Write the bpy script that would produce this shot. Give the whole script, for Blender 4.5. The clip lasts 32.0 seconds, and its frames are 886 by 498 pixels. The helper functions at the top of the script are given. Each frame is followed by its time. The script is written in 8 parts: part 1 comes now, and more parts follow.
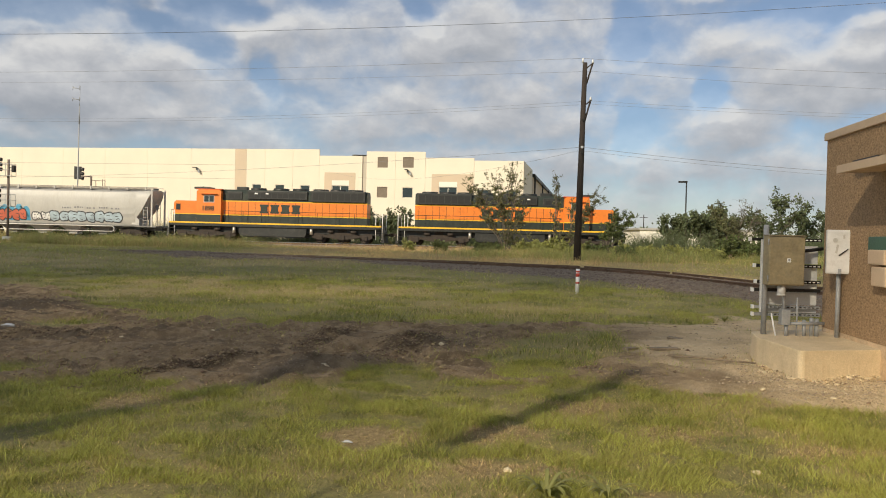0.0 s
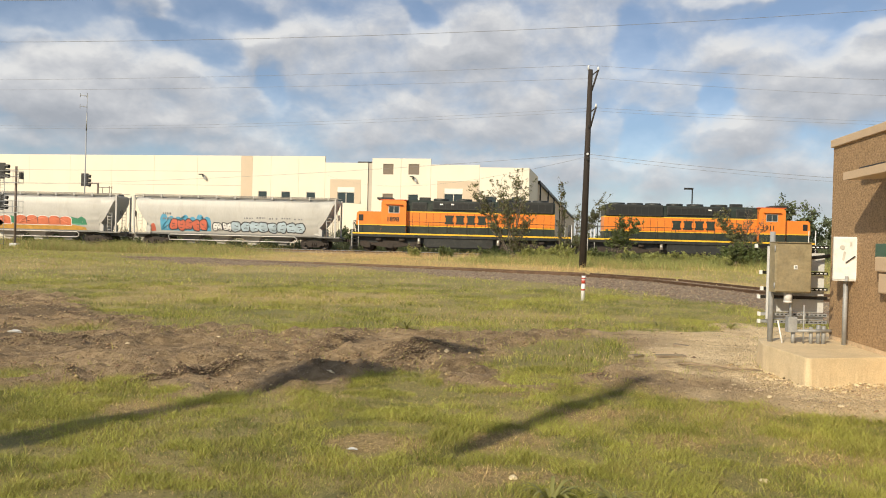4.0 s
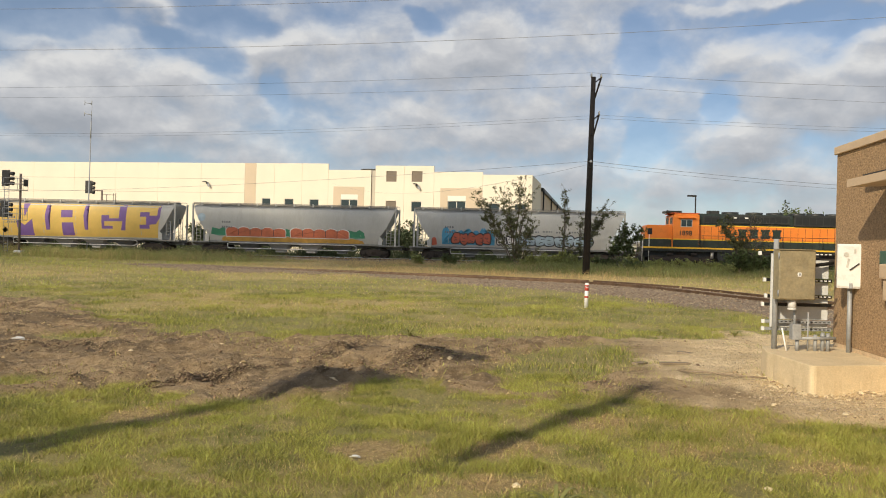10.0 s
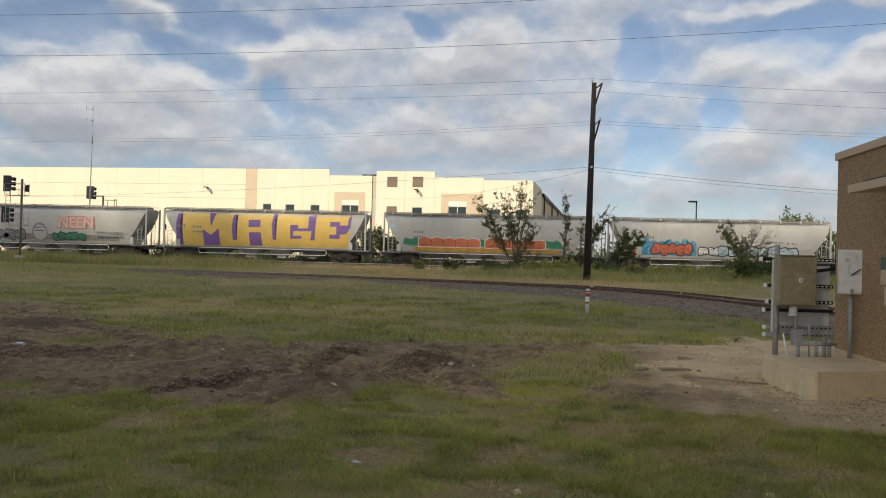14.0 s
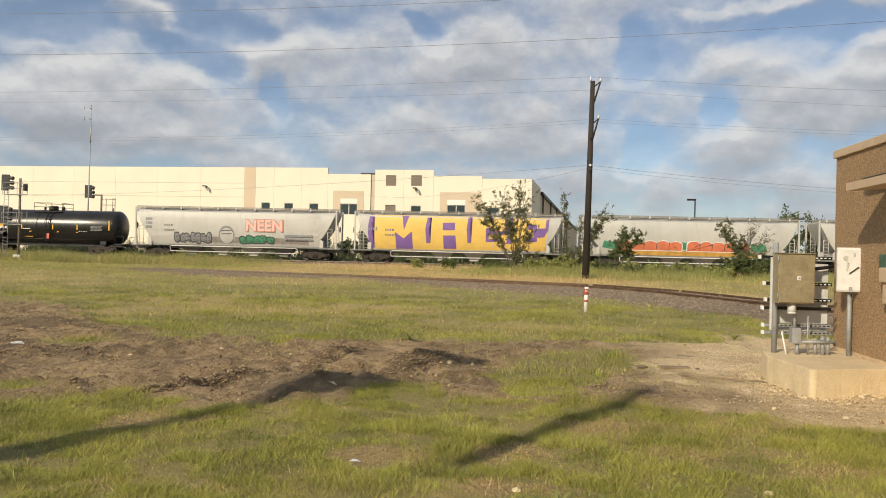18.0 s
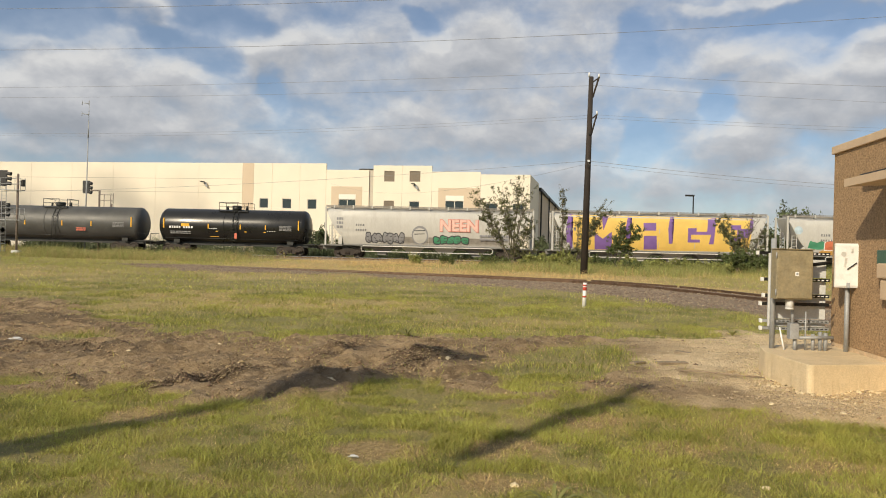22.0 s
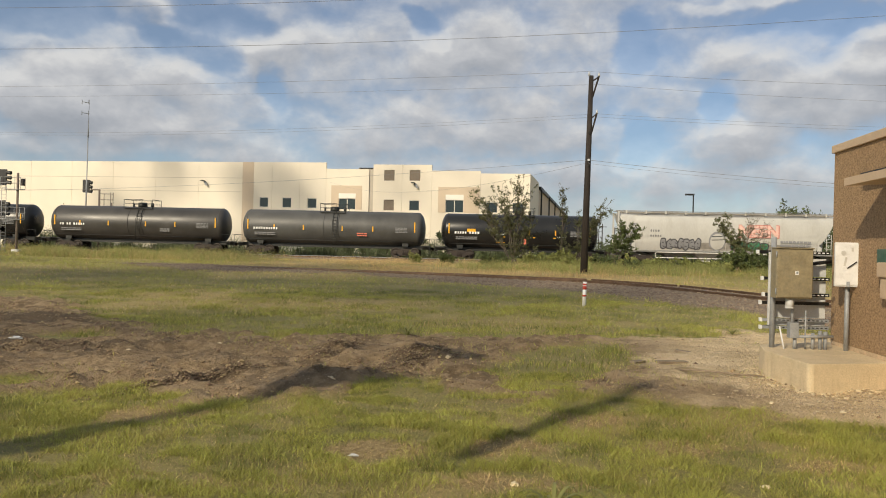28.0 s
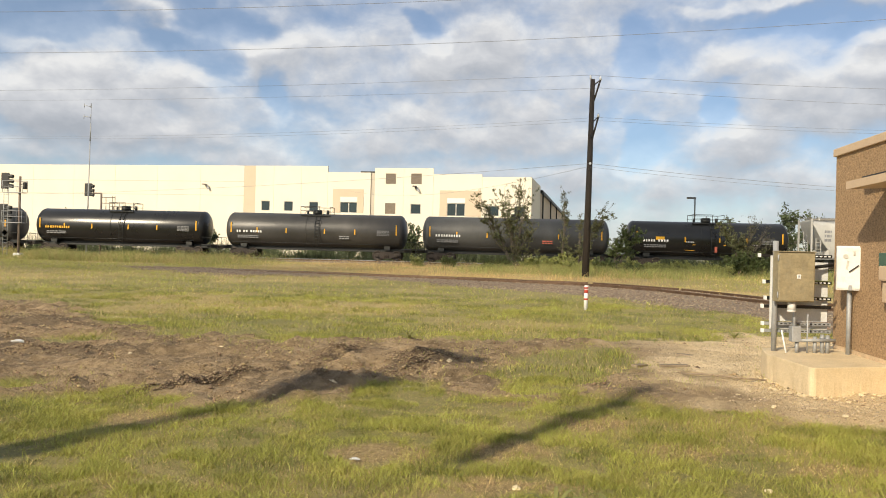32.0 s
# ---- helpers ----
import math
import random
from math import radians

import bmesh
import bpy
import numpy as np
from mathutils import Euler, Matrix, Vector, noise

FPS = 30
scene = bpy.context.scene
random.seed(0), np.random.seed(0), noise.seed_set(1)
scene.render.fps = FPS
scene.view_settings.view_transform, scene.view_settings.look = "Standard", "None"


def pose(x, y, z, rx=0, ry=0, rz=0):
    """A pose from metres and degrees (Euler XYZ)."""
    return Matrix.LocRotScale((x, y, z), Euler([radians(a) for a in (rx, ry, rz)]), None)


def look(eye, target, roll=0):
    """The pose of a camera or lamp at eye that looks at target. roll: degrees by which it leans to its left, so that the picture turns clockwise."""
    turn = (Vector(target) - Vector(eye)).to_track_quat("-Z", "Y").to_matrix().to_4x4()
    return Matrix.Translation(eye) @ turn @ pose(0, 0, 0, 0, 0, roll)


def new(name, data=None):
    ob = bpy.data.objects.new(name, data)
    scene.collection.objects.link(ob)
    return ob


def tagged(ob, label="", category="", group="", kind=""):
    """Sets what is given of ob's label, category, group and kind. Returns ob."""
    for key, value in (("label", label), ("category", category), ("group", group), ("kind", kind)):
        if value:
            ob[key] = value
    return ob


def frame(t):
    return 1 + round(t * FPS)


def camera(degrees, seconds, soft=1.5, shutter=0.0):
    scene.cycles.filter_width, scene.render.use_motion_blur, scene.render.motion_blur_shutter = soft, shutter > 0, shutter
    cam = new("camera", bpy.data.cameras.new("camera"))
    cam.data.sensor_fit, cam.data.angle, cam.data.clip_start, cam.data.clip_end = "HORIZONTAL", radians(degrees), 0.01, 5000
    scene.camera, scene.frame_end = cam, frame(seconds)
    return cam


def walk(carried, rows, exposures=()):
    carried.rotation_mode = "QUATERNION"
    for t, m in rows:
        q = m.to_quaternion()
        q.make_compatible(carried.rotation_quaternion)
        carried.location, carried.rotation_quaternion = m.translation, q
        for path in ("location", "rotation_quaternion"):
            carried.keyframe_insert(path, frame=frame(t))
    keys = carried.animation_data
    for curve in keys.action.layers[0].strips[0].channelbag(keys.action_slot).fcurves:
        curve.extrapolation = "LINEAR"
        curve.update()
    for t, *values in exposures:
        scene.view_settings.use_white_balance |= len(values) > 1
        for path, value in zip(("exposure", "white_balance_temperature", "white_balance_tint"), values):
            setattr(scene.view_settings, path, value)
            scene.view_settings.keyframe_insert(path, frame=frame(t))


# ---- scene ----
cam = camera(60.0, 32.0, soft=1.0)


def carried_pose(yaw, pitch, roll):
    return pose(0, 0, 1.6) @ pose(0, 0, 0, 0, 0, yaw) @ pose(0, 0, 0, 90 + pitch) @ pose(0, 0, 0, 0, 0, roll)


# seconds, then heading, tilt and lean in degrees of the camera in the hand
PATH = [
    (0.0, 3.048, -0.986, 1.415), (0.5, 3.146, -0.986, 1.395), (1.0, 3.227, -0.926, 1.416), (1.5, 3.336, -0.865, 1.412),
    (2.0, 3.417, -0.569, 1.449), (2.5, 3.418, -0.544, 1.396), (3.0, 3.439, -0.53, 1.438), (3.5, 3.461, -0.516, 1.457),
    (5.5, 3.477, -0.42, 1.395), (6.0, 3.5, -0.42, 1.4), (6.5, 3.501, -0.387, 1.347), (7.0, 3.525, -0.295, 1.39),
    (7.5, 3.611, -0.233, 1.393), (8.0, 3.636, -0.181, 1.438), (8.5, 3.573, -0.359, 1.408), (9.0, 3.632, -0.307, 1.435),
    (9.5, 3.671, -0.118, 1.423), (10.0, 3.714, 0.038, 1.454), (10.5, 3.72, 0.005, 1.487), (11.0, 3.688, -0.063, 1.46),
    (11.5, 3.759, 0.124, 1.455), (12.0, 3.828, 0.271, 1.448), (12.5, 3.777, 0.248, 1.458), (13.0, 3.807, 0.374, 1.456),
    (13.5, 3.798, 0.46, 1.46), (14.0, 3.784, 0.451, 1.482), (14.5, 3.747, 0.413, 1.465), (16.5, 3.633, 0.236, 1.457),
    (17.0, 3.701, 0.377, 1.45), (17.5, 3.701, 0.369, 1.456), (18.0, 3.692, 0.34, 1.392), (18.5, 3.605, 0.256, 1.353),
    (19.0, 3.607, 0.35, 1.395), (19.5, 3.673, 0.425, 1.434), (20.0, 3.567, 0.144, 1.396), (20.5, 3.596, -0.061, 1.46),
    (21.0, 3.605, -0.233, 1.409), (21.5, 3.564, -0.2, 1.403), (22.0, 3.563, 0.027, 1.401), (22.5, 3.621, 0.081, 1.393),
    (23.0, 3.698, 0.277, 1.396), (23.5, 3.742, 0.33, 1.429), (24.0, 3.714, 0.25, 1.433), (24.5, 3.699, 0.314, 1.43),
    (25.0, 3.707, 0.283, 1.423), (25.5, 3.707, 0.29, 1.431), (27.5, 3.617, 0.215, 1.406), (28.0, 3.561, -0.044, 1.395),
    (28.5, 3.531, -0.232, 1.402), (29.0, 3.553, -0.295, 1.392), (29.5, 3.556, -0.224, 1.415), (30.0, 3.555, -0.257, 1.456),
    (30.5, 3.609, -0.108, 1.408), (31.0, 3.597, -0.043, 1.378), (31.5, 3.623, 0.143, 1.395), (32.0, 3.681, 0.213, 1.4),
]
walk(cam, [(t, carried_pose(a, b, c)) for t, a, b, c in PATH],
     [(0, -0.3), (1, -0.33), (2, -0.25), (3, -0.2), (6, 0.0), (6.8, -0.25), (9, -0.32), (10, -0.24), (13, -0.22), (19, -0.3), (25, -0.3), (28, -0.32), (30, -0.06), (32, 0.0)])

# ---- light ----
SUN_EL, SUN_AZ = 30.0, 212.0          # degrees; azimuth clockwise from +y
to_sun = Vector((math.sin(radians(SUN_AZ)) * math.cos(radians(SUN_EL)), math.cos(radians(SUN_AZ)) * math.cos(radians(SUN_EL)), math.sin(radians(SUN_EL))))
sun_data = bpy.data.lights.new("sun", "SUN")
sun_data.energy, sun_data.angle, sun_data.color = 5.3, radians(0.8), (1.0, 0.86, 0.64)
sun = new("sun", sun_data)
sun.matrix_world = look(to_sun * 100, (0, 0, 0))

world = bpy.data.worlds.new("sky")
scene.world = world
world.use_nodes = True
wn, wl = world.node_tree.nodes, world.node_tree.links
wn.clear()


def wnode(kind, **kw):
    n = wn.new(kind)
    for k, v in kw.items():
        n.inputs[k].default_value = v
    return n


def wmath(op, a, b=None, c=None):
    n = wn.new("ShaderNodeMath")
    n.operation = op
    for i, v in enumerate((a, b, c)):
        if v is None:
            continue
        if isinstance(v, (int, float)):
            n.inputs[i].default_value = v
        else:
            wl.new(v, n.inputs[i])
    return n.outputs[0]


sky = wn.new("ShaderNodeTexSky")
sky.sky_type, sky.sun_disc = "NISHITA", False
sky.sun_elevation, sky.sun_rotation = radians(SUN_EL), radians(SUN_AZ)
sky.air_density, sky.dust_density, sky.ozone_density = 1.0, 0.4, 4.0
bg_sky = wnode("ShaderNodeBackground", Strength=0.12)
wl.new(sky.outputs[0], bg_sky.inputs[0])
coord = wn.new("ShaderNodeTexCoord")
sep = wn.new("ShaderNodeSeparateXYZ")
wl.new(coord.outputs["Generated"], sep.inputs[0])


def cloud_noise(shift, scale, detail, rough, warp, rise=0.0):
    """Billows over the dome of the sky, a little wider than high."""
    mp = wn.new("ShaderNodeMapping")
    mp.inputs["Location"].default_value = (shift[0], shift[1], shift[2] + rise * 1.5)
    mp.inputs["Scale"].default_value = (1.0, 1.0, 1.5)
    wl.new(coord.outputs["Generated"], mp.inputs["Vector"])
    n = wnode("ShaderNodeTexNoise", Scale=scale, Detail=detail, Roughness=rough, Distortion=warp)
    wl.new(mp.outputs[0], n.inputs["Vector"])
    return n.outputs["Fac"]


def smooth(v, lo, hi):
    n = wn.new("ShaderNodeMapRange")
    n.interpolation_type = "SMOOTHSTEP"
    wl.new(v, n.inputs["Value"])
    n.inputs["From Min"].default_value, n.inputs["From Max"].default_value = lo, hi
    return n.outputs["Result"]


warp_a = wmath("SUBTRACT", cloud_noise((1.7, 5.2, 0), 7.0, 4.0, 0.55, 0.0), 0.5)
warp_b = wmath("SUBTRACT", cloud_noise((9.1, 3.3, 0), 8.0, 4.0, 0.55, 0.0), 0.5)
front = smooth(sep.outputs[1], 0.0, 0.3)


def banks(rise):
    """Banks of cloud and gaps between them, looked up a little higher in the sky by rise."""
    u = wmath("MULTIPLY_ADD", warp_a, 0.12, sep.outputs[0])
    v = wmath("ADD", wmath("MULTIPLY_ADD", warp_b, 0.08, sep.outputs[2]), rise)
    total = None
    for px, pz, rx, rz, weight in BANKS:
        dx = math.sin(radians(px)) * math.cos(radians(pz))
        a = wmath("DIVIDE", wmath("SUBTRACT", u, dx), rx)
        b = wmath("DIVIDE", wmath("SUBTRACT", v, math.sin(radians(pz))), rz)
        r2 = wmath("ADD", wmath("MULTIPLY", a, a), wmath("MULTIPLY", b, b))
        k = smooth(r2, 1.6, 0.0)
        total = wmath("MULTIPLY", k, weight) if total is None else wmath("MULTIPLY_ADD", k, weight, total)
    return wmath("MULTIPLY", total, front)


BANKS = [  # heading, height, half width, half height, weight
    (-25.4, 9.8, 0.15, 0.042, 0.2), (-31, 10.0, 0.07, 0.04, 0.12), (-25.5, 15.4, 0.036, 0.024, 0.2), (-22, 7.0, 0.2, 0.025, 0.14),
    (-22.1, 13.9, 0.055, 0.022, -0.2), (-16.4, 11.4, 0.024, 0.03, -0.22), (-30.0, 14.8, 0.09, 0.024, -0.22), (-19.5, 15.9, 0.06, 0.018, -0.2),
    (-11.6, 13.5, 0.11, 0.05, 0.15), (-5.0, 16.3, 0.026, 0.014, -0.18), (-6.9, 8.8, 0.11, 0.035, 0.16), (1.2, 13.6, 0.13, 0.055, 0.18),
    (2.5, 9.4, 0.1, 0.03, 0.12), (9.6, 8.1, 0.026, 0.028, -0.2), (10.2, 15.0, 0.025, 0.03, -0.2), (15.6, 10.6, 0.03, 0.022, -0.22),
    (23.2, 15.6, 0.08, 0.018, -0.2), (17.5, 13.6, 0.075, 0.018, 0.13), (23.4, 11.0, 0.1, 0.045, 0.2), (25.8, 13.4, 0.035, 0.025, 0.12),
    (17.0, 8.0, 0.075, 0.024, 0.17), (11.5, 10.5, 0.05, 0.03, 0.08), (18.0, 17.2, 0.09, 0.01, 0.12), (5, 5.5, 0.4, 0.022, 0.08), (0, 19.5, 0.5, 0.03, 0.02),
]


def density(rise, detail):
    big = cloud_noise((3.1, 0.4, 0), 6.0, detail, 0.5, 0.15, rise)
    fine = cloud_noise((7.3, 2.2, 0), 19.0, detail, 0.58, 0.25, rise)
    mass = wmath("ADD", wmath("MULTIPLY", big, 0.6), wmath("MULTIPLY", fine, 0.4))
    return wmath("ADD", wmath("MULTIPLY_ADD", wmath("SUBTRACT", mass, 0.5), 0.9, 0.485), banks(rise))


dens = density(0.0, 8.0)
soft = density(0.0, 3.0)
above = density(0.016, 3.0)
cover = smooth(dens, 0.34, 0.69)
lit = wmath("MULTIPLY_ADD", wmath("SUBTRACT", soft, above), 2.8, 0.65)
lit = wmath("ADD", lit, wmath("MULTIPLY", wmath("SUBTRACT", dens, soft), 3.0))
lit = wmath("SUBTRACT", lit, wmath("MULTIPLY", smooth(soft, 0.5, 0.8), 0.22))
lit = wmath("SUBTRACT", lit, wmath("MULTIPLY", smooth(sep.outputs[2], 0.16, 0.08), 0.13))
ramp = wn.new("ShaderNodeValToRGB")
for i, (p, c) in enumerate(((0.1, (0.5, 0.53, 0.58, 1)), (0.42, (0.63, 0.65, 0.69, 1)), (0.66, (0.765, 0.775, 0.8, 1)), (0.98, (1.0, 0.995, 0.98, 1)))):
    e = ramp.color_ramp.elements[i] if i < 2 else ramp.color_ramp.elements.new(p)
    e.position, e.color = p, c
wl.new(lit, ramp.inputs[0])
bg_cloud = wnode("ShaderNodeBackground", Strength=0.86)
wl.new(ramp.outputs[0], bg_cloud.inputs[0])
mix = wn.new("ShaderNodeMixShader")
wl.new(wmath("MULTIPLY_ADD", cover, 0.68, 0.29), mix.inputs[0])
wl.new(bg_sky.outputs[0], mix.inputs[1])
wl.new(bg_cloud.outputs[0], mix.inputs[2])
wout = wn.new("ShaderNodeOutputWorld")
wl.new(mix.outputs[0], wout.inputs[0])


# ---- materials ----
def mat(name, color, rough=0.6, metal=0.0, var=0.18, scale=2.0, grain=0.1, gscale=40.0, bump=0.1, stretch=(1, 1, 1), dirt=None, dirt_amount=0.0, island=0.0, thin=0.0):
    """A surface: base colour with blotches, grain, stains and fine relief."""
    m = bpy.data.materials.new(name)
    m.use_nodes = True
    nt = m.node_tree
    nd, ln = nt.nodes, nt.links
    bsdf = nd["Principled BSDF"]
    bsdf.inputs["Roughness"].default_value = rough
    bsdf.inputs["Metallic"].default_value = metal
    tc = nd.new("ShaderNodeTexCoord")
    mp = nd.new("ShaderNodeMapping")
    mp.inputs["Scale"].default_value = stretch
    ln.new(tc.outputs["Object"], mp.inputs["Vector"])

    def tex(s, detail, rgh=0.6):
        n = nd.new("ShaderNodeTexNoise")
        n.inputs["Scale"].default_value, n.inputs["Detail"].default_value, n.inputs["Roughness"].default_value = s, detail, rgh
        ln.new(mp.outputs[0], n.inputs["Vector"])
        return n.outputs["Fac"]

    def blend(fac, a, b, kind="MIX"):
        n = nd.new("ShaderNodeMix")
        n.data_type, n.blend_type = "RGBA", kind
        for v, s in ((fac, n.inputs[0]), (a, n.inputs[6]), (b, n.inputs[7])):
            if isinstance(v, (int, float, tuple)):
                s.default_value = v
            else:
                ln.new(v, s)
        return n.outputs[2]

    def span(v, lo, hi, to0=0.0, to1=1.0):
        n = nd.new("ShaderNodeMapRange")
        ln.new(v, n.inputs[0])
        for i, q in enumerate((lo, hi, to0, to1)):
            n.inputs[i + 1].default_value = q
        return n.outputs[0]

    c = tuple(color) + (1.0,)
    blot, small = tex(scale, 4.0), tex(gscale, 5.0)
    dark = tuple(max(0.0, v * (1 - var)) for v in color) + (1.0,)
    light = tuple(min(1.0, v * (1 + var)) for v in color) + (1.0,)
    col = blend(span(blot, 0.3, 0.7), dark, light)
    if grain:
        g = span(small, 0.25, 0.75, 1 - grain, 1 + grain)
        cg = nd.new("ShaderNodeCombineColor")
        for i in range(3):
            ln.new(g, cg.inputs[i])
        col = blend(1.0, col, cg.outputs[0], "MULTIPLY")
    if dirt:
        d = span(tex(scale * 2.3, 6.0, 0.7), 0.5, 0.72, 0.0, dirt_amount)
        col = blend(d, col, tuple(dirt) + (1.0,))
    if island:
        oi = nd.new("ShaderNodeNewGeometry")
        hs = nd.new("ShaderNodeHueSaturation")
        ln.new(span(oi.outputs["Random Per Island"], 0, 1, 1 - island, 1 + island), hs.inputs["Value"])
        ln.new(span(oi.outputs["Random Per Island"], 0, 1, 0.5 - island * 0.06, 0.5 + island * 0.04), hs.inputs["Hue"])
        ln.new(col, hs.inputs["Color"])
        col = hs.outputs[0]
    ln.new(col, bsdf.inputs["Base Color"])
    ln.new(span(blot, 0.2, 0.8, max(0.0, rough - 0.08), min(1.0, rough + 0.08)), bsdf.inputs["Roughness"])
    if bump:
        b = nd.new("ShaderNodeBump")
        b.inputs["Strength"].default_value, b.inputs["Distance"].default_value = bump, 0.02
        ln.new(small, b.inputs["Height"])
        ln.new(b.outputs[0], bsdf.inputs["Normal"])
    if thin:
        tr = nd.new("ShaderNodeBsdfTranslucent")
        ln.new(col, tr.inputs["Color"])
        mx = nd.new("ShaderNodeMixShader")
        mx.inputs[0].default_value = thin
        ln.new(bsdf.outputs[0], mx.inputs[1])
        ln.new(tr.outputs[0], mx.inputs[2])
        ln.new(mx.outputs[0], nd["Material Output"].inputs["Surface"])
    return m


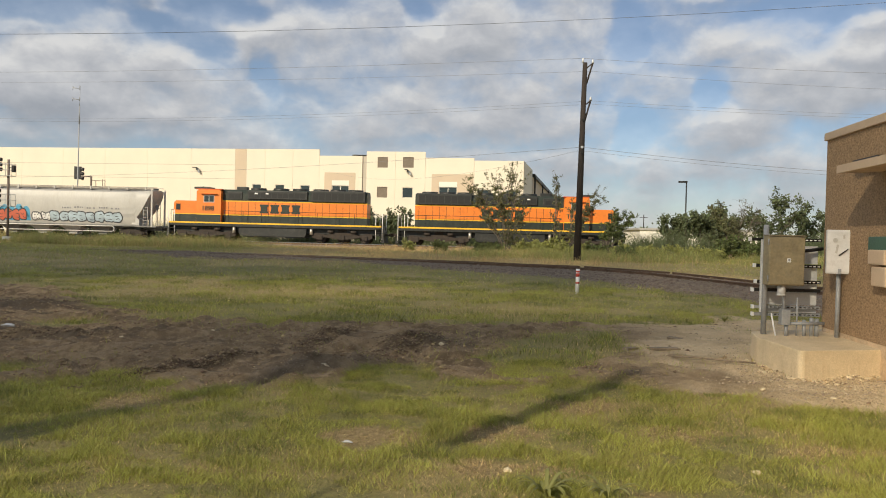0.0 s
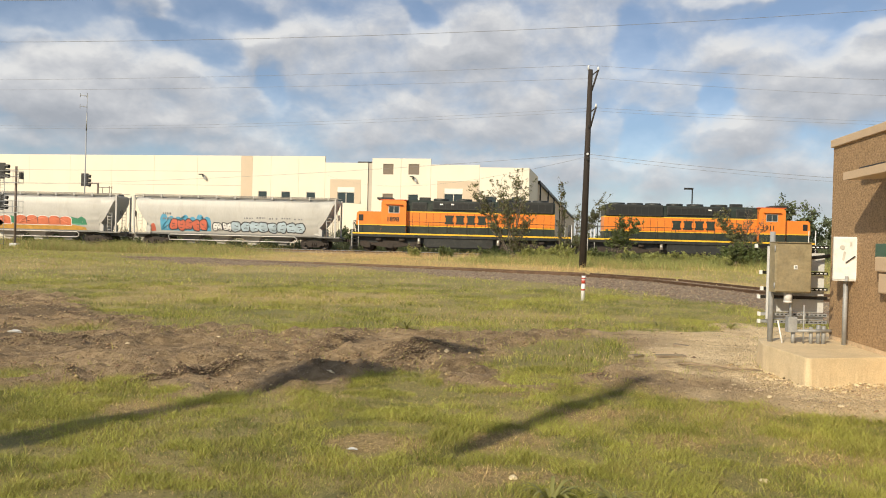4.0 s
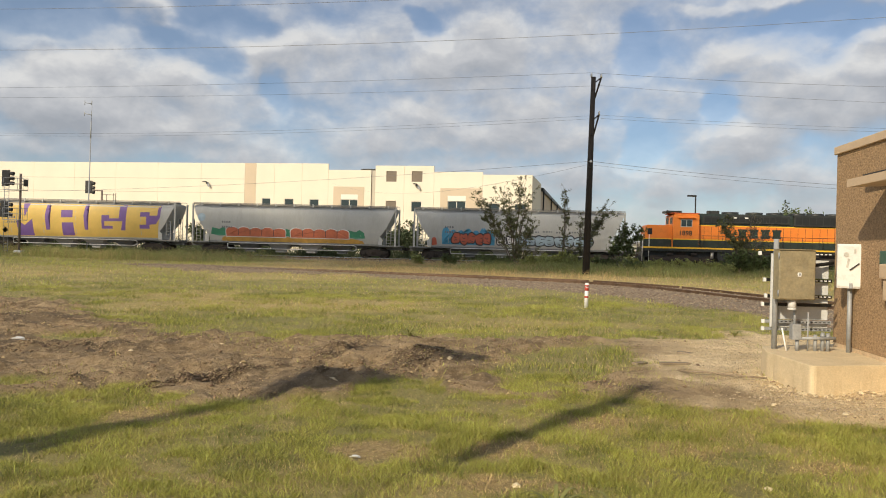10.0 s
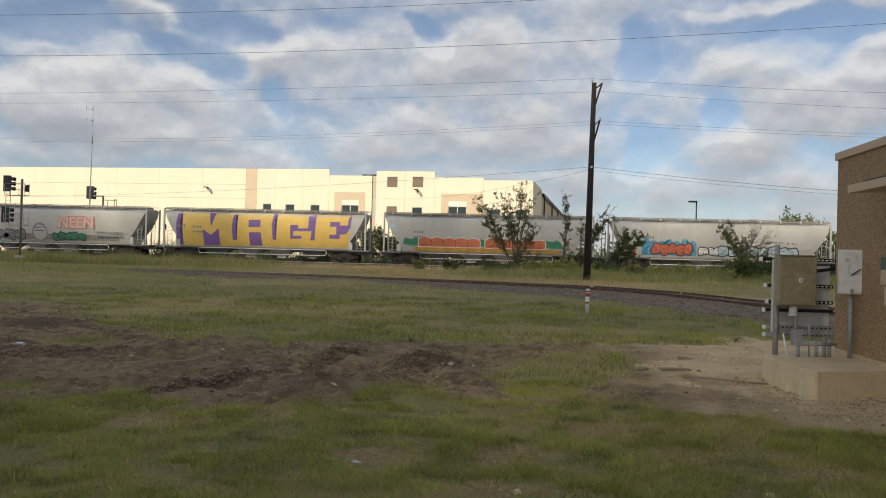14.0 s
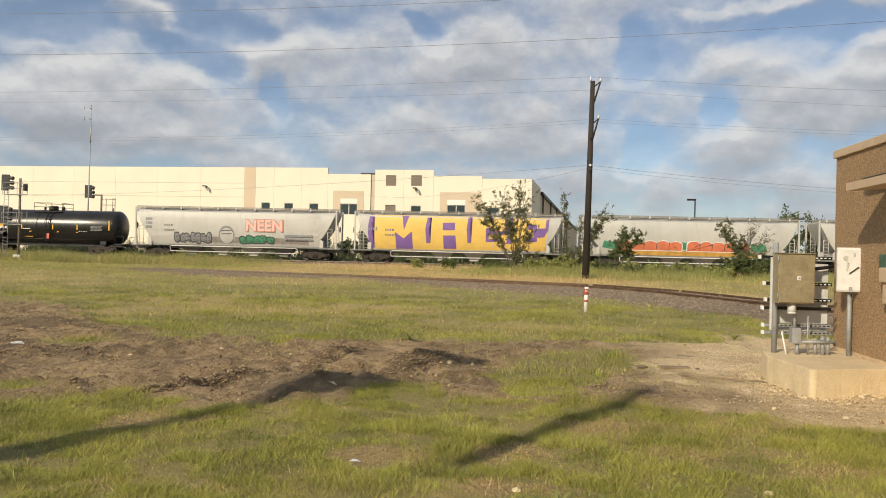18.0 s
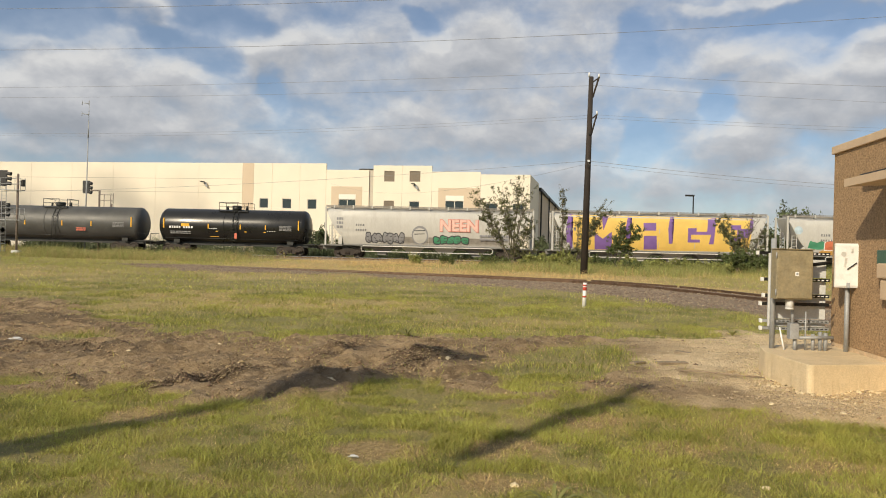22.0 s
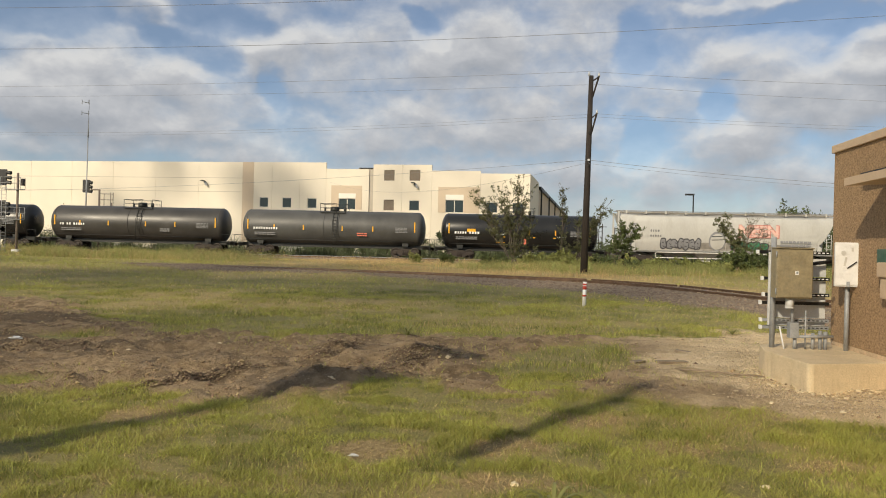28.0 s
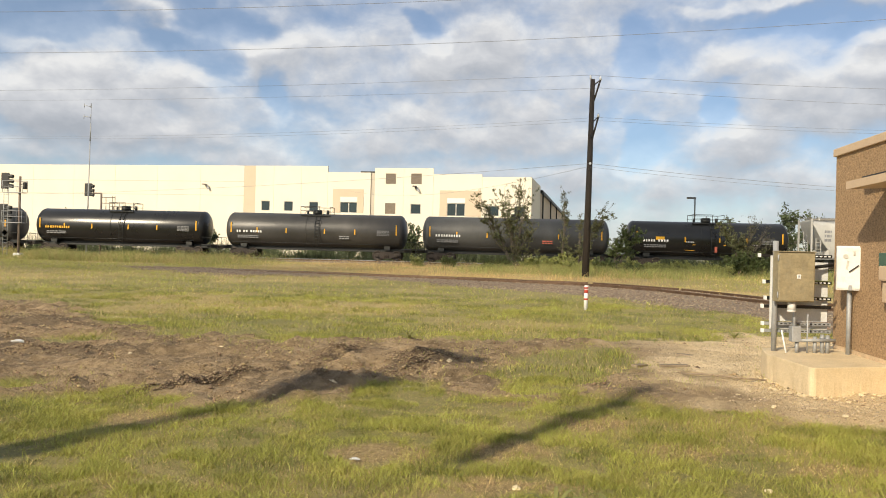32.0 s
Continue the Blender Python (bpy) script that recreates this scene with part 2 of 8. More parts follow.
M = {
    "cream": mat("cream_concrete", (0.78, 0.71, 0.59), 0.85, var=0.04, scale=0.25, grain=0.03, gscale=8, bump=0.03),
    "tan": mat("tan_concrete", (0.6, 0.49, 0.37), 0.85, var=0.05, scale=0.3, grain=0.03, gscale=8, bump=0.03),
    "white_wall": mat("white_concrete", (0.8, 0.77, 0.7), 0.85, var=0.04, scale=0.3, grain=0.03, bump=0.03),
    "joint": mat("joint_shadow_gap", (0.42, 0.37, 0.3), 0.9, bump=0),
    "slot": mat("grey_concrete", (0.5, 0.45, 0.38), 0.85, var=0.08, scale=0.4),
    "roofing": mat("roof_membrane", (0.4, 0.39, 0.37), 0.9),
    "brown_panel": mat("brown_louvre", (0.2, 0.16, 0.12), 0.6, var=0.1),
    "glass": mat("dark_window_glass", (0.03, 0.045, 0.05), 0.08, var=0.1, grain=0, bump=0),
    "frame_alu": mat("window_aluminium", (0.55, 0.52, 0.46), 0.4, 0.6),
    "dark_metal": mat("dark_metal", (0.035, 0.033, 0.03), 0.5, 0.6),
    "galv": mat("galvanised_steel", (0.35, 0.36, 0.365), 0.6, 0.3, var=0.15, scale=9, grain=0.12),
    "rusty": mat("weathered_brown_steel", (0.19, 0.15, 0.125), 0.75, 0.2, var=0.25, scale=3, grain=0.2),
    "stucco": mat("brown_split_face", (0.36, 0.235, 0.125), 0.95, var=0.12, scale=6, grain=0.5, gscale=22, bump=0.6, stretch=(1, 1, 1.7)),
    "fascia": mat("beige_fascia", (0.6, 0.45, 0.3), 0.7, var=0.08, scale=3, grain=0.05, bump=0.1),
    "beige_base": mat("beige_render", (0.62, 0.46, 0.29), 0.9, var=0.14, scale=4, grain=0.14, dirt=(0.22, 0.17, 0.11), dirt_amount=0.5),
    "pad": mat("pad_concrete", (0.64, 0.515, 0.325), 0.92, var=0.1, scale=2.2, grain=0.16, gscale=60, bump=0.35, dirt=(0.46, 0.35, 0.2), dirt_amount=0.5),
    "cabinet": mat("weathered_khaki_enclosure", (0.3, 0.25, 0.15), 0.55, 0.15, var=0.25, scale=5, grain=0.18, gscale=30, bump=0.15, dirt=(0.3, 0.27, 0.19), dirt_amount=0.5),
    "white_box": mat("white_enclosure", (0.74, 0.72, 0.68), 0.5, var=0.06, scale=6, grain=0.04, bump=0.05, dirt=(0.4, 0.36, 0.3), dirt_amount=0.3),
    "board": mat("pale_backboard", (0.6, 0.6, 0.58), 0.7, var=0.07, scale=4, bump=0.05),
    "white_plastic": mat("white_plastic", (0.82, 0.81, 0.78), 0.45, var=0.04, grain=0.02, bump=0),
    "red_paint": mat("red_paint", (0.45, 0.05, 0.025), 0.5, var=0.15, scale=12),
    "green_dark": mat("green_equipment", (0.05, 0.12, 0.08), 0.5),
    "pole_wood": mat("creosoted_wood", (0.032, 0.024, 0.019), 0.85, var=0.35, scale=3, grain=0.4, gscale=25, bump=0.6, stretch=(1, 1, 0.08)),
    "wire": mat("cable", (0.2, 0.2, 0.205), 0.6, bump=0, grain=0),
    "porcelain": mat("pale_insulator", (0.6, 0.62, 0.64), 0.25, bump=0),
    "rail": mat("rail_steel", (0.16, 0.1, 0.062), 0.5, 0.6, var=0.3, scale=3),
    "rail_top": mat("worn_rail_head", (0.45, 0.44, 0.43), 0.28, 0.9, var=0.1),
    "tie": mat("old_timber_tie", (0.07, 0.055, 0.042), 0.9, var=0.35, scale=3, grain=0.3, bump=0.6, island=0.35),
    "ballast": mat("ballast_stone", (0.3, 0.235, 0.17), 0.95, var=0.3, scale=1.5, grain=0.4, gscale=18, bump=0.8, island=0.4),
    "gravel": mat("grey_brown_stone", (0.25, 0.19, 0.13), 0.95, var=0.3, scale=3, grain=0.3, gscale=30, bump=0.6, island=0.35),
    "pale_stone": mat("pale_limestone", (0.5, 0.4, 0.27), 0.9, var=0.2, scale=8, grain=0.2, bump=0.5, island=0.35),
    "clod": mat("dark_soil_clod", (0.26, 0.19, 0.115), 1.0, var=0.35, scale=9, grain=0.4, gscale=45, bump=1.0, island=0.4),
    "rubble": mat("crumbled_sandy_concrete", (0.52, 0.41, 0.265), 0.95, var=0.2, scale=6, grain=0.25, gscale=50, bump=0.7, island=0.3),
    "crumb": mat("crumbly_soil", (0.33, 0.235, 0.13), 1.0, var=0.3, scale=2, grain=0.3, gscale=45, bump=0.6, island=0.4),
    "old_board": mat("weathered_board", (0.27, 0.21, 0.14), 0.9, var=0.25, scale=5, grain=0.25, bump=0.5),
    "bark": mat("grey_bark", (0.155, 0.13, 0.1), 0.95, var=0.3, scale=8, grain=0.3, bump=0.6),
    "leaf": mat("green_leaf", (0.12, 0.15, 0.05), 0.55, var=0.3, scale=1.2, grain=0, bump=0, island=0.5, thin=0.3),
    "leaf_dry": mat("dusty_leaf", (0.14, 0.145, 0.062), 0.6, var=0.3, scale=1.2, grain=0, bump=0, island=0.5, thin=0.25),
    "leaf_far": mat("far_leaf", (0.115, 0.14, 0.066), 0.7, var=0.3, scale=0.8, grain=0, bump=0, island=0.45, thin=0.25),
    "grass": mat("grass_blade", (0.385, 0.385, 0.08), 0.6, var=0.3, scale=0.9, grain=0, bump=0, dirt=(0.52, 0.44, 0.14), dirt_amount=0.7, island=0.3, thin=0.28),
    "grass_dark": mat("dark_grass_blade", (0.2, 0.215, 0.047), 0.6, var=0.3, scale=1.1, grain=0, bump=0, island=0.35, thin=0.28),
    "grass_dry": mat("straw_blade", (0.62, 0.455, 0.205), 0.7, var=0.25, scale=0.5, grain=0, bump=0, island=0.35, thin=0.25),
    "weed": mat("weed_leaf", (0.32, 0.335, 0.105), 0.5, var=0.25, scale=3, grain=0, bump=0, island=0.4, thin=0.35),
    "cloud": mat("cloud_vapour", (0.8, 0.8, 0.8), 1.0, var=0.02, grain=0, bump=0),
    "signal_black": mat("signal_black", (0.02, 0.02, 0.02), 0.5),
}


# ---- mesh helpers ----
def box(bm, a, b, bevel=0.0):
    x0, y0, z0 = a
    x1, y1, z1 = b
    v = [bm.verts.new(p) for p in ((x0, y0, z0), (x1, y0, z0), (x1, y1, z0), (x0, y1, z0), (x0, y0, z1), (x1, y0, z1), (x1, y1, z1), (x0, y1, z1))]
    f = [bm.faces.new([v[i] for i in q]) for q in ((3, 2, 1, 0), (4, 5, 6, 7), (0, 1, 5, 4), (1, 2, 6, 5), (2, 3, 7, 6), (3, 0, 4, 7))]
    if bevel:
        edges = {e for q in f for e in q.edges}
        bmesh.ops.bevel(bm, geom=list(edges), offset=bevel, segments=2, affect="EDGES", profile=0.6)
    return v


def tube(bm, p, q, r, r2=None, n=10, caps=True):
    p, q = Vector(p), Vector(q)
    r2 = r if r2 is None else r2
    w = (q - p).normalized()
    u = w.orthogonal().normalized()
    t = w.cross(u)
    rings = []
    for c, rad in ((p, r), (q, r2)):
        rings.append([bm.verts.new(c + (u * math.cos(2 * math.pi * i / n) + t * math.sin(2 * math.pi * i / n)) * rad) for i in range(n)])
    for i in range(n):
        bm.faces.new((rings[0][i], rings[0][(i + 1) % n], rings[1][(i + 1) % n], rings[1][i])).smooth = True
    if caps:
        bm.faces.new(rings[0][::-1])
        bm.faces.new(rings[1])


def path_tube(bm, pts, r, n=8):
    """One bent tube through all the points."""
    pts = [Vector(p) for p in pts]
    rings, u = [], None
    for i, p in enumerate(pts):
        w = (pts[min(i + 1, len(pts) - 1)] - pts[max(i - 1, 0)]).normalized()
        u = w.orthogonal().normalized() if u is None else (u - w * u.dot(w)).normalized()
        t = w.cross(u)
        rings.append([bm.verts.new(p + (u * math.cos(2 * math.pi * k / n) + t * math.sin(2 * math.pi * k / n)) * r) for k in range(n)])
    for a, b in zip(rings, rings[1:]):
        for k in range(n):
            bm.faces.new((a[k], a[(k + 1) % n], b[(k + 1) % n], b[k])).smooth = True
    bm.faces.new(rings[0][::-1]), bm.faces.new(rings[-1])


def prism(bm, pts, y0, y1):
    """A polygon of (x, z) carried from y0 to y1."""
    a = [bm.verts.new((x, y0, z)) for x, z in pts]
    b = [bm.verts.new((x, y1, z)) for x, z in pts]
    bm.faces.new(a)
    bm.faces.new(b[::-1])
    k = len(pts)
    for i in range(k):
        bm.faces.new((a[i], b[i], b[(i + 1) % k], a[(i + 1) % k]))
    return a + b


def blob(bm, c, r, squash=(1, 1, 1), sub=1, rough=0.25, seed=0):
    got = bmesh.ops.create_icosphere(bm, subdivisions=sub, radius=1.0)["verts"]
    for v in got:
        k = 1 + rough * noise.noise(v.co * 1.7 + Vector((seed * 3.7, seed * 1.3, seed)))
        v.co = Vector((c[0] + v.co.x * r * k * squash[0], c[1] + v.co.y * r * k * squash[1], c[2] + v.co.z * r * k * squash[2]))


def finish(bm, name):
    me = bpy.data.meshes.new(name)
    bmesh.ops.recalc_face_normals(bm, faces=bm.faces)
    bm.to_mesh(me)
    bm.free()
    return me


def part(name, bm, material, parent=None, label="", m=None):
    """One mesh object out of a bmesh, under a thing or a part."""
    ob = new(name, finish(bm, name))
    ob.data.materials.append(material)
    ob.parent = parent
    if m is not None:
        ob.matrix_basis = m
    if label:
        tagged(ob, label)
    return ob


def thing(name, m, label, category, group="", kind=""):
    ob = new(name)
    ob.matrix_basis = m
    ob.empty_display_size = 0.2
    return tagged(ob, label, category, group, kind)


def solo(name, bm, material, label, category, group="", kind="", m=None):
    return tagged(part(name, bm, material, None, "", m), label, category, group, kind)


def raw_mesh(name, verts, faces, material, smooth=False):
    """A large mesh out of arrays: verts (n, 3), faces (k, 3 or 4)."""
    me = bpy.data.meshes.new(name)
    verts, faces = np.asarray(verts, dtype=np.float32), np.asarray(faces, dtype=np.int32)
    k = faces.shape[1]
    me.vertices.add(len(verts))
    me.vertices.foreach_set("co", verts.ravel())
    me.loops.add(faces.size)
    me.loops.foreach_set("vertex_index", faces.ravel())
    me.polygons.add(len(faces))
    me.polygons.foreach_set("loop_start", np.arange(0, faces.size, k, dtype=np.int32))
    if smooth:
        me.polygons.foreach_set("use_smooth", np.ones(len(faces), dtype=bool))
    me.update(calc_edges=True)
    me.materials.append(material)
    return new(name, me)


# ---- plan of the ground ----
RAIL_Z, TRACK_Y = 0.66, 70.0
rng = np.random.default_rng(7)


def sstep(v, lo, hi):
    t = np.clip((v - lo) / (hi - lo), 0, 1)
    return t * t * (3 - 2 * t)


class Lattice:
    """Smooth value noise for whole arrays at once."""

    def __init__(self, seed):
        self.g = np.random.default_rng(seed).random((256, 256))

    def one(self, x, y):
        xi, yi = np.floor(x).astype(int), np.floor(y).astype(int)
        fx, fy = x - xi, y - yi
        fx, fy = fx * fx * (3 - 2 * fx), fy * fy * (3 - 2 * fy)
        g = self.g
        a, b = g[xi % 256, yi % 256], g[(xi + 1) % 256, yi % 256]
        c, d = g[xi % 256, (yi + 1) % 256], g[(xi + 1) % 256, (yi + 1) % 256]
        return (a * (1 - fx) + b * fx) * (1 - fy) + (c * (1 - fx) + d * fx) * fy

    def fbm(self, x, y, octaves=4):
        s, amp, tot = 0, 1.0, 0.0
        for o in range(octaves):
            s = s + amp * self.one(x * 2 ** o + 17.3 * o, y * 2 ** o + 5.1 * o)
            tot += amp
            amp *= 0.5
        return s / tot


LA, LB, LC = Lattice(1), Lattice(2), Lattice(3)
SIDING_Y = ([-90, -60, -40, -20.3, -10.6, -1.8, 4.2, 7.4, 9.2, 11.5, 14, 17], [58, 52, 47, 42.3, 39.4, 36.6, 33.9, 30.6, 27.0, 21.5, 14, 3])


def siding_y(x):
    return np.interp(x, *SIDING_Y)


def siding_gap(x, y):
    """Distance from the spur's middle line."""
    s = siding_y(x)
    slope = (siding_y(x + 0.5) - siding_y(x - 0.5))
    return (y - s) / np.sqrt(1 + slope ** 2)


def patch(x, y, cx, cy, lx, ly, a=0.0):
    """Signed reach of a turned ellipse: positive inside, about one in its middle."""
    u = ((x - cx) * math.cos(a) + (y - cy) * math.sin(a)) / lx
    v = (-(x - cx) * math.sin(a) + (y - cy) * math.cos(a)) / ly
    return 1 - np.sqrt(u * u + v * v)


def mud_mask(x, y):
    n = (LA.fbm(x * 0.8, y * 0.8) - 0.5) * 2
    n2 = (LB.fbm(x * 3.1, y * 3.1) - 0.5) * 2
    low = np.interp(x, [-14, -6, -4.9, -3.9, -3.4, -2.9, -2, -1.55, -1.42, -0.6, -0.45, 0.3, 1.5, 2.1, 2.8, 3.6, 5, 9],
                    [7.8, 7.8, 7.5, 7.9, 7.5, 7.4, 7.7, 8.2, 9.1, 9.35, 8.45, 8.3, 8.5, 8.25, 7.75, 7.2, 6.5, 5.6])
    top = np.interp(x, [-14, -12.8, -10.1, -8.4, -7, -5.9, -5.2, -4.7, -3.5, -3.2, -0.8, 0.5, 2.2, 4.4, 5, 9],
                    [19.5, 19.8, 18.2, 15.6, 14.4, 13.3, 13.1, 13.5, 12.5, 13.3, 13.7, 13.7, 14.8, 15.5, 16.1, 17])
    e = np.minimum(y - low, (top - y) * 0.6) + n * 0.5 + n2 * 0.5
    for cx, cy, lx, ly, a in ((1.15, 11.35, 2.2, 0.85, 1.22), (-6.9, 12.3, 0.65, 0.45, 0.0), (-5.35, 8.15, 0.45, 0.35, 0.0), (0.6, 9.1, 0.5, 0.4, 0.3)):
        e = np.minimum(e, -1.3 * patch(x, y, cx, cy, lx, ly, a) - n2 * 0.4 - n * 0.2)
    return sstep(e, -0.2, 0.3)


BARE = ((-0.85, 6.05, 0.45, 0.38, 0.0), (-3.1, 6.95, 0.5, 0.42, 0.2), (0.12, 6.25, 0.42, 0.3, 0.0), (0.15, 5.3, 0.5, 0.25, 0.0), (1.7, 6.5, 0.6, 0.3, 0.2),
        (-4.3, 5.2, 0.4, 0.25, 0.0), (2.6, 6.0, 0.4, 0.22, 0.0), (-1.9, 5.0, 0.35, 0.16, 0.0), (1.2, 4.75, 0.35, 0.15, 0.0), (1.05, 7.4, 0.5, 0.3, 0.4))
LUSH = ((-4.4, 6.6, 1.3, 0.75, 0.0), (-3.6, 7.4, 0.6, 0.3, 0.0), (-1.15, 8.75, 0.6, 0.5, 0.5), (-2.4, 7.3, 0.7, 0.25, 0.2), (2.7, 6.9, 1.0, 0.5, 0.0), (1.15, 11.2, 1.8, 0.6, 1.22), (-3.2, 14.2, 1.2, 0.6, 0.0), (-6.4, 14.6, 0.9, 0.7, 0.0), (0.6, 15.6, 3.0, 1.0, 0.0), (3.0, 5.2, 0.7, 0.3, 0.0), (-1.6, 5.6, 0.7, 0.3, 0.0))


def bare_mask(x, y):
    """Worn spots in the lawn where thatch and soil show."""
    n = (LB.fbm(x * 4.2, y * 4.2) - 0.5) * 1.6
    e = np.full_like(x, -1.0)
    for spot in BARE:
        e = np.maximum(e, patch(x, y, *spot))
    rim = sstep(mud_mask(x, y), 0.02, 0.5) * 0.6
    return np.clip(sstep(e + n, -0.1, 0.5) + rim, 0, 1)


def lush_mask(x, y):
    """Greener, taller tussocks."""
    n = (LC.fbm(x * 2.4, y * 2.4) - 0.5) * 1.8
    e = np.full_like(x, -1.0)
    for spot in LUSH:
        e = np.maximum(e, patch(x, y, *spot))
    return sstep(e + n, -0.25, 0.55) * (1 - sstep(y, 18, 26))


def gravel_mask(x, y):
    g = siding_gap(x, y)
    n = (LB.fbm(x * 0.6, y * 0.6) - 0.5) * 3.0
    reach = np.interp(x, [-22, -17, -12, -9, -6.5, -3, 0, 4, 12], [-1.0, -4.0, -5.5, -3.6, -2.0, -4.0, -5.6, -6.6, -6.6])
    near = sstep(g, reach + n, reach + 1.6 + n) * (1 - sstep(g, 0.5 + n * 0.25, 1.1 + n * 0.25))
    return near * sstep(x, -22 + n * 1.5, -18 + n * 1.5)


def ground_z(x, y):
    z = np.interp(y, [-3000, 18, 26, 34, 44, 56, 62, 66.2, 68, 72, 73.8, 80, 3000], [0, 0, 0.1, 0.24, 0.36, 0.42, 0.42, 0.42, 0.46, 0.46, 0.42, 0.4, 0.4])
    z = z + (LA.fbm(x * 0.12, y * 0.12) - 0.5) * 0.1 * sstep(y, 8, 20)
    m = mud_mask(x, y)
    rut = (LB.fbm(x * 0.8 + y * 0.4, y * 1.7) - 0.5) * 0.16 + (LC.fbm(x * 3.2, y * 4.5) - 0.5) * 0.13
    right = sstep(x, 1.3, 2.6)
    z = z + m * rut * (1 - 0.5 * right) * (1 - sstep(y, 20, 30))
    churn = 1 - np.abs(2 * LA.fbm(x * 1.0 + y * 0.7 + 40, y * 2.3) - 1)
    churn2 = 1 - np.abs(2 * LC.fbm(x * 2.7 - y, y * 5.2 + 11) - 1)
    z = z + m * (1 - 0.6 * right) * (1 - sstep(y, 20, 30)) * (0.075 * np.maximum(churn - 0.78, 0) / 0.22 + 0.04 * np.maximum(churn2 - 0.6, 0) / 0.4)
    # spoil ridges left by the digging
    for cx, cy, lx, ly, a, h in ((-3.33, 8.68, 0.8, 0.1, 1.02, 0.12), (-1.05, 10.6, 0.85, 0.28, 1.25, 0.15), (-2.24, 11.1, 0.7, 0.13, 1.4, 0.12), (-2.1, 8.75, 0.55, 0.32, 0.8, 0.07), (-5.7, 10.4, 0.9, 0.3, 0.2, 0.06), (-8.4, 14.5, 1.2, 0.5, 0.2, 0.08), (-4.7, 10.9, 0.7, 0.25, 0.5, 0.05)):
        u = (x - cx) * math.cos(a) + (y - cy) * math.sin(a)
        v = -(x - cx) * math.sin(a) + (y - cy) * math.cos(a)
        k = np.exp(-(u / lx) ** 2 - (v / ly) ** 2)
        z = z + k * h * (0.55 + 0.9 * LC.fbm(x * 5, y * 5))
    z = z + (1 - m) * (LC.fbm(x * 1.6, y * 1.6) - 0.5) * 0.07 * (1 - sstep(y, 22, 30))
    g = np.abs(siding_gap(x, y))
    return z + 0.07 * (1 - sstep(g, 0.9, 2.0)) * sstep(x, -20, -14)


def grown(start, stop, first, factor):
    out, step, v = [], first, start
    sign = 1 if stop > start else -1
    while (stop - v) * sign > 0:
        v += step * sign
        step *= factor
        out.append(v)
    return out


xs = np.array(sorted(grown(-15, -2600, 0.3, 1.08) + list(np.arange(-15, 9.6, 0.08)) + grown(9.5, 2600, 0.25, 1.08)))
ys = np.array(sorted(grown(3, -900, 0.4, 1.2) + list(np.arange(3, 19, 0.075)) + list(np.arange(19, 46, 0.3)) + grown(46, 3200, 0.7, 1.05)))
gx, gy = np.meshgrid(xs, ys)
gz = ground_z(gx, gy)
nx, ny = len(xs), len(ys)
idx = np.arange(nx * ny).reshape(ny, nx)
quads = np.stack([idx[:-1, :-1], idx[:-1, 1:], idx[1:, 1:], idx[1:, :-1]], -1).reshape(-1, 4)


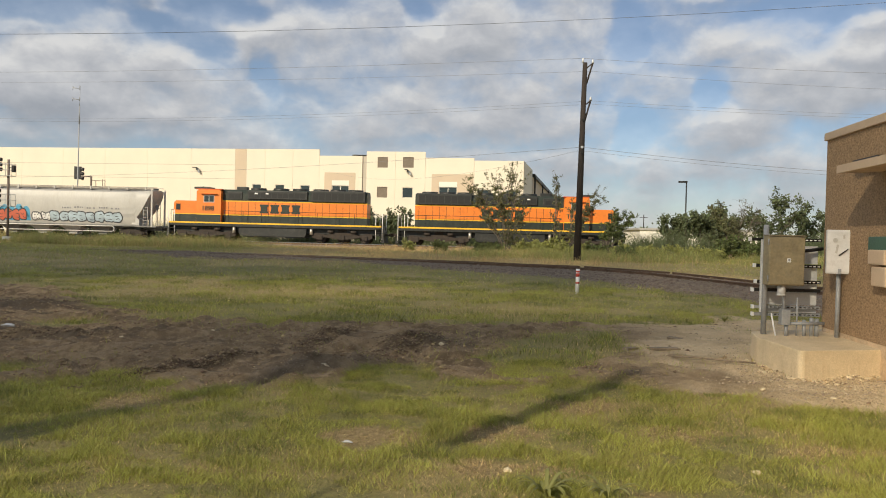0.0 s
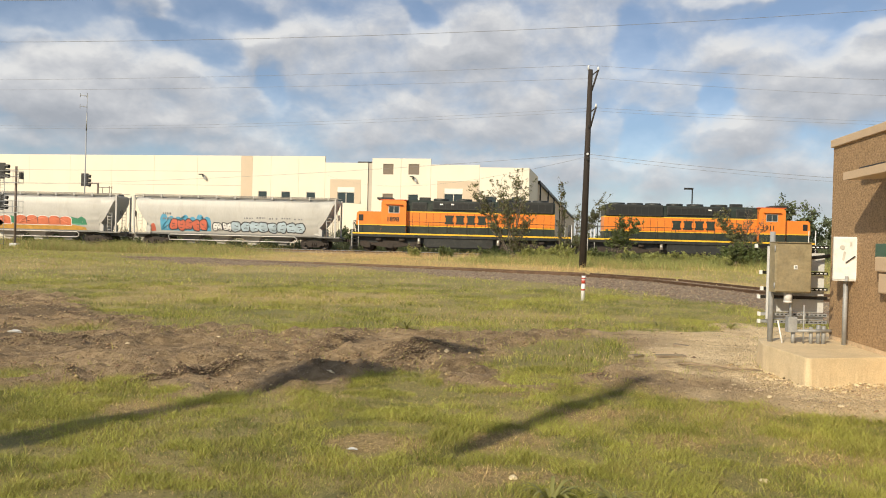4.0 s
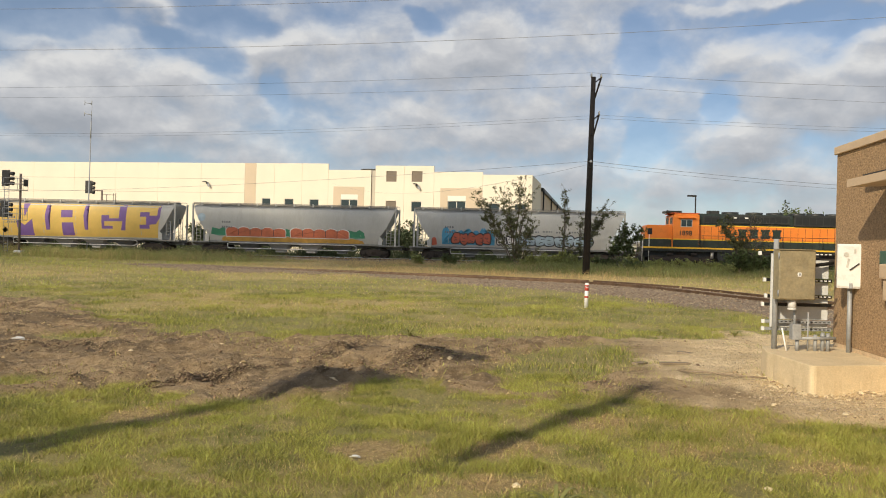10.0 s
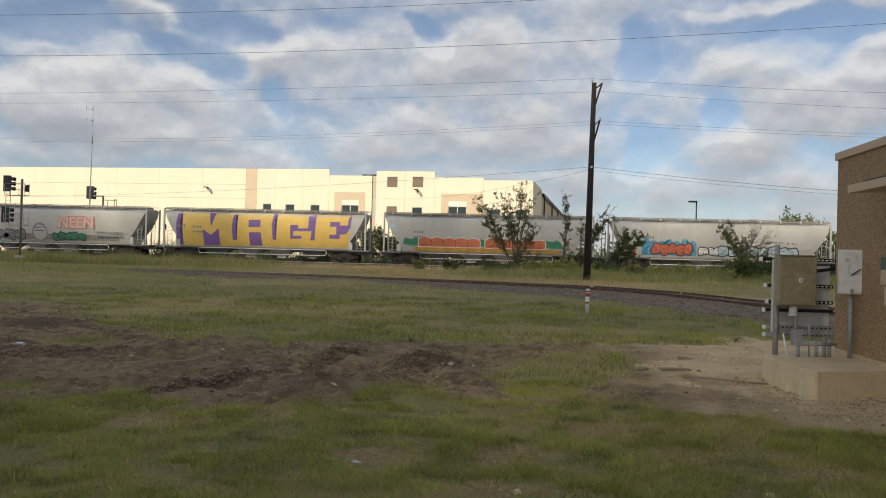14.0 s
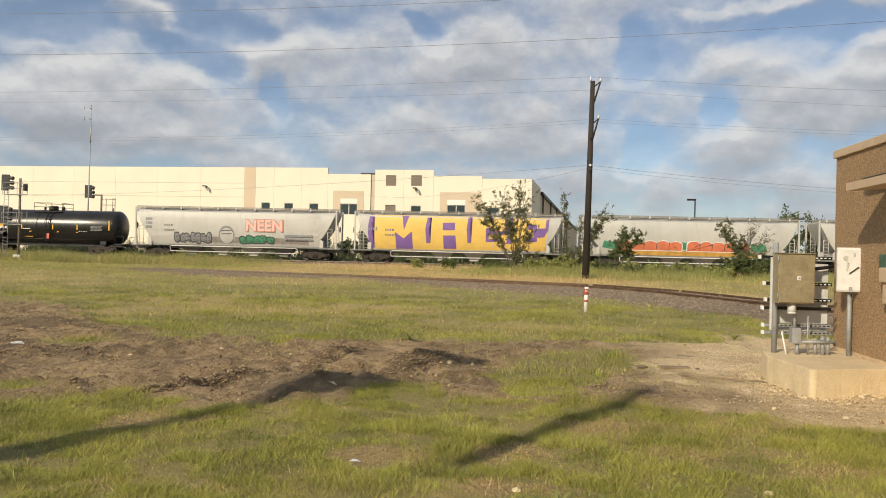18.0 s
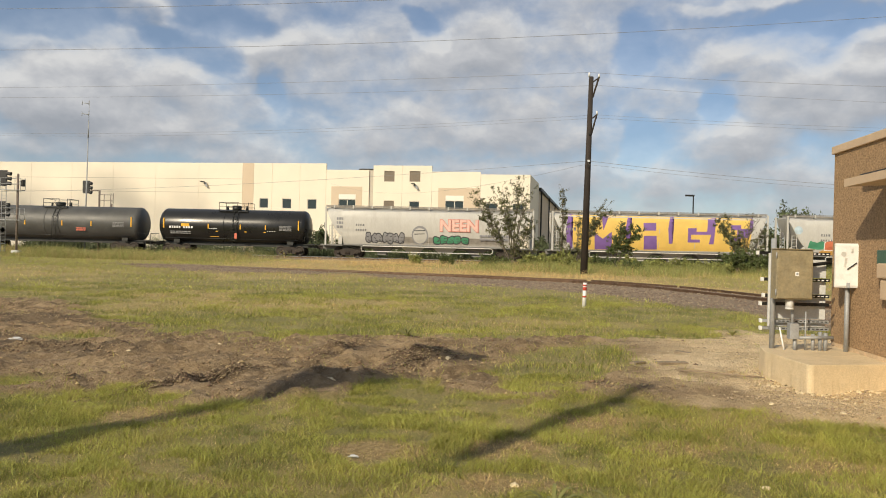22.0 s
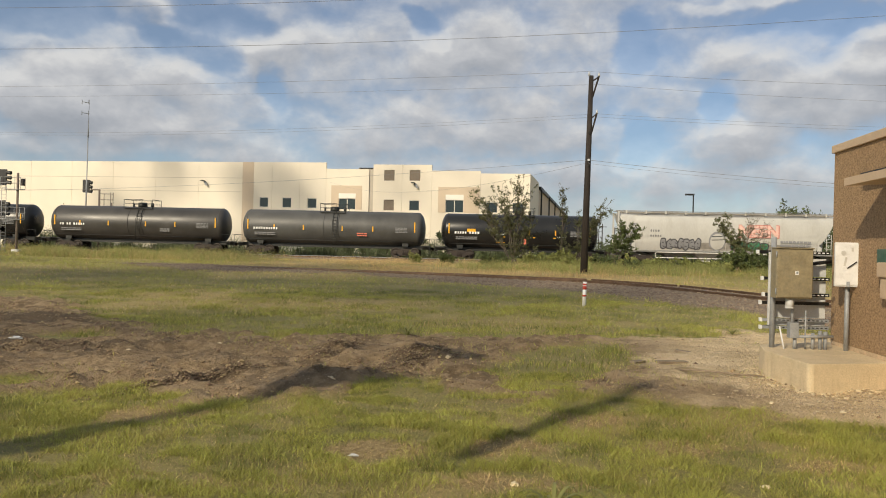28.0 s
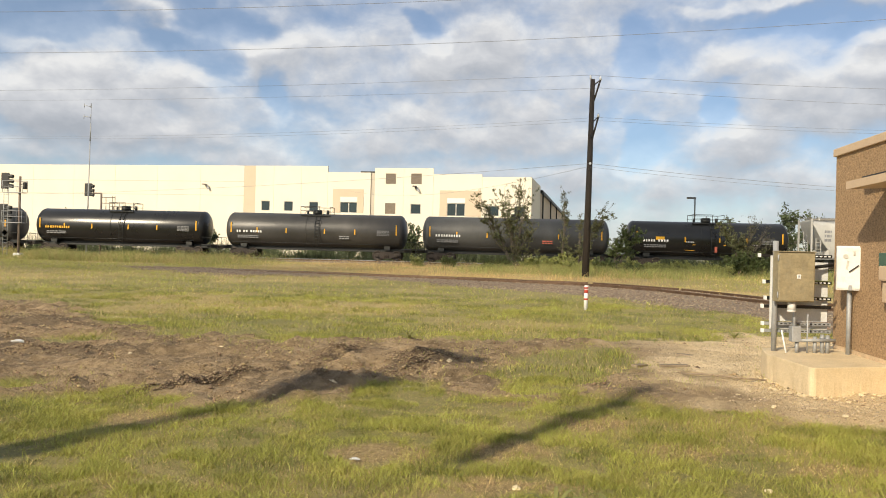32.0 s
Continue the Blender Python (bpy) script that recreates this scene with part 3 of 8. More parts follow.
def ground_material():
    m = bpy.data.materials.new("ground_soil_and_turf")
    m.use_nodes = True
    nd, ln = m.node_tree.nodes, m.node_tree.links
    bsdf = nd["Principled BSDF"]
    bsdf.inputs["Roughness"].default_value = 1.0
    tc = nd.new("ShaderNodeTexCoord")

    def tex(s, d=5.0, r=0.6):
        n = nd.new("ShaderNodeTexNoise")
        n.inputs["Scale"].default_value, n.inputs["Detail"].default_value, n.inputs["Roughness"].default_value = s, d, r
        ln.new(tc.outputs["Object"], n.inputs["Vector"])
        return n.outputs["Fac"]

    def span(v, lo, hi, a=0.0, b=1.0):
        n = nd.new("ShaderNodeMapRange")
        ln.new(v, n.inputs[0])
        for i, q in enumerate((lo, hi, a, b)):
            n.inputs[i + 1].default_value = q
        return n.outputs[0]

    def blend(f, a, b):
        n = nd.new("ShaderNodeMix")
        n.data_type = "RGBA"
        for v, s in ((f, n.inputs[0]), (a, n.inputs[6]), (b, n.inputs[7])):
            if isinstance(v, tuple):
                s.default_value = v + (1.0,)
            else:
                ln.new(v, s)
        return n.outputs[2]

    def attr(name):
        n = nd.new("ShaderNodeAttribute")
        n.attribute_name = name
        return n.outputs["Fac"]

    soil = blend(span(tex(0.9), 0.35, 0.65), (0.19, 0.131, 0.069), (0.38, 0.273, 0.152))
    soil = blend(span(tex(7.0), 0.45, 0.75), soil, (0.48, 0.352, 0.205))
    sand = blend(span(tex(1.6), 0.3, 0.7), (0.58, 0.43, 0.24), (0.8, 0.63, 0.38))
    soil = blend(span(tex(1.3, 9.0, 0.75), 0.52, 0.6, 0.0, 0.8), soil, (0.16, 0.112, 0.064))
    soil = blend(attr("damp"), soil, (0.165, 0.12, 0.073))
    soil = blend(attr("sand"), soil, sand)
    soil = blend(attr("dust"), soil, blend(span(tex(6.0), 0.3, 0.7), (0.66, 0.5, 0.29), (0.86, 0.7, 0.45)))
    soil = blend(span(tex(45, 3), 0.62, 0.72, 0, 0.6), soil, (0.55, 0.46, 0.33))
    turf = blend(span(tex(0.5), 0.35, 0.65), (0.25, 0.235, 0.075), (0.37, 0.31, 0.12))
    turf = blend(span(tex(26, 5.0, 0.7), 0.5, 0.68, 0.0, 0.7), turf, (0.15, 0.11, 0.05))
    dry = blend(span(tex(3.0), 0.3, 0.7), (0.4, 0.31, 0.13), (0.57, 0.44, 0.19))
    turf = blend(attr("dry"), turf, dry)
    thatch = blend(span(tex(18.0, 6.0, 0.7), 0.35, 0.65), (0.24, 0.17, 0.075), (0.52, 0.39, 0.18))
    turf = blend(attr("bare"), turf, thatch)
    col = blend(attr("mud"), turf, soil)
    grav = blend(span(tex(12), 0.35, 0.65), (0.2, 0.15, 0.1), (0.32, 0.245, 0.17))
    col = blend(attr("gravel"), col, grav)
    ln.new(col, bsdf.inputs["Base Color"])
    b = nd.new("ShaderNodeBump")
    b.inputs["Strength"].default_value, b.inputs["Distance"].default_value = 1.0, 0.09
    ln.new(tex(11, 8.0, 0.72), b.inputs["Height"])
    ln.new(b.outputs[0], bsdf.inputs["Normal"])
    return m


ground = raw_mesh("ground", np.stack([gx, gy, gz], -1).reshape(-1, 3), quads, ground_material(), True)
tagged(ground, "grassy field with bare churned soil and gravel", "ground", kind="structure")


def dust_mask(x, y):
    """Pale dust spilled from the pad over the trodden dirt."""
    n = (LB.fbm(x * 3.0, y * 3.0) - 0.5) * 1.5
    e = np.full_like(x, -1.0)
    for spot in ((3.9, 8.75, 1.6, 0.42, 0.28), (3.3, 9.6, 0.6, 0.6, 0.0), (3.0, 11.4, 0.9, 1.1, 0.0), (2.6, 10.2, 0.5, 0.5, 0.0)):
        e = np.maximum(e, patch(x, y, *spot))
    return sstep(e + n, -0.1, 0.7) * 0.85


def dry_mask(x, y):
    n = LA.fbm(x * 0.16 + 31, y * 0.16)
    strip = np.exp(-((siding_gap(x, y) - 3.8) / 4.0) ** 2) * 1.0 * sstep(x, -18, -12) * (1 - 0.8 * sstep(x, 5, 12))
    strip = np.maximum(strip, sstep(siding_gap(x, y), 0.6, 2.2) * (1 - sstep(y, 64, 68)) * sstep(x, -18, -12) * (1 - 0.75 * sstep(x, 5, 12)) * (0.55 + 0.45 * sstep(LA.fbm(x * 0.5, y * 0.3), 0.35, 0.55)))
    field = sstep(y, 13, 18) * (1 - sstep(y, 30, 42)) * sstep(LA.fbm(x * 0.25, y * 0.25 + 9), 0.42, 0.66) * 0.7
    near = (1 - sstep(y, 9, 14)) * sstep(LB.fbm(x * 1.1 + 4, y * 1.1), 0.48, 0.7) * 0.6
    return np.clip(strip + field + near + sstep(n, 0.55, 0.75) * 0.4 * sstep(y, 40, 50), 0, 1)


def damp_shade_mask(x, y):
    """Dark damp soil: fresh spoil and low wet hollows, and one spot with mast shadow in its colour."""
    n = (LB.fbm(x * 2.6, y * 3.6) - 0.5) * 2.6
    n2 = (LC.fbm(x * 9, y * 9) - 0.5) * 1.4
    total = np.zeros_like(x)
    for cx, cy, lx, ly, a, w in DAMP_SHADE:
        u = ((x - cx) * math.cos(a) + (y - cy) * math.sin(a)) / lx
        v = (-(x - cx) * math.sin(a) + (y - cy) * math.cos(a)) / ly
        total = np.maximum(total, sstep(1.15 - np.sqrt(u * u + v * v) + n + n2, 0.0, 0.5) * w)
    return total * mud_mask(x, y)


# the spot at (-2.0, 8.75) also paints in part of a mast's shadow
DAMP_SHADE = ((-8.9, 14.8, 2.4, 1.2, 0.0, 0.95), (-7.3, 11.4, 1.8, 0.7, 0.1, 0.95), (-6.2, 10.5, 0.9, 0.35, 0.1, 0.8), (-0.95, 10.7, 0.75, 0.35, 1.1, 0.8), (-2.18, 11.4, 0.4, 0.22, 1.4, 0.9),
        (-3.33, 8.68, 0.9, 0.13, 1.02, 0.95), (-2.0, 8.75, 0.7, 0.4, 0.8, 0.45), (-2.24, 11.1, 0.8, 0.18, 1.4, 0.8), (0.1, 10.4, 0.5, 0.4, 0.3, 0.6), (1.2, 9.4, 0.5, 0.3, 0.3, 0.5), (-5.8, 12.6, 0.9, 0.35, 0.3, 0.5), (-10.5, 12.5, 1.2, 0.5, 0.2, 0.6))
for key, val in (("mud", mud_mask(gx, gy)), ("bare", bare_mask(gx, gy)), ("dust", dust_mask(gx, gy)), ("damp", damp_shade_mask(gx, gy)), ("gravel", gravel_mask(gx, gy)), ("dry", dry_mask(gx, gy)), ("sand", sstep(gx + (LB.fbm(gx, gy) - 0.5) * 2.5, 1.7, 3.6))):
    at = ground.data.attributes.new(key, "FLOAT", "POINT")
    at.data.foreach_set("value", val.ravel().astype(np.float32))


# ---- main track and spur ----
def rail_run(name, pts, label):
    """Two rails with worn heads along a line of (x, y, z)."""
    run = thing(name, pose(0, 0, 0), label, "railway track", kind="structure")
    for side in (-0.75, 0.75):
        lower, head = bmesh.new(), bmesh.new()
        for (p, q) in zip(pts, pts[1:]):
            p, q = Vector(p), Vector(q)
            w = (q - p).normalized()
            s = Vector((-w.y, w.x, 0)) * side
            for bm, a, b, z0, z1 in ((lower, -0.07, 0.07, -0.17, -0.15), (lower, -0.015, 0.015, -0.15, -0.045), (head, -0.036, 0.036, -0.045, 0.0)):
                k = Vector((-w.y, w.x, 0))
                ring = [[bm.verts.new(c + s + k * o + Vector((0, 0, z))) for o, z in ((a, z0), (b, z0), (b, z1), (a, z1))] for c in (p, q)]
                for i in range(4):
                    bm.faces.new((ring[0][i], ring[0][(i + 1) % 4], ring[1][(i + 1) % 4], ring[1][i]))
        part("rail", lower, M["rail"], run)
        part("rail_head", head, M["rail_top"] if name == "railway_track" else M["rail"], run)
    return run


def ties(parent, spots, count):
    bm = bmesh.new()
    box(bm, (-1.3, -0.11, -0.16), (1.3, 0.11, 0.0), 0.012)
    me = finish(bm, "tie")
    me.materials.append(M["tie"])
    for x, y, z, a in spots[:count]:
        ob = new("tie", me)
        ob.parent = parent
        ob.matrix_basis = pose(x, y, z, 0, random.uniform(-1, 1), a + random.uniform(-1.5, 1.5))


main_track = rail_run("railway_track", [(x, TRACK_Y, RAIL_Z) for x in (-400, -60, 0, 60, 400)], "straight steel rails on timber ties and stone ballast")
ties(main_track, [(-45 + 0.5 * i, TRACK_Y, RAIL_Z - 0.175, 90) for i in range(160)], 160)
spur_x = [-60 + 2.5 * i for i in range(17)] + [-17 + 1.0 * i for i in range(34)]
spur_z = [float(ground_z(np.array([x]), np.array([float(siding_y(x))]))[0]) + float(np.interp(x, [-16, -8, 4], [0.0, 0.05, 0.1])) for x in spur_x]
spur_pts = [(x, float(siding_y(x)), z) for x, z in zip(spur_x, spur_z)]
spur = rail_run("spur_track", spur_pts, "rusty curving spur rails half sunk in dark gravel")
spots, carry = [], 0.0
for p, q in zip(spur_pts[14:], spur_pts[15:]):
    w = Vector(q) - Vector(p)
    d = carry
    while d < w.length:
        c = Vector(p) + w * (d / w.length)
        spots.append((c.x, c.y, c.z - 0.165, math.degrees(math.atan2(w.y, w.x)) + 90))
        d += 0.6
    carry = d - w.length
ties(spur, spots, 110)


def stones(name, pts, sizes, material, label, category, flat=0.6):
    """Loose stones, each a lumpy eight-faced chip, in one mesh."""
    base = np.array([(1, 0, 0), (-1, 0, 0), (0, 1, 0), (0, -1, 0), (0, 0, 1), (0, 0, -1)], float)
    tri = np.array([(0, 2, 4), (2, 1, 4), (1, 3, 4), (3, 0, 4), (2, 0, 5), (1, 2, 5), (3, 1, 5), (0, 3, 5)])
    n = len(pts)
    r = np.random.default_rng(len(name) + n)
    v = base[None] * (0.65 + 0.6 * r.random((n, 6, 1))) + (r.random((n, 6, 3)) - 0.5) * 0.35
    a = r.random(n) * 6.28
    c, s = np.cos(a)[:, None], np.sin(a)[:, None]
    x, y, z = v[..., 0] * c - v[..., 1] * s, v[..., 0] * s + v[..., 1] * c, v[..., 2] * flat
    v = np.stack([x, y, z], -1) * np.asarray(sizes)[:, None, None] + np.asarray(pts)[:, None, :]
    f = tri[None] + (np.arange(n) * 6)[:, None, None]
    ob = raw_mesh(name, v.reshape(-1, 3), f.reshape(-1, 3), material)
    return tagged(ob, label, category, kind="stuff")


def scatter(n, x0, x1, y0, y1, keep, seed):
    r = np.random.default_rng(seed)
    x, y = r.uniform(x0, x1, n), r.uniform(y0, y1, n)
    ok = r.random(n) < keep(x, y)
    return x[ok], y[ok]


# ballast shoulder under the main line
bm = bmesh.new()
prism(bm, [(-5.2, 0.3), (5.2, 0.3), (4.8, 0.462), (1.75, RAIL_Z - 0.19), (-1.75, RAIL_Z - 0.19), (-4.8, 0.462)], -400, 400)
bed = solo("ballast_bed", bm, M["ballast"], "grey stone ballast bed under the rails", "ballast", kind="structure", m=pose(0, TRACK_Y, 0, 0, 0, 90))
x, y = rng.uniform(-48, 38, 9000), TRACK_Y + rng.uniform(-5.1, 0.6, 9000)
zb = np.interp(TRACK_Y - y, [-1, 1.75, 4.8, 5.2], [RAIL_Z - 0.19, RAIL_Z - 0.19, 0.462, 0.42])
stones("ballast_stones", np.stack([x, y, zb], -1), rng.uniform(0.04, 0.09, len(x)), M["ballast"], "loose grey ballast stones along the rails", "ballast")
x, y = scatter(56000, -26, 12, 18, 46, lambda a, b: gravel_mask(a, b) * 0.85, 5)
stones("gravel_stones", np.stack([x, y, ground_z(x, y)], -1), rng.uniform(0.025, 0.07, len(x)), M["gravel"], "dark loose gravel beside the spur", "gravel")


# ---- warehouse ----
def warehouse():
    w = thing("warehouse", pose(-17.5, 112, 0.4, 0, 0, -6), "long cream tilt-up concrete warehouse with office windows", "building")
    holes = [(-17.6, 6.78, -16.2, 8.28, "dark"), (-14.0, 6.75, -12.55, 8.25, "dark"), (-10.05, 6.72, -8.6, 8.22, "dark"),
             (-5.2, 6.62, -2.6, 8.25, "pair"), (1.65, 10.95, 3.2, 12.5, "brown"), (5.45, 10.97, 7.05, 12.52, "brown"),
             (1.65, 6.58, 3.2, 8.15, "brown"), (5.45, 6.6, 7.0, 8.1, "dark"), (10.85, 6.4, 13.5, 8.25, "pair"),
             (16.75, 6.48, 18.4, 7.98, "dark"), (20.55, 6.46, 22.2, 7.96, "dark")]

    def panel(u0, u1, z1, material, y0=0.0, y1=0.3, z0=-0.3):
        bm = bmesh.new()
        inside = [h for h in holes if h[0] > u0 and h[2] < u1 and h[3] < z1]
        us = sorted({u0 + 0.012, u1 - 0.012, *[h[0] for h in inside], *[h[2] for h in inside]})
        zs = sorted({z0, z1, *[h[1] for h in inside], *[h[3] for h in inside]})
        for a, b in zip(us, us[1:]):
            for c, d in zip(zs, zs[1:]):
                if any(h[0] <= a and h[2] >= b and h[1] <= c and h[3] >= d for h in inside):
                    continue
                box(bm, (a, y0, c), (b, y1, d))
        bmesh.ops.remove_doubles(bm, verts=bm.verts, dist=0.001)
        return part("wall_panel", bm, material, w)

    edges = [-140, -127.6, -120.4, -113.2, -106, -98.9, -91.7, -84.6, -77.4, -70.3, -63.2, -56.1, -48.95, -41.8, -34.65, -27.5, -20.4]
    for a, b in zip(edges, edges[1:]):
        panel(a, b, 13.55, M["cream"])
    panel(-20.4, -18.6, 13.55, M["tan"])
    panel(-18.6, -15.65, 13.55, M["cream"])
    panel(-15.65, -11.3, 13.55, M["cream"])
    panel(-11.3, -7.2, 13.55, M["cream"])
    panel(-7.2, -0.62, 12.62, M["cream"])
    panel(-0.62, 0.0, 12.6, M["slot"], 0.2, 0.4)
    panel(0.0, 4.35, 13.3, M["cream"])
    panel(4.35, 8.78, 13.3, M["cream"])
    panel(8.78, 15.9, 12.45, M["cream"])
    panel(15.9, 23.0, 12.1, M["cream"])
    # painted surrounds
    for u0, u1, z0, z1, wu0, wu1, m in ((-6.35, -1.65, 6.62, 10.15, -5.2, -2.6, "tan"), (9.77, 15.8, 6.4, 10.1, 10.85, 13.5, "tan")):
        bm = bmesh.new()
        box(bm, (u0, -0.05, z0), (wu0, 0.0, 9.0))
        box(bm, (wu1, -0.05, z0), (u1, 0.0, 9.0))
        box(bm, (u0, -0.05, 9.0), (u1, 0.0, z1))
        part("painted_surround", bm, M[m], w, "tan painted surround")
        bm = bmesh.new()
        box(bm, (wu0, -0.045, 8.25), (wu1, 0.0, 9.0))
        part("lintel_panel", bm, M["white_wall"], w, "white panel over the window")
    # reveals cast into the panels
    for z in (11.1, 9.0):
        bm = bmesh.new()
        box(bm, (-140, -0.004, z), (-20.42, 0.0, z + 0.05))
        part("reveal", bm, M["joint"], w)
    for u0, z0, u1, z1, k in holes:
        fr = bmesh.new()
        for a, b in (((u0, 0.06, z0), (u0 + 0.08, 0.16, z1)), ((u1 - 0.08, 0.06, z0), (u1, 0.16, z1)), ((u0 + 0.08, 0.06, z0), (u1 - 0.08, 0.16, z0 + 0.08)), ((u0 + 0.08, 0.06, z1 - 0.08), (u1 - 0.08, 0.16, z1))):
            box(fr, a, b)
        mid = (u0 + u1) / 2
        if k == "pair":
            box(fr, (mid - 0.06, 0.06, z0 + 0.08), (mid + 0.06, 0.16, z1 - 0.08))
        window = part("window", fr, M["frame_alu"] if k != "brown" else M["brown_panel"], w, "louvred brown opening" if k == "brown" else "dark aluminium-framed window")
        spans = [(u0 + 0.08, mid - 0.06), (mid + 0.06, u1 - 0.08)] if k == "pair" else [(u0 + 0.08, u1 - 0.08)]
        for a, b in spans:
            if k == "brown":
                zz = z0 + 0.09
                while zz < z1 - 0.2:
                    sl = bmesh.new()
                    box(sl, (a, 0.07, zz), (b, 0.12, zz + 0.13))
                    part("louvre", sl, M["brown_panel"], window)
                    zz += 0.15
                sl = bmesh.new()
                box(sl, (a, 0.125, z0 + 0.08), (b, 0.16, z1 - 0.08))
                part("backing", sl, M["brown_panel"], window)
            else:
                pn = bmesh.new()
                box(pn, (a, 0.1, z0 + 0.08), (b, 0.13, z1 - 0.08))
                part("pane", pn, M["glass"], window)
                ns = bmesh.new()
                box(ns, (a, 0.2, z0), (b, 0.28, z1))
                part("blind", ns, M["joint"], window)
    # side wall going back, with a lower long shed behind
    def side(u0, v0, u1, v1, z1, material, name):
        bm = bmesh.new()
        d = Vector((u1 - u0, v1 - v0, 0))
        k = Vector((d.y, -d.x, 0)).normalized() * 0.3
        q = [Vector((u0, v0, 0)), Vector((u1, v1, 0)), Vector((u1, v1, 0)) - k, Vector((u0, v0, 0)) - k]
        lo = [bm.verts.new(p + Vector((0, 0, -0.3))) for p in q]
        hi = [bm.verts.new(p + Vector((0, 0, z1))) for p in q]
        bm.faces.new(lo[::-1]), bm.faces.new(hi)
        for i in range(4):
            bm.faces.new((lo[i], lo[(i + 1) % 4], hi[(i + 1) % 4], hi[i]))
        part(name, bm, material, w)
    side(23.0, 0.0, 23.6, 14.5, 12.1, M["cream"], "side_wall")
    side(23.6, 14.5, 30, 190, 11.0, M["tan"], "side_wall")
    bm = bmesh.new()
    prism(bm, [(23.4, 11.0), (24.0, 11.0), (24.0, 11.5), (23.4, 11.5)], 14.5, 190)
    for v in bm.verts:
        v.co.x += (v.co.y - 14.5) * 6.4 / 175.5
    part("eave", bm, M["dark_metal"], w, "dark metal eave")
    for yy in (15.2, 34, 52, 75, 100):
        bm = bmesh.new()
        xx = 23.85 + (yy - 14.5) * 6.4 / 175.5
        box(bm, (xx, yy, 0), (xx + 0.25, yy + 0.25, 11.2))
        part("downpipe", bm, M["dark_metal"], w, "dark downpipe")
    bm = bmesh.new()
    box(bm, (-140, 0.35, 11.6), (22.6, 60, 11.9))
    part("roof", bm, M["roofing"], w)
    bm = bmesh.new()
    box(bm, (-140, 60, -0.3), (23, 60.3, 11.9))
    part("rear_wall", bm, M["cream"], w)
    bm = bmesh.new()
    box(bm, (-3.9, 6, 12.0), (-1.3, 8, 13.45), 0.05)
    part("roof_unit", bm, M["dark_metal"], w, "dark rooftop air unit")
    for u in (-26.5, 6.2):
        bm = bmesh.new()
        box(bm, (u - 0.35, -0.9, 10.55), (u + 0.15, -0.25, 10.68), 0.02)
        box(bm, (u - 0.05, -0.3, 10.3), (u + 0.2, 0.0, 10.6), 0.02)
        lamp = part("wall_lamp", bm, M["dark_metal"], w, "dark wall-mounted lamp")
        bm = bmesh.new()
        prism(bm, [(u + 0.1, 10.5), (u + 0.35, 9.85), (u + 0.65, 9.85), (u + 0.4, 10.5)], -0.42, -0.2)
        part("shade", bm, M["galv"], lamp, "pale grey lamp shade")
    return w


warehouse()


# ---- equipment hut and its yard ----
def hut():
    h = thing("equipment_hut", pose(4.9, 11.35, 0.0, 0, 0, -3.3), "brown rough-faced equipment hut with beige roof fascia", "hut")
    bm = bmesh.new()
    loops = [[bm.verts.new((x, y, z)) for x, y in ((a, -7.5 + a), (4 - a, -7.5 + a), (4 - a, -a), (a, -a))] for a, z in ((0, 0.42), (0, 3.1), (0.2, 3.1), (0.2, 0.42))]
    for a, b in zip(loops, loops[1:] + loops[:1]):
        for i in range(4):
            bm.faces.new((a[i], a[(i + 1) % 4], b[(i + 1) % 4], b[i]))
    part("wall", bm, M["stucco"], h, "brown split-faced masonry wall")
    bm = bmesh.new()
    box(bm, (0.004, -7.49, -0.3), (3.99, -0.004, 0.42), 0.01)
    part("plinth", bm, M["beige_base"], h, "beige rendered plinth")
    bm = bmesh.new()
    box(bm, (-0.035, -7.55, 3.1), (4.05, 0.035, 3.21), 0.01)
    part("roof_fascia", bm, M["fascia"], h, "beige metal roof fascia")
    bm = bmesh.new()
    v = [(-0.52, -4.2, 2.48), (-0.52, -1.74, 2.48), (0, -1.74, 2.51), (0, -4.2, 2.51)]
    lo = [bm.verts.new(p) for p in v]
    hi = [bm.verts.new((p[0], p[1], p[2] + 0.095)) for p in v]
    bm.faces.new(lo), bm.faces.new(hi[::-1])
    for i in range(4):
        bm.faces.new((lo[i], lo[(i + 1) % 4], hi[(i + 1) % 4], hi[i]))
    part("awning", bm, M["fascia"], h, "flat beige door awning")
    bm = bmesh.new()
    box(bm, (-0.03, -1.9, 2.62), (-0.12, -1.18, 2.7), 0.01)
    part("lamp_hood", bm, M["dark_metal"], h, "small dark lamp hood")
    bm = bmesh.new()
    box(bm, (-0.06, -2.3, 1.55), (0, -1.58, 1.72), 0.01)
    part("junction_box", bm, M["green_dark"], h, "dark green junction box")
    bm = bmesh.new()
    box(bm, (-0.12, -2.15, 1.38), (0, -1.72, 1.56), 0.02)
    part("meter_box", bm, M["fascia"], h, "beige meter box")
    bm = bmesh.new()
    box(bm, (-0.1, -2.15, 1.12), (0, -1.78, 1.36), 0.02)
    part("switch_box", bm, M["fascia"], h, "beige switch box")
    return h


hut()
cp = thing("concrete_pad", pose(0, 0, 0), "tan cast concrete pad with a crumbled undercut foot", "concrete pad")
PAD = [(3.72, 9.15), (5.6, 9.72), (5.6, 11.6), (4.89, 11.6), (3.8, 11.05), (3.645, 10.4)]


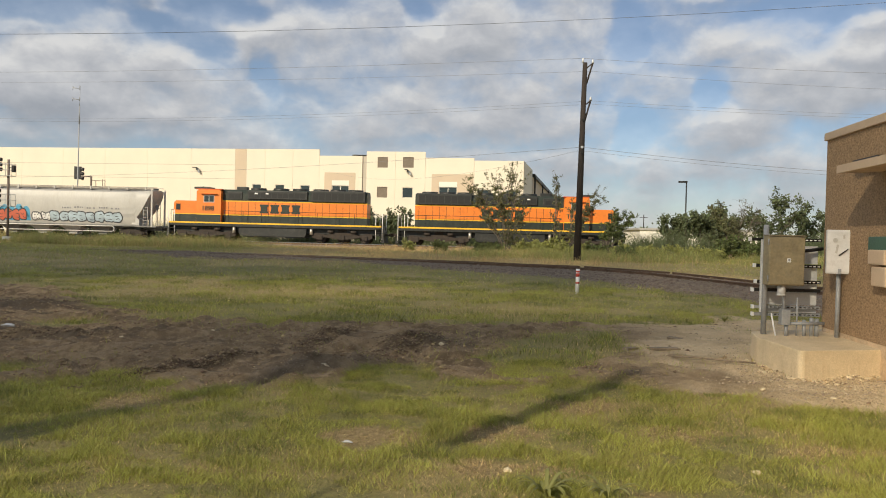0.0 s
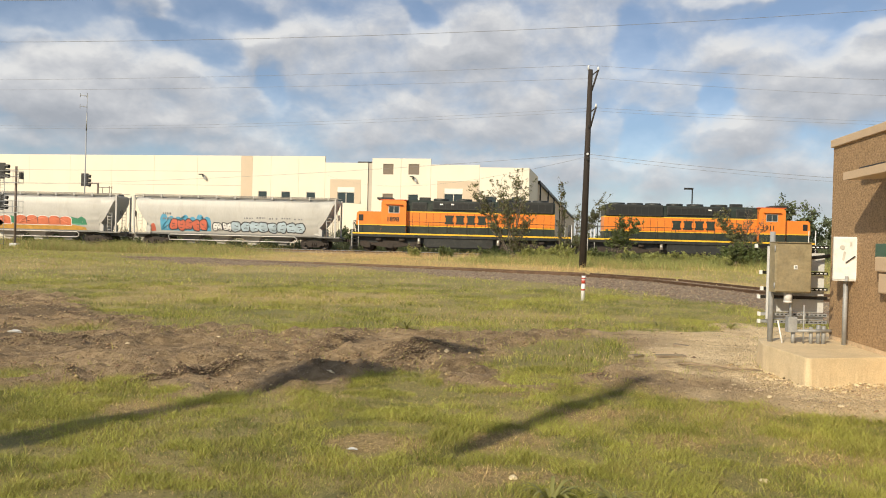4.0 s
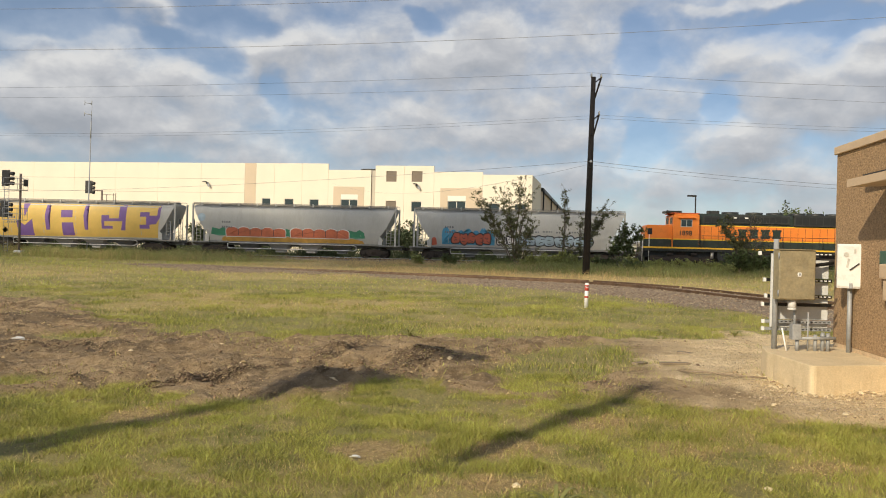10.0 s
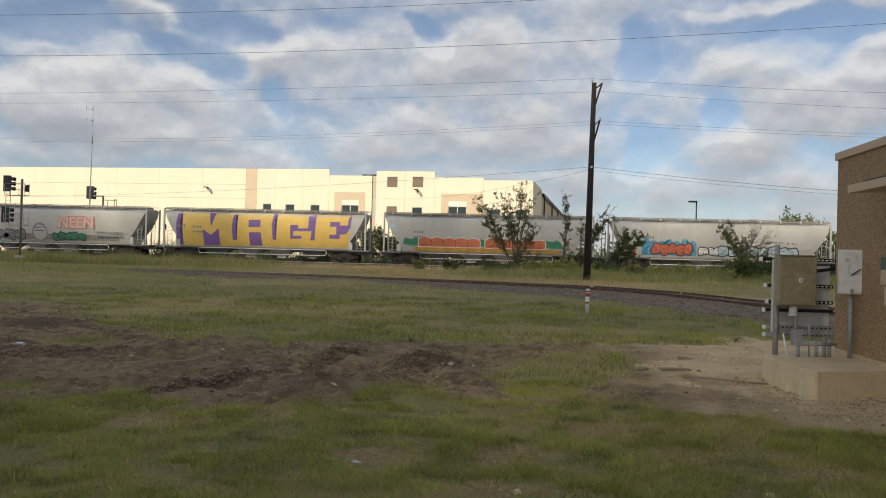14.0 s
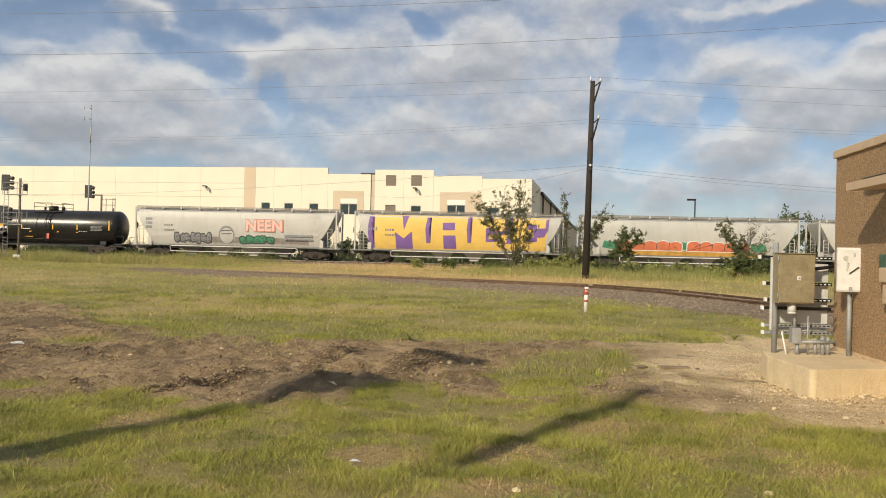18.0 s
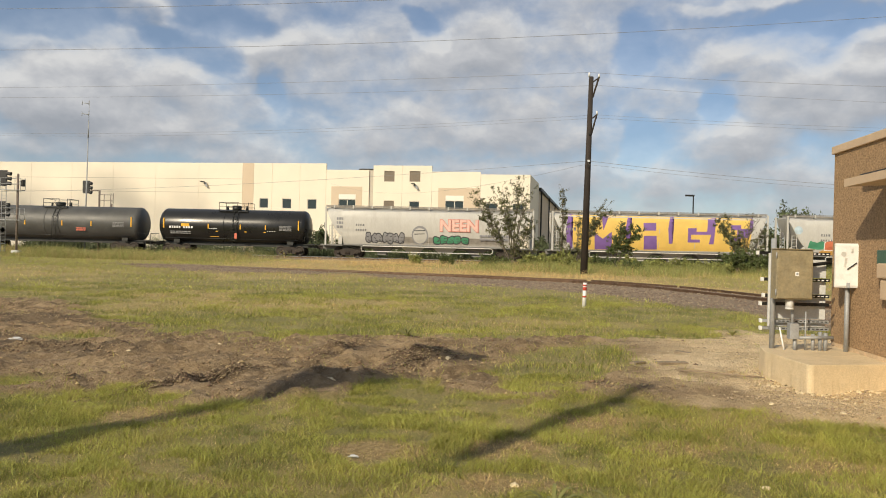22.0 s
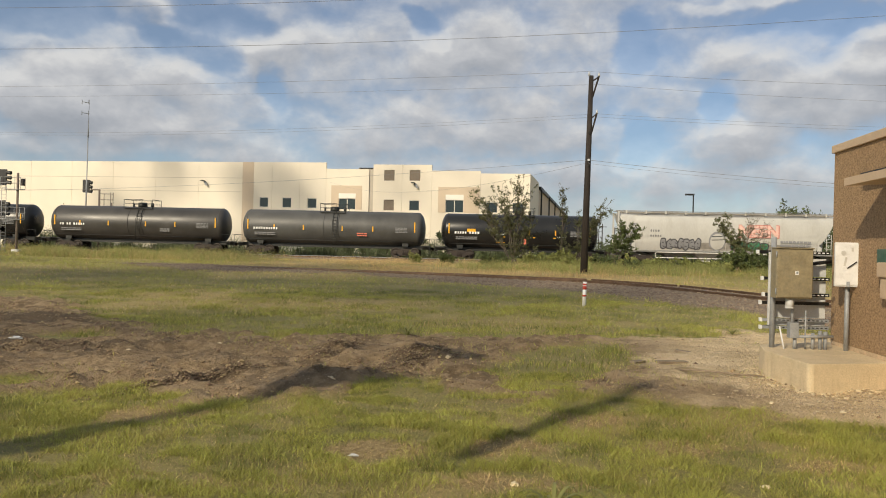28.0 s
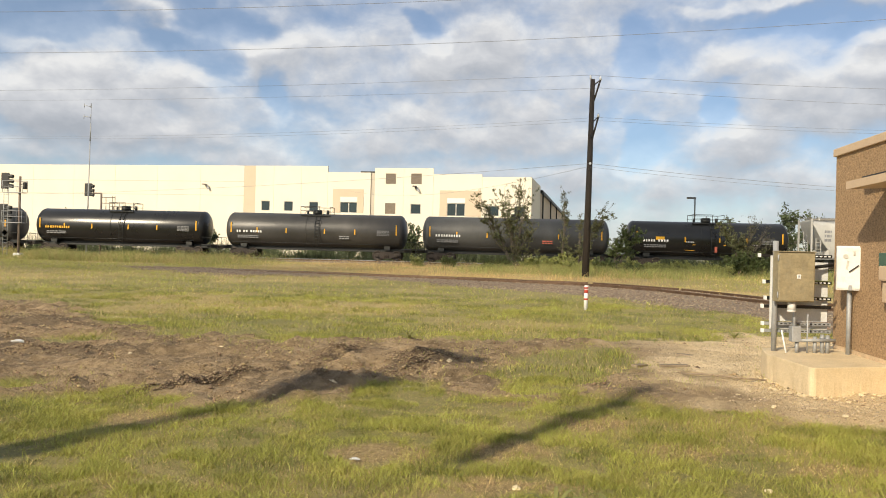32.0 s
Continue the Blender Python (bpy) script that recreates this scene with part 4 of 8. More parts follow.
def concrete_slab():
    """The pad with softened arrises and a ragged, broken lower edge."""
    mid = Vector((4.7, 10.4))
    ring = []
    for k, a in enumerate(PAD):
        a, b = Vector(a), Vector(PAD[(k + 1) % len(PAD)])
        n = max(2, int((b - a).length / 0.035))
        ring += [a.lerp(b, i / n) for i in range(n)]
    smooth_ring = []
    for i, p in enumerate(ring):
        q = (ring[i - 2] + ring[i - 1] + p + ring[(i + 1) % len(ring)] + ring[(i + 2) % len(ring)]) / 5
        smooth_ring.append(q)
    bm = bmesh.new()
    rows_of = []
    for i, p in enumerate(smooth_ring):
        out = (p - mid).normalized()
        chip = 0.012 * noise.noise(Vector((p.x * 14, p.y * 14, 3)))
        low = 0.015 + 0.065 * noise.noise(Vector((p.x * 5.5, p.y * 5.5, 1))) + 0.035 * noise.noise(Vector((p.x * 17, p.y * 17, 2)))
        col = []
        for off, z in ((-0.016, 0.36), (-0.003, 0.355), (0.0, 0.342), (0.004 + chip * 0.3, 0.2), (0.004 + chip, low), (-0.06, low + 0.01)):
            c = p + out * off
            col.append(bm.verts.new((c.x, c.y, z)))
        rows_of.append(col)
    bm.faces.new([c[0] for c in rows_of])
    bm.faces.new([c[5] for c in reversed(rows_of)])
    for a, b in zip(rows_of, rows_of[1:] + rows_of[:1]):
        for k in range(5):
            bm.faces.new((a[k], b[k], b[k + 1], a[k + 1]))
    part("slab", bm, M["pad"], cp)
    bm = bmesh.new()
    lo = [bm.verts.new((p.x - (p - mid).normalized().x * 0.035, p.y - (p - mid).normalized().y * 0.035, -0.15)) for p in smooth_ring]
    hi = [bm.verts.new((v.co.x, v.co.y, 0.16)) for v in lo]
    for i in range(len(lo)):
        k = (i + 1) % len(lo)
        bm.faces.new((lo[i], lo[k], hi[k], hi[i]))
    part("footing", bm, M["crumb"], cp, "dark soil under the broken edge")


concrete_slab()


def broken_lumps(a, b, count, wide, seed):
    """Lumps of broken concrete lying along one foot of the pad."""
    r = random.Random(seed)
    a, b = Vector(a), Vector(b)
    out = Vector(((b - a).normalized().y, -(b - a).normalized().x))
    for i in range(count):
        p = a.lerp(b, r.random()) + out * (r.random() ** 1.8 * wide - 0.03)
        size = r.uniform(0.01, 0.03) * (1.25 - 0.6 * r.random())
        bm = bmesh.new()
        blob(bm, (0, 0, 0), size, (r.uniform(0.9, 1.6), r.uniform(0.8, 1.2), r.uniform(0.5, 0.8)), 1, 0.9, seed * 50 + i)
        z = float(ground_z(np.array([p.x]), np.array([p.y]))[0])
        part("lump", bm, M["rubble"], cp, "", pose(p.x, p.y, z + size * 0.25, r.uniform(-20, 20), r.uniform(-20, 20), r.uniform(0, 360)))


broken_lumps((3.7, 9.1), (5.5, 9.68), 90, 0.22, 2)
broken_lumps((3.62, 10.5), (3.7, 9.12), 60, 0.25, 5)


def white_meter():
    p = thing("white_service_box", pose(4.78, 10.6, 0.36, 0, 0, -20), "white electrical box on a galvanised pipe post", "electrical box")
    bm = bmesh.new()
    tube(bm, (0, 0, 0), (0, 0, 0.9), 0.03, n=14)
    part("post", bm, M["galv"], p, "galvanised pipe post")
    bm = bmesh.new()
    box(bm, (-0.165, -0.1, 0.86), (0.155, 0.05, 1.45), 0.012)
    body = part("box", bm, M["white_box"], p)
    bm = bmesh.new()
    box(bm, (-0.155, -0.112, 0.88), (0.145, -0.1, 1.43), 0.006)
    part("door", bm, M["white_box"], body)
    bm = bmesh.new()
    tube(bm, (-0.06, -0.11, 1.31), (-0.06, -0.125, 1.31), 0.03, n=14)
    part("dial", bm, M["frame_alu"], body, "small grey dial")
    bm = bmesh.new()
    prism(bm, [(-0.01, 1.1), (0.1, 1.19), (0.09, 1.2), (-0.02, 1.11)], -0.13, -0.112)
    part("handle", bm, M["dark_metal"], body, "black latch handle")
    bm = bmesh.new()
    box(bm, (0.03, -0.125, 1.33), (0.055, -0.112, 1.38))
    part("keyhole_cover", bm, M["frame_alu"], body)
    bm = bmesh.new()
    prism(bm, [(-0.06, 1.14), (-0.035, 1.13), (-0.015, 1.25), (-0.04, 1.26)], -0.118, -0.112)
    part("sticker", bm, M["frame_alu"], body, "worn grey sticker")
    bm = bmesh.new()
    box(bm, (-0.02, -0.14, 0.86), (0.02, -0.112, 0.93), 0.005)
    part("padlock", bm, M["galv"], body, "steel padlock")


white_meter()


def rack():
    r = thing("equipment_rack", pose(3.86, 10.72, 0.36, 0, 0, 3), "galvanised strut rack with khaki cabinet and pale boards", "equipment rack")
    for x, z in ((0.0, 1.5),):
        bm = bmesh.new()
        tube(bm, (x, 0.02, -0.02), (x, 0.02, z), 0.036, n=14)
        part("post", bm, M["galv"], r, "galvanised pipe post")
    bm = bmesh.new()
    box(bm, (-0.055, 0.035, 0.3), (-0.02, 0.06, 1.3), 0.003)
    part("channel", bm, M["board"], r, "pale upright channel beside the post")
    for z, a, dark in ((1.28, -0.18, True), (0.92, -0.11, True), (0.70, -0.09, True), (0.585, -0.13, True), (0.35, -0.12, False), (0.25, -0.12, False)):
        bm = bmesh.new()
        box(bm, (a, 0.065, z), (0.79, 0.08, z + 0.042))
        box(bm, (a, 0.065, z), (0.79, 0.105, z + 0.005))
        box(bm, (a, 0.065, z + 0.037), (0.79, 0.105, z + 0.042))
        strut = part("strut", bm, M["dark_metal"] if dark else M["galv"], r, "slotted steel strut")
        if z != 0.585:
            bm = bmesh.new()
            for i in range(12):
                box(bm, (0.1 + i * 0.058, 0.062, z + 0.014), (0.132 + i * 0.058, 0.065, z + 0.028))
            tagged(part("slot_row", bm, M["white_plastic"] if dark else M["dark_metal"], strut), kind="stuff")
        bm = bmesh.new()
        box(bm, (a - 0.03, 0.055, z - 0.006), (a, 0.112, z + 0.048), 0.006)
        part("end_cap", bm, M["white_plastic"], strut, "white plastic end cap")
    for z0, z1 in ((0.97, 1.22), (0.745, 0.915), (0.63, 0.695), (0.4, 0.58), (0.295, 0.345)):
        bm = bmesh.new()
        box(bm, (0.02, 0.13, z0), (0.77, 0.142, z1), 0.003)
        part("backboard", bm, M["board"], r, "pale grey board")
    bm = bmesh.new()
    box(bm, (-0.085, -0.28, 0.69), (0.4, -0.1, 1.35), 0.012)
    cab = part("cabinet", bm, M["cabinet"], r, "weathered khaki steel cabinet")
    bm = bmesh.new()
    box(bm, (-0.073, -0.295, 0.705), (0.388, -0.281, 1.335), 0.006)
    part("door", bm, M["cabinet"], cab)
    bm = bmesh.new()
    box(bm, (0.155, -0.302, 1.0), (0.205, -0.296, 1.055), 0.003)
    part("latch_plate", bm, M["white_plastic"], cab, "small pale latch plate")
    bm = bmesh.new()
    box(bm, (0.167, -0.308, 1.015), (0.193, -0.303, 1.045), 0.002)
    part("latch", bm, M["galv"], cab)
    bm = bmesh.new()
    box(bm, (-0.093, -0.3, 1.35), (0.408, -0.09, 1.362), 0.004)
    part("rain_cap", bm, M["cabinet"], cab)
    for z in (0.78, 1.27):
        bm = bmesh.new()
        tube(bm, (-0.09, -0.285, z - 0.04), (-0.09, -0.285, z + 0.04), 0.009, n=8)
        part("hinge", bm, M["galv"], cab)
    bm = bmesh.new()
    tube(bm, (0.14, -0.18, 0.565), (0.14, -0.18, 0.69), 0.052, n=14)
    tube(bm, (0.14, -0.18, 0.55), (0.14, -0.18, 0.575), 0.056, n=14)
    part("conduit_hub", bm, M["board"], r, "pale plastic conduit hub")
    for x, z0, z1, rad in ((0.21, 0.3, 0.66, 0.021), (0.39, 0.0, 0.52, 0.011)):
        bm = bmesh.new()
        tube(bm, (x, -0.12, z0), (x, -0.12, z1), rad, n=12)
        part("conduit", bm, M["galv"], r, "vertical galvanised conduit")
    for x, z1, rad in ((0.5, 0.22, 0.024), (0.6, 0.25, 0.026), (0.67, 0.24, 0.026)):
        bm = bmesh.new()
        tube(bm, (x, -0.1, -0.01), (x, -0.1, z1), rad, n=12)
        tube(bm, (x, -0.1, z1 - 0.06), (x, -0.1, z1 - 0.03), rad + 0.008, n=12)
        part("stub_conduit", bm, M["galv"], r, "short pale conduit stub")
    bm = bmesh.new()
    tube(bm, (0.28, -0.14, 0.17), (0.75, -0.14, 0.18), 0.021, n=12)
    part("cross_pipe", bm, M["galv"], r, "horizontal pipe")
    bm = bmesh.new()
    box(bm, (0.16, -0.18, 0.15), (0.28, -0.07, 0.36), 0.01)
    part("pull_box", bm, M["galv"], r, "small steel pull box")
    bm = bmesh.new()
    tube(bm, (0.25, -0.12, 0.0), (0.25, -0.12, 0.15), 0.024, n=12)
    part("conduit", bm, M["galv"], r, "vertical galvanised conduit")
    bm = bmesh.new()
    tube(bm, (0.09, -0.16, 0.0), (0.05, -0.1, 0.3), 0.011, n=8)
    part("stake", bm, M["white_plastic"], r, "leaning white plastic stake")
    bm = bmesh.new()
    path_tube(bm, [(0.38, 0.0, 1.16), (0.5, 0.02, 1.15), (0.66, 0.03, 1.17), (0.79, 0.04, 1.19)], 0.024, 8)
    part("hose", bm, M["dark_metal"], r, "black flexible conduit")


rack()

# striped marker stake
mk = thing("marker_post", pose(2.7, 22.15, float(ground_z(np.array([2.7]), np.array([22.15]))[0]) - 0.02), "short white marker post with red bands", "marker post")
bm = bmesh.new()
tube(bm, (0, 0, 0), (0.008, 0, 0.72), 0.055, n=14)
part("post", bm, M["white_plastic"], mk)
for z in (0.3, 0.5, 0.62):
    bm = bmesh.new()
    tube(bm, (z * 0.011, 0, z), (z * 0.011, 0, z + (0.1 if z == 0.5 else 0.05)), 0.0575, n=14)
    part("band", bm, M["red_paint"], mk, "red reflective band")


# ---- power pole and its cables ----
POLE = Vector((5.3, 44.0, 0.35))


def power_pole():
    p = thing("power_pole", pose(*POLE), "dark creosoted wooden power pole with slight lean", "power pole")
    lean = 0.16
    bm = bmesh.new()
    tube(bm, (0, 0, -0.2), (lean, 0, 11.25), 0.21, 0.13, 16)
    part("shaft", bm, M["pole_wood"], p)
    for z, off in ((10.95, 0.42), (8.85, 0.38)):
        bm = bmesh.new()
        x = lean * z / 11.25
        tube(bm, (x + 0.1, 0, z - 0.9), (x + off, -0.1, z + 0.25), 0.05, n=8)
        tube(bm, (x + 0.1, 0, z), (x + off, -0.1, z + 0.25), 0.035, n=8)
        br = part("bracket", bm, M["pole_wood"], p, "raised wooden arm bracket")
        bm = bmesh.new()
        tube(bm, (x + off, -0.1, z + 0.25), (x + off, -0.1, z + 0.45), 0.07, 0.05, 12)
        part("insulator", bm, M["porcelain"], br, "pale insulator")
    bm = bmesh.new()
    tube(bm, (lean - 0.12, 0, 11.25), (lean - 0.12, 0, 11.5), 0.06, 0.05, 12)
    part("insulator", bm, M["porcelain"], p, "pale insulator")
    for z, mm in ((6.45, "porcelain"), (6.15, "dark_metal"), (8.0, "dark_metal")):
        bm = bmesh.new()
        x = lean * z / 11.25
        tube(bm, (x, -0.17, z), (x, -0.26, z), 0.07, n=12)
        part("clevis", bm, M[mm], p, "small metal cable clevis")


power_pole()


def cable(p, q, sag, r, label="black overhead power cable"):
    bm = bmesh.new()
    p, q = Vector(p), Vector(q)
    pts = []
    for i in range(25):
        t = i / 24
        pts.append(p.lerp(q, t) - Vector((0, 0, 4 * sag * t * (1 - t))))
    path_tube(bm, pts, r, 6)
    for f in bm.faces:
        f.smooth = True
    solo("overhead_cable", bm, M["wire"], label, "cable", "overhead cables")


tp = POLE + Vector((0.04, 0, 11.5))
cable((-60, 58.0, 13.3), tp, 0.4, 0.007)
cable(tp, (70, 34.0, 11.9), 1.6, 0.007)
cable((-60, 58.0, 12.6), POLE + Vector((0.58, -0.1, 10.75)), 0.4, 0.006)
cable(POLE + Vector((0.58, -0.1, 10.75)), (70, 34.0, 10.7), 1.6, 0.006)
for dz in (0.0, 0.18):
    cable((-60, 60.0, 10.4 + dz), POLE + Vector((0.5, -0.1, 8.9 + dz)), 0.9, 0.005, "thin dark overhead telephone cable")
    cable(POLE + Vector((0.5, -0.1, 8.9 + dz)), (70, 34.0, 9.0 + dz), 1.2, 0.005, "thin dark overhead telephone cable")
cable((-70, 74.0, 6.2), POLE + Vector((0.1, -0.2, 6.45)), 0.9, 0.008, "sagging black overhead service cable")
cable((-24, 112.0, 11.0), POLE + Vector((0.1, -0.2, 6.3)), 1.6, 0.007, "sagging black overhead service cable")
cable(POLE + Vector((0.1, -0.2, 6.45)), (60, 33.0, 6.3), 1.7, 0.009, "sagging black overhead service cable")
cable(POLE + Vector((0.1, -0.2, 6.25)), (60, 33.0, 6.1), 1.7, 0.006, "sagging black overhead service cable")
cable((-46, 25.0, 8.56), (46, 25.0, 13.1), 2.33, 0.006)
cable((-46, 25.0, 9.95), (46, 25.0, 14.5), 2.33, 0.006)
for x, h in ((-46, 10.2), (46, 14.8)):
    p = thing("power_pole", pose(x, 25.1, -0.1), "dark wooden pole carrying the roadside cables", "power pole")
    bm = bmesh.new()
    tube(bm, (0, 0, 0), (0, 0, h), 0.19, 0.13, 14)
    part("shaft", bm, M["pole_wood"], p)


# ---- signals, masts, lamp posts ----
def signal_mast():
    s = thing("railway_signal", pose(-36.84, 56.5, 0.42) @ Matrix.Diagonal((0.88, 0.88, 0.88, 1)), "grey railway signal mast with black heads and ladder", "railway signal")
    bm = bmesh.new()
    tube(bm, (0.75, 0, 0), (0.75, 0, 7.0), 0.1, n=12)
    part("mast", bm, M["rusty"], s)
    bm = bmesh.new()
    box(bm, (0.45, -0.3, 0), (1.05, 0.3, 0.35), 0.03)
    part("base", bm, M["board"], s, "pale concrete base")
    bm = bmesh.new()
    for x in (-0.55, -0.15):
        tube(bm, (x, -0.2, 0), (x, -0.2, 6.0), 0.025, n=6)
    for i in range(19):
        tube(bm, (-0.55, -0.2, 0.3 + i * 0.3), (-0.15, -0.2, 0.3 + i * 0.3), 0.014, n=6)
    part("ladder", bm, M["galv"], s, "galvanised ladder")
    for z in (3.0, 5.6):
        bm = bmesh.new()
        box(bm, (-0.6, -0.35, z - 0.05), (1.2, 0.35, z))
        deck = part("platform", bm, M["galv"], s, "small railed platform")
        for x, y in ((-0.6, -0.35), (0.7, -0.35), (1.2, -0.35), (-0.6, 0.35), (1.2, 0.35)):
            bm = bmesh.new()
            tube(bm, (x, y, z), (x, y, z + 1.0), 0.02, n=6)
            part("rail_post", bm, M["galv"], deck)
        for zz in (0.5, 1.0):
            for y in (-0.35, 0.35):
                bm = bmesh.new()
                tube(bm, (-0.6, y, z + zz), (1.2, y, z + zz), 0.018, n=6)
                part("guard_rail", bm, M["galv"], deck)
    for x, z in ((-0.35, 6.6), (-0.45, 3.9)):
        bm = bmesh.new()
        box(bm, (x - 0.55, -0.12, z - 0.7), (x + 0.15, 0.0, z + 0.7), 0.04)
        head = part("signal_head", bm, M["signal_black"], s, "black signal head")
        for k in (-0.42, 0.0, 0.42):
            bm = bmesh.new()
            tube(bm, (x + 0.15, -0.06, z + k), (x + 0.5, -0.06, z + k - 0.05), 0.15, 0.17, 12, caps=False)
            part("hood", bm, M["signal_black"], head)
    bm = bmesh.new()
    tube(bm, (0.75, 0, 6.3), (1.2, 0, 6.3), 0.03, n=8)
    box(bm, (1.1, -0.15, 5.9), (1.35, 0.15, 6.5), 0.03)
    part("side_lamp", bm, M["dark_metal"], s)
    bm = bmesh.new()
    v = [bm.verts.new(p) for p in ((-0.35, -0.28, 2.35), (-0.1, -0.28, 2.1), (-0.35, -0.28, 1.85), (-0.6, -0.28, 2.1))]
    bm.faces.new(v)
    bmesh.ops.solidify(bm, geom=bm.faces[:], thickness=0.02)
    part("number_plate", bm, M["white_plastic"], s, "white diamond plate")
    return s


signal_mast()


def far_signal():
    s = thing("far_signal", pose(-41.0, 76.0, 0.42), "dark railway signal head on a bracket mast behind the track", "railway signal")
    bm = bmesh.new()
    tube(bm, (1.0, 0, 0), (1.0, 0, 6.35), 0.1, n=10)
    tube(bm, (0.1, 0, 6.3), (1.0, 0, 6.3), 0.06, n=8)
    part("mast", bm, M["rusty"], s)
    bm = bmesh.new()
    box(bm, (-0.7, -0.2, 6.0), (0.0, 0.05, 7.3), 0.05)
    hd = part("signal_head", bm, M["signal_black"], s, "black signal head")
    for k in (6.15, 6.6, 7.05):
        bm = bmesh.new()
        tube(bm, (0.0, -0.06, k), (0.22, -0.06, k - 0.05), 0.16, 0.18, 12, caps=False)
        part("hood", bm, M["signal_black"], hd)
    bm = bmesh.new()
    for x in (1.0, 1.5, 2.2, 2.45):
        tube(bm, (x, 0, 4.6), (x, 0, 5.95 + 0.1 * (x > 2)), 0.035, n=6)
    for z in (4.65, 5.3, 5.9):
        tube(bm, (1.0, 0, z), (2.45, 0, z), 0.03, n=6)
    tube(bm, (2.3, 0, 0), (2.3, 0, 5.0), 0.06, n=8)
    part("railing", bm, M["rusty"], s, "railed service platform")


far_signal()
rm = thing("radio_mast", pose(-40.9, 75.0, 0.42), "slender grey radio mast with whip antennas", "radio mast")
bm = bmesh.new()
tube(bm, (0, 0, 0), (0.1, 0, 11.5), 0.08, 0.05, 8)
tube(bm, (0.1, 0, 11.5), (0.12, 0, 13.3), 0.06, 0.05, 8)
part("mast", bm, M["galv"], rm)
bm = bmesh.new()
for z in (14.0, 15.1):
    tube(bm, (-0.6, 0, z), (0.14, 0, z - 0.12), 0.035, n=6)
    for x in (-0.6, 0.1):
        tube(bm, (x, 0, z - 0.25), (x, 0, z + 0.2), 0.03, n=6)
tube(bm, (0.12, 0, 13.3), (0.16, 0, 15.3), 0.02, n=6)
part("antenna", bm, M["galv"], rm, "yagi antenna arms")


def lamp_post(x, y, h):
    p = thing("street_lamp", pose(x, y, 0.4), "dark bronze parking-lot lamp with flat head", "street lamp")
    bm = bmesh.new()
    tube(bm, (0, 0, 0), (0, 0, h), 0.11, 0.09, 10)
    part("pole", bm, M["dark_metal"], p)
    bm = bmesh.new()
    box(bm, (-1.15, -0.16, h - 0.25), (0.12, 0.16, h), 0.03)
    part("lamp_head", bm, M["dark_metal"], p)


lamp_post(28.8, 112, 9.9)

# boards and litter lying in the dirt
for (x, y), L, a, nm, lab in (((2.62, 11.15), 0.5, 22, "wood_plank", "short weathered plank lying in the dirt"), ((3.13, 12.6), 0.24, -35, "broken_board", "broken pale board in the dirt"), ((2.15, 11.2), 0.3, 50, "wood_plank", "dark split piece of plank in the dirt")):
    bm = bmesh.new()
    box(bm, (-L / 2, -0.05, 0), (L / 2, 0.05, 0.035), 0.006)
    solo(nm, bm, M["old_board"], lab, "plank", m=pose(x, y, float(ground_z(np.array([x]), np.array([y]))[0]) + 0.005, 3, 2, a))
bm = bmesh.new()
path_tube(bm, [(-0.5, 0.2, 0.0), (-0.2, 0.1, 0.012), (0.1, -0.03, 0.004), (0.5, -0.18, 0.0)], 0.012, 6)
solo("lath", bm, M["old_board"], "thin bent wooden lath lying in the dirt", "lath", m=pose(3.1, 10.42, float(ground_z(np.array([3.1]), np.array([10.42]))[0]) + 0.018))
for x, y, r, lab in ((-6.95, 10.9, 0.075, "flat pale scrap of plastic on the soil"), (-1.0, 5.75, 0.03, "small scrap of pale litter in the grass")):
    bm = bmesh.new()
    blob(bm, (0, 0, 0), r, (1.3, 0.7, 0.3), 2, 0.7, 3)
    solo("litter_scrap", bm, M["board"], lab, "litter", m=pose(x, y, float(ground_z(np.array([x]), np.array([y]))[0]) + 0.03))
for x, y, r in ((0.2, 5.22, 0.03), (-1.78, 8.62, 0.055), (-2.1, 9.25, 0.045), (-0.55, 10.5, 0.04), (1.95, 5.45, 0.035), (-4.1, 11.5, 0.035), (-5.0, 10.4, 0.035), (3.0, 8.3, 0.03), (3.6, 8.0, 0.035)):
    bm = bmesh.new()
    r *= 0.75
    blob(bm, (0, 0, 0), r, (1.2, 1, 0.8), 2, 0.6, x + y)
    solo("stone", bm, M["pale_stone"], "pale rounded stone lying on the ground", "stone", "loose stones", m=pose(x, y, float(ground_z(np.array([x]), np.array([y]))[0]) + r * 0.45))


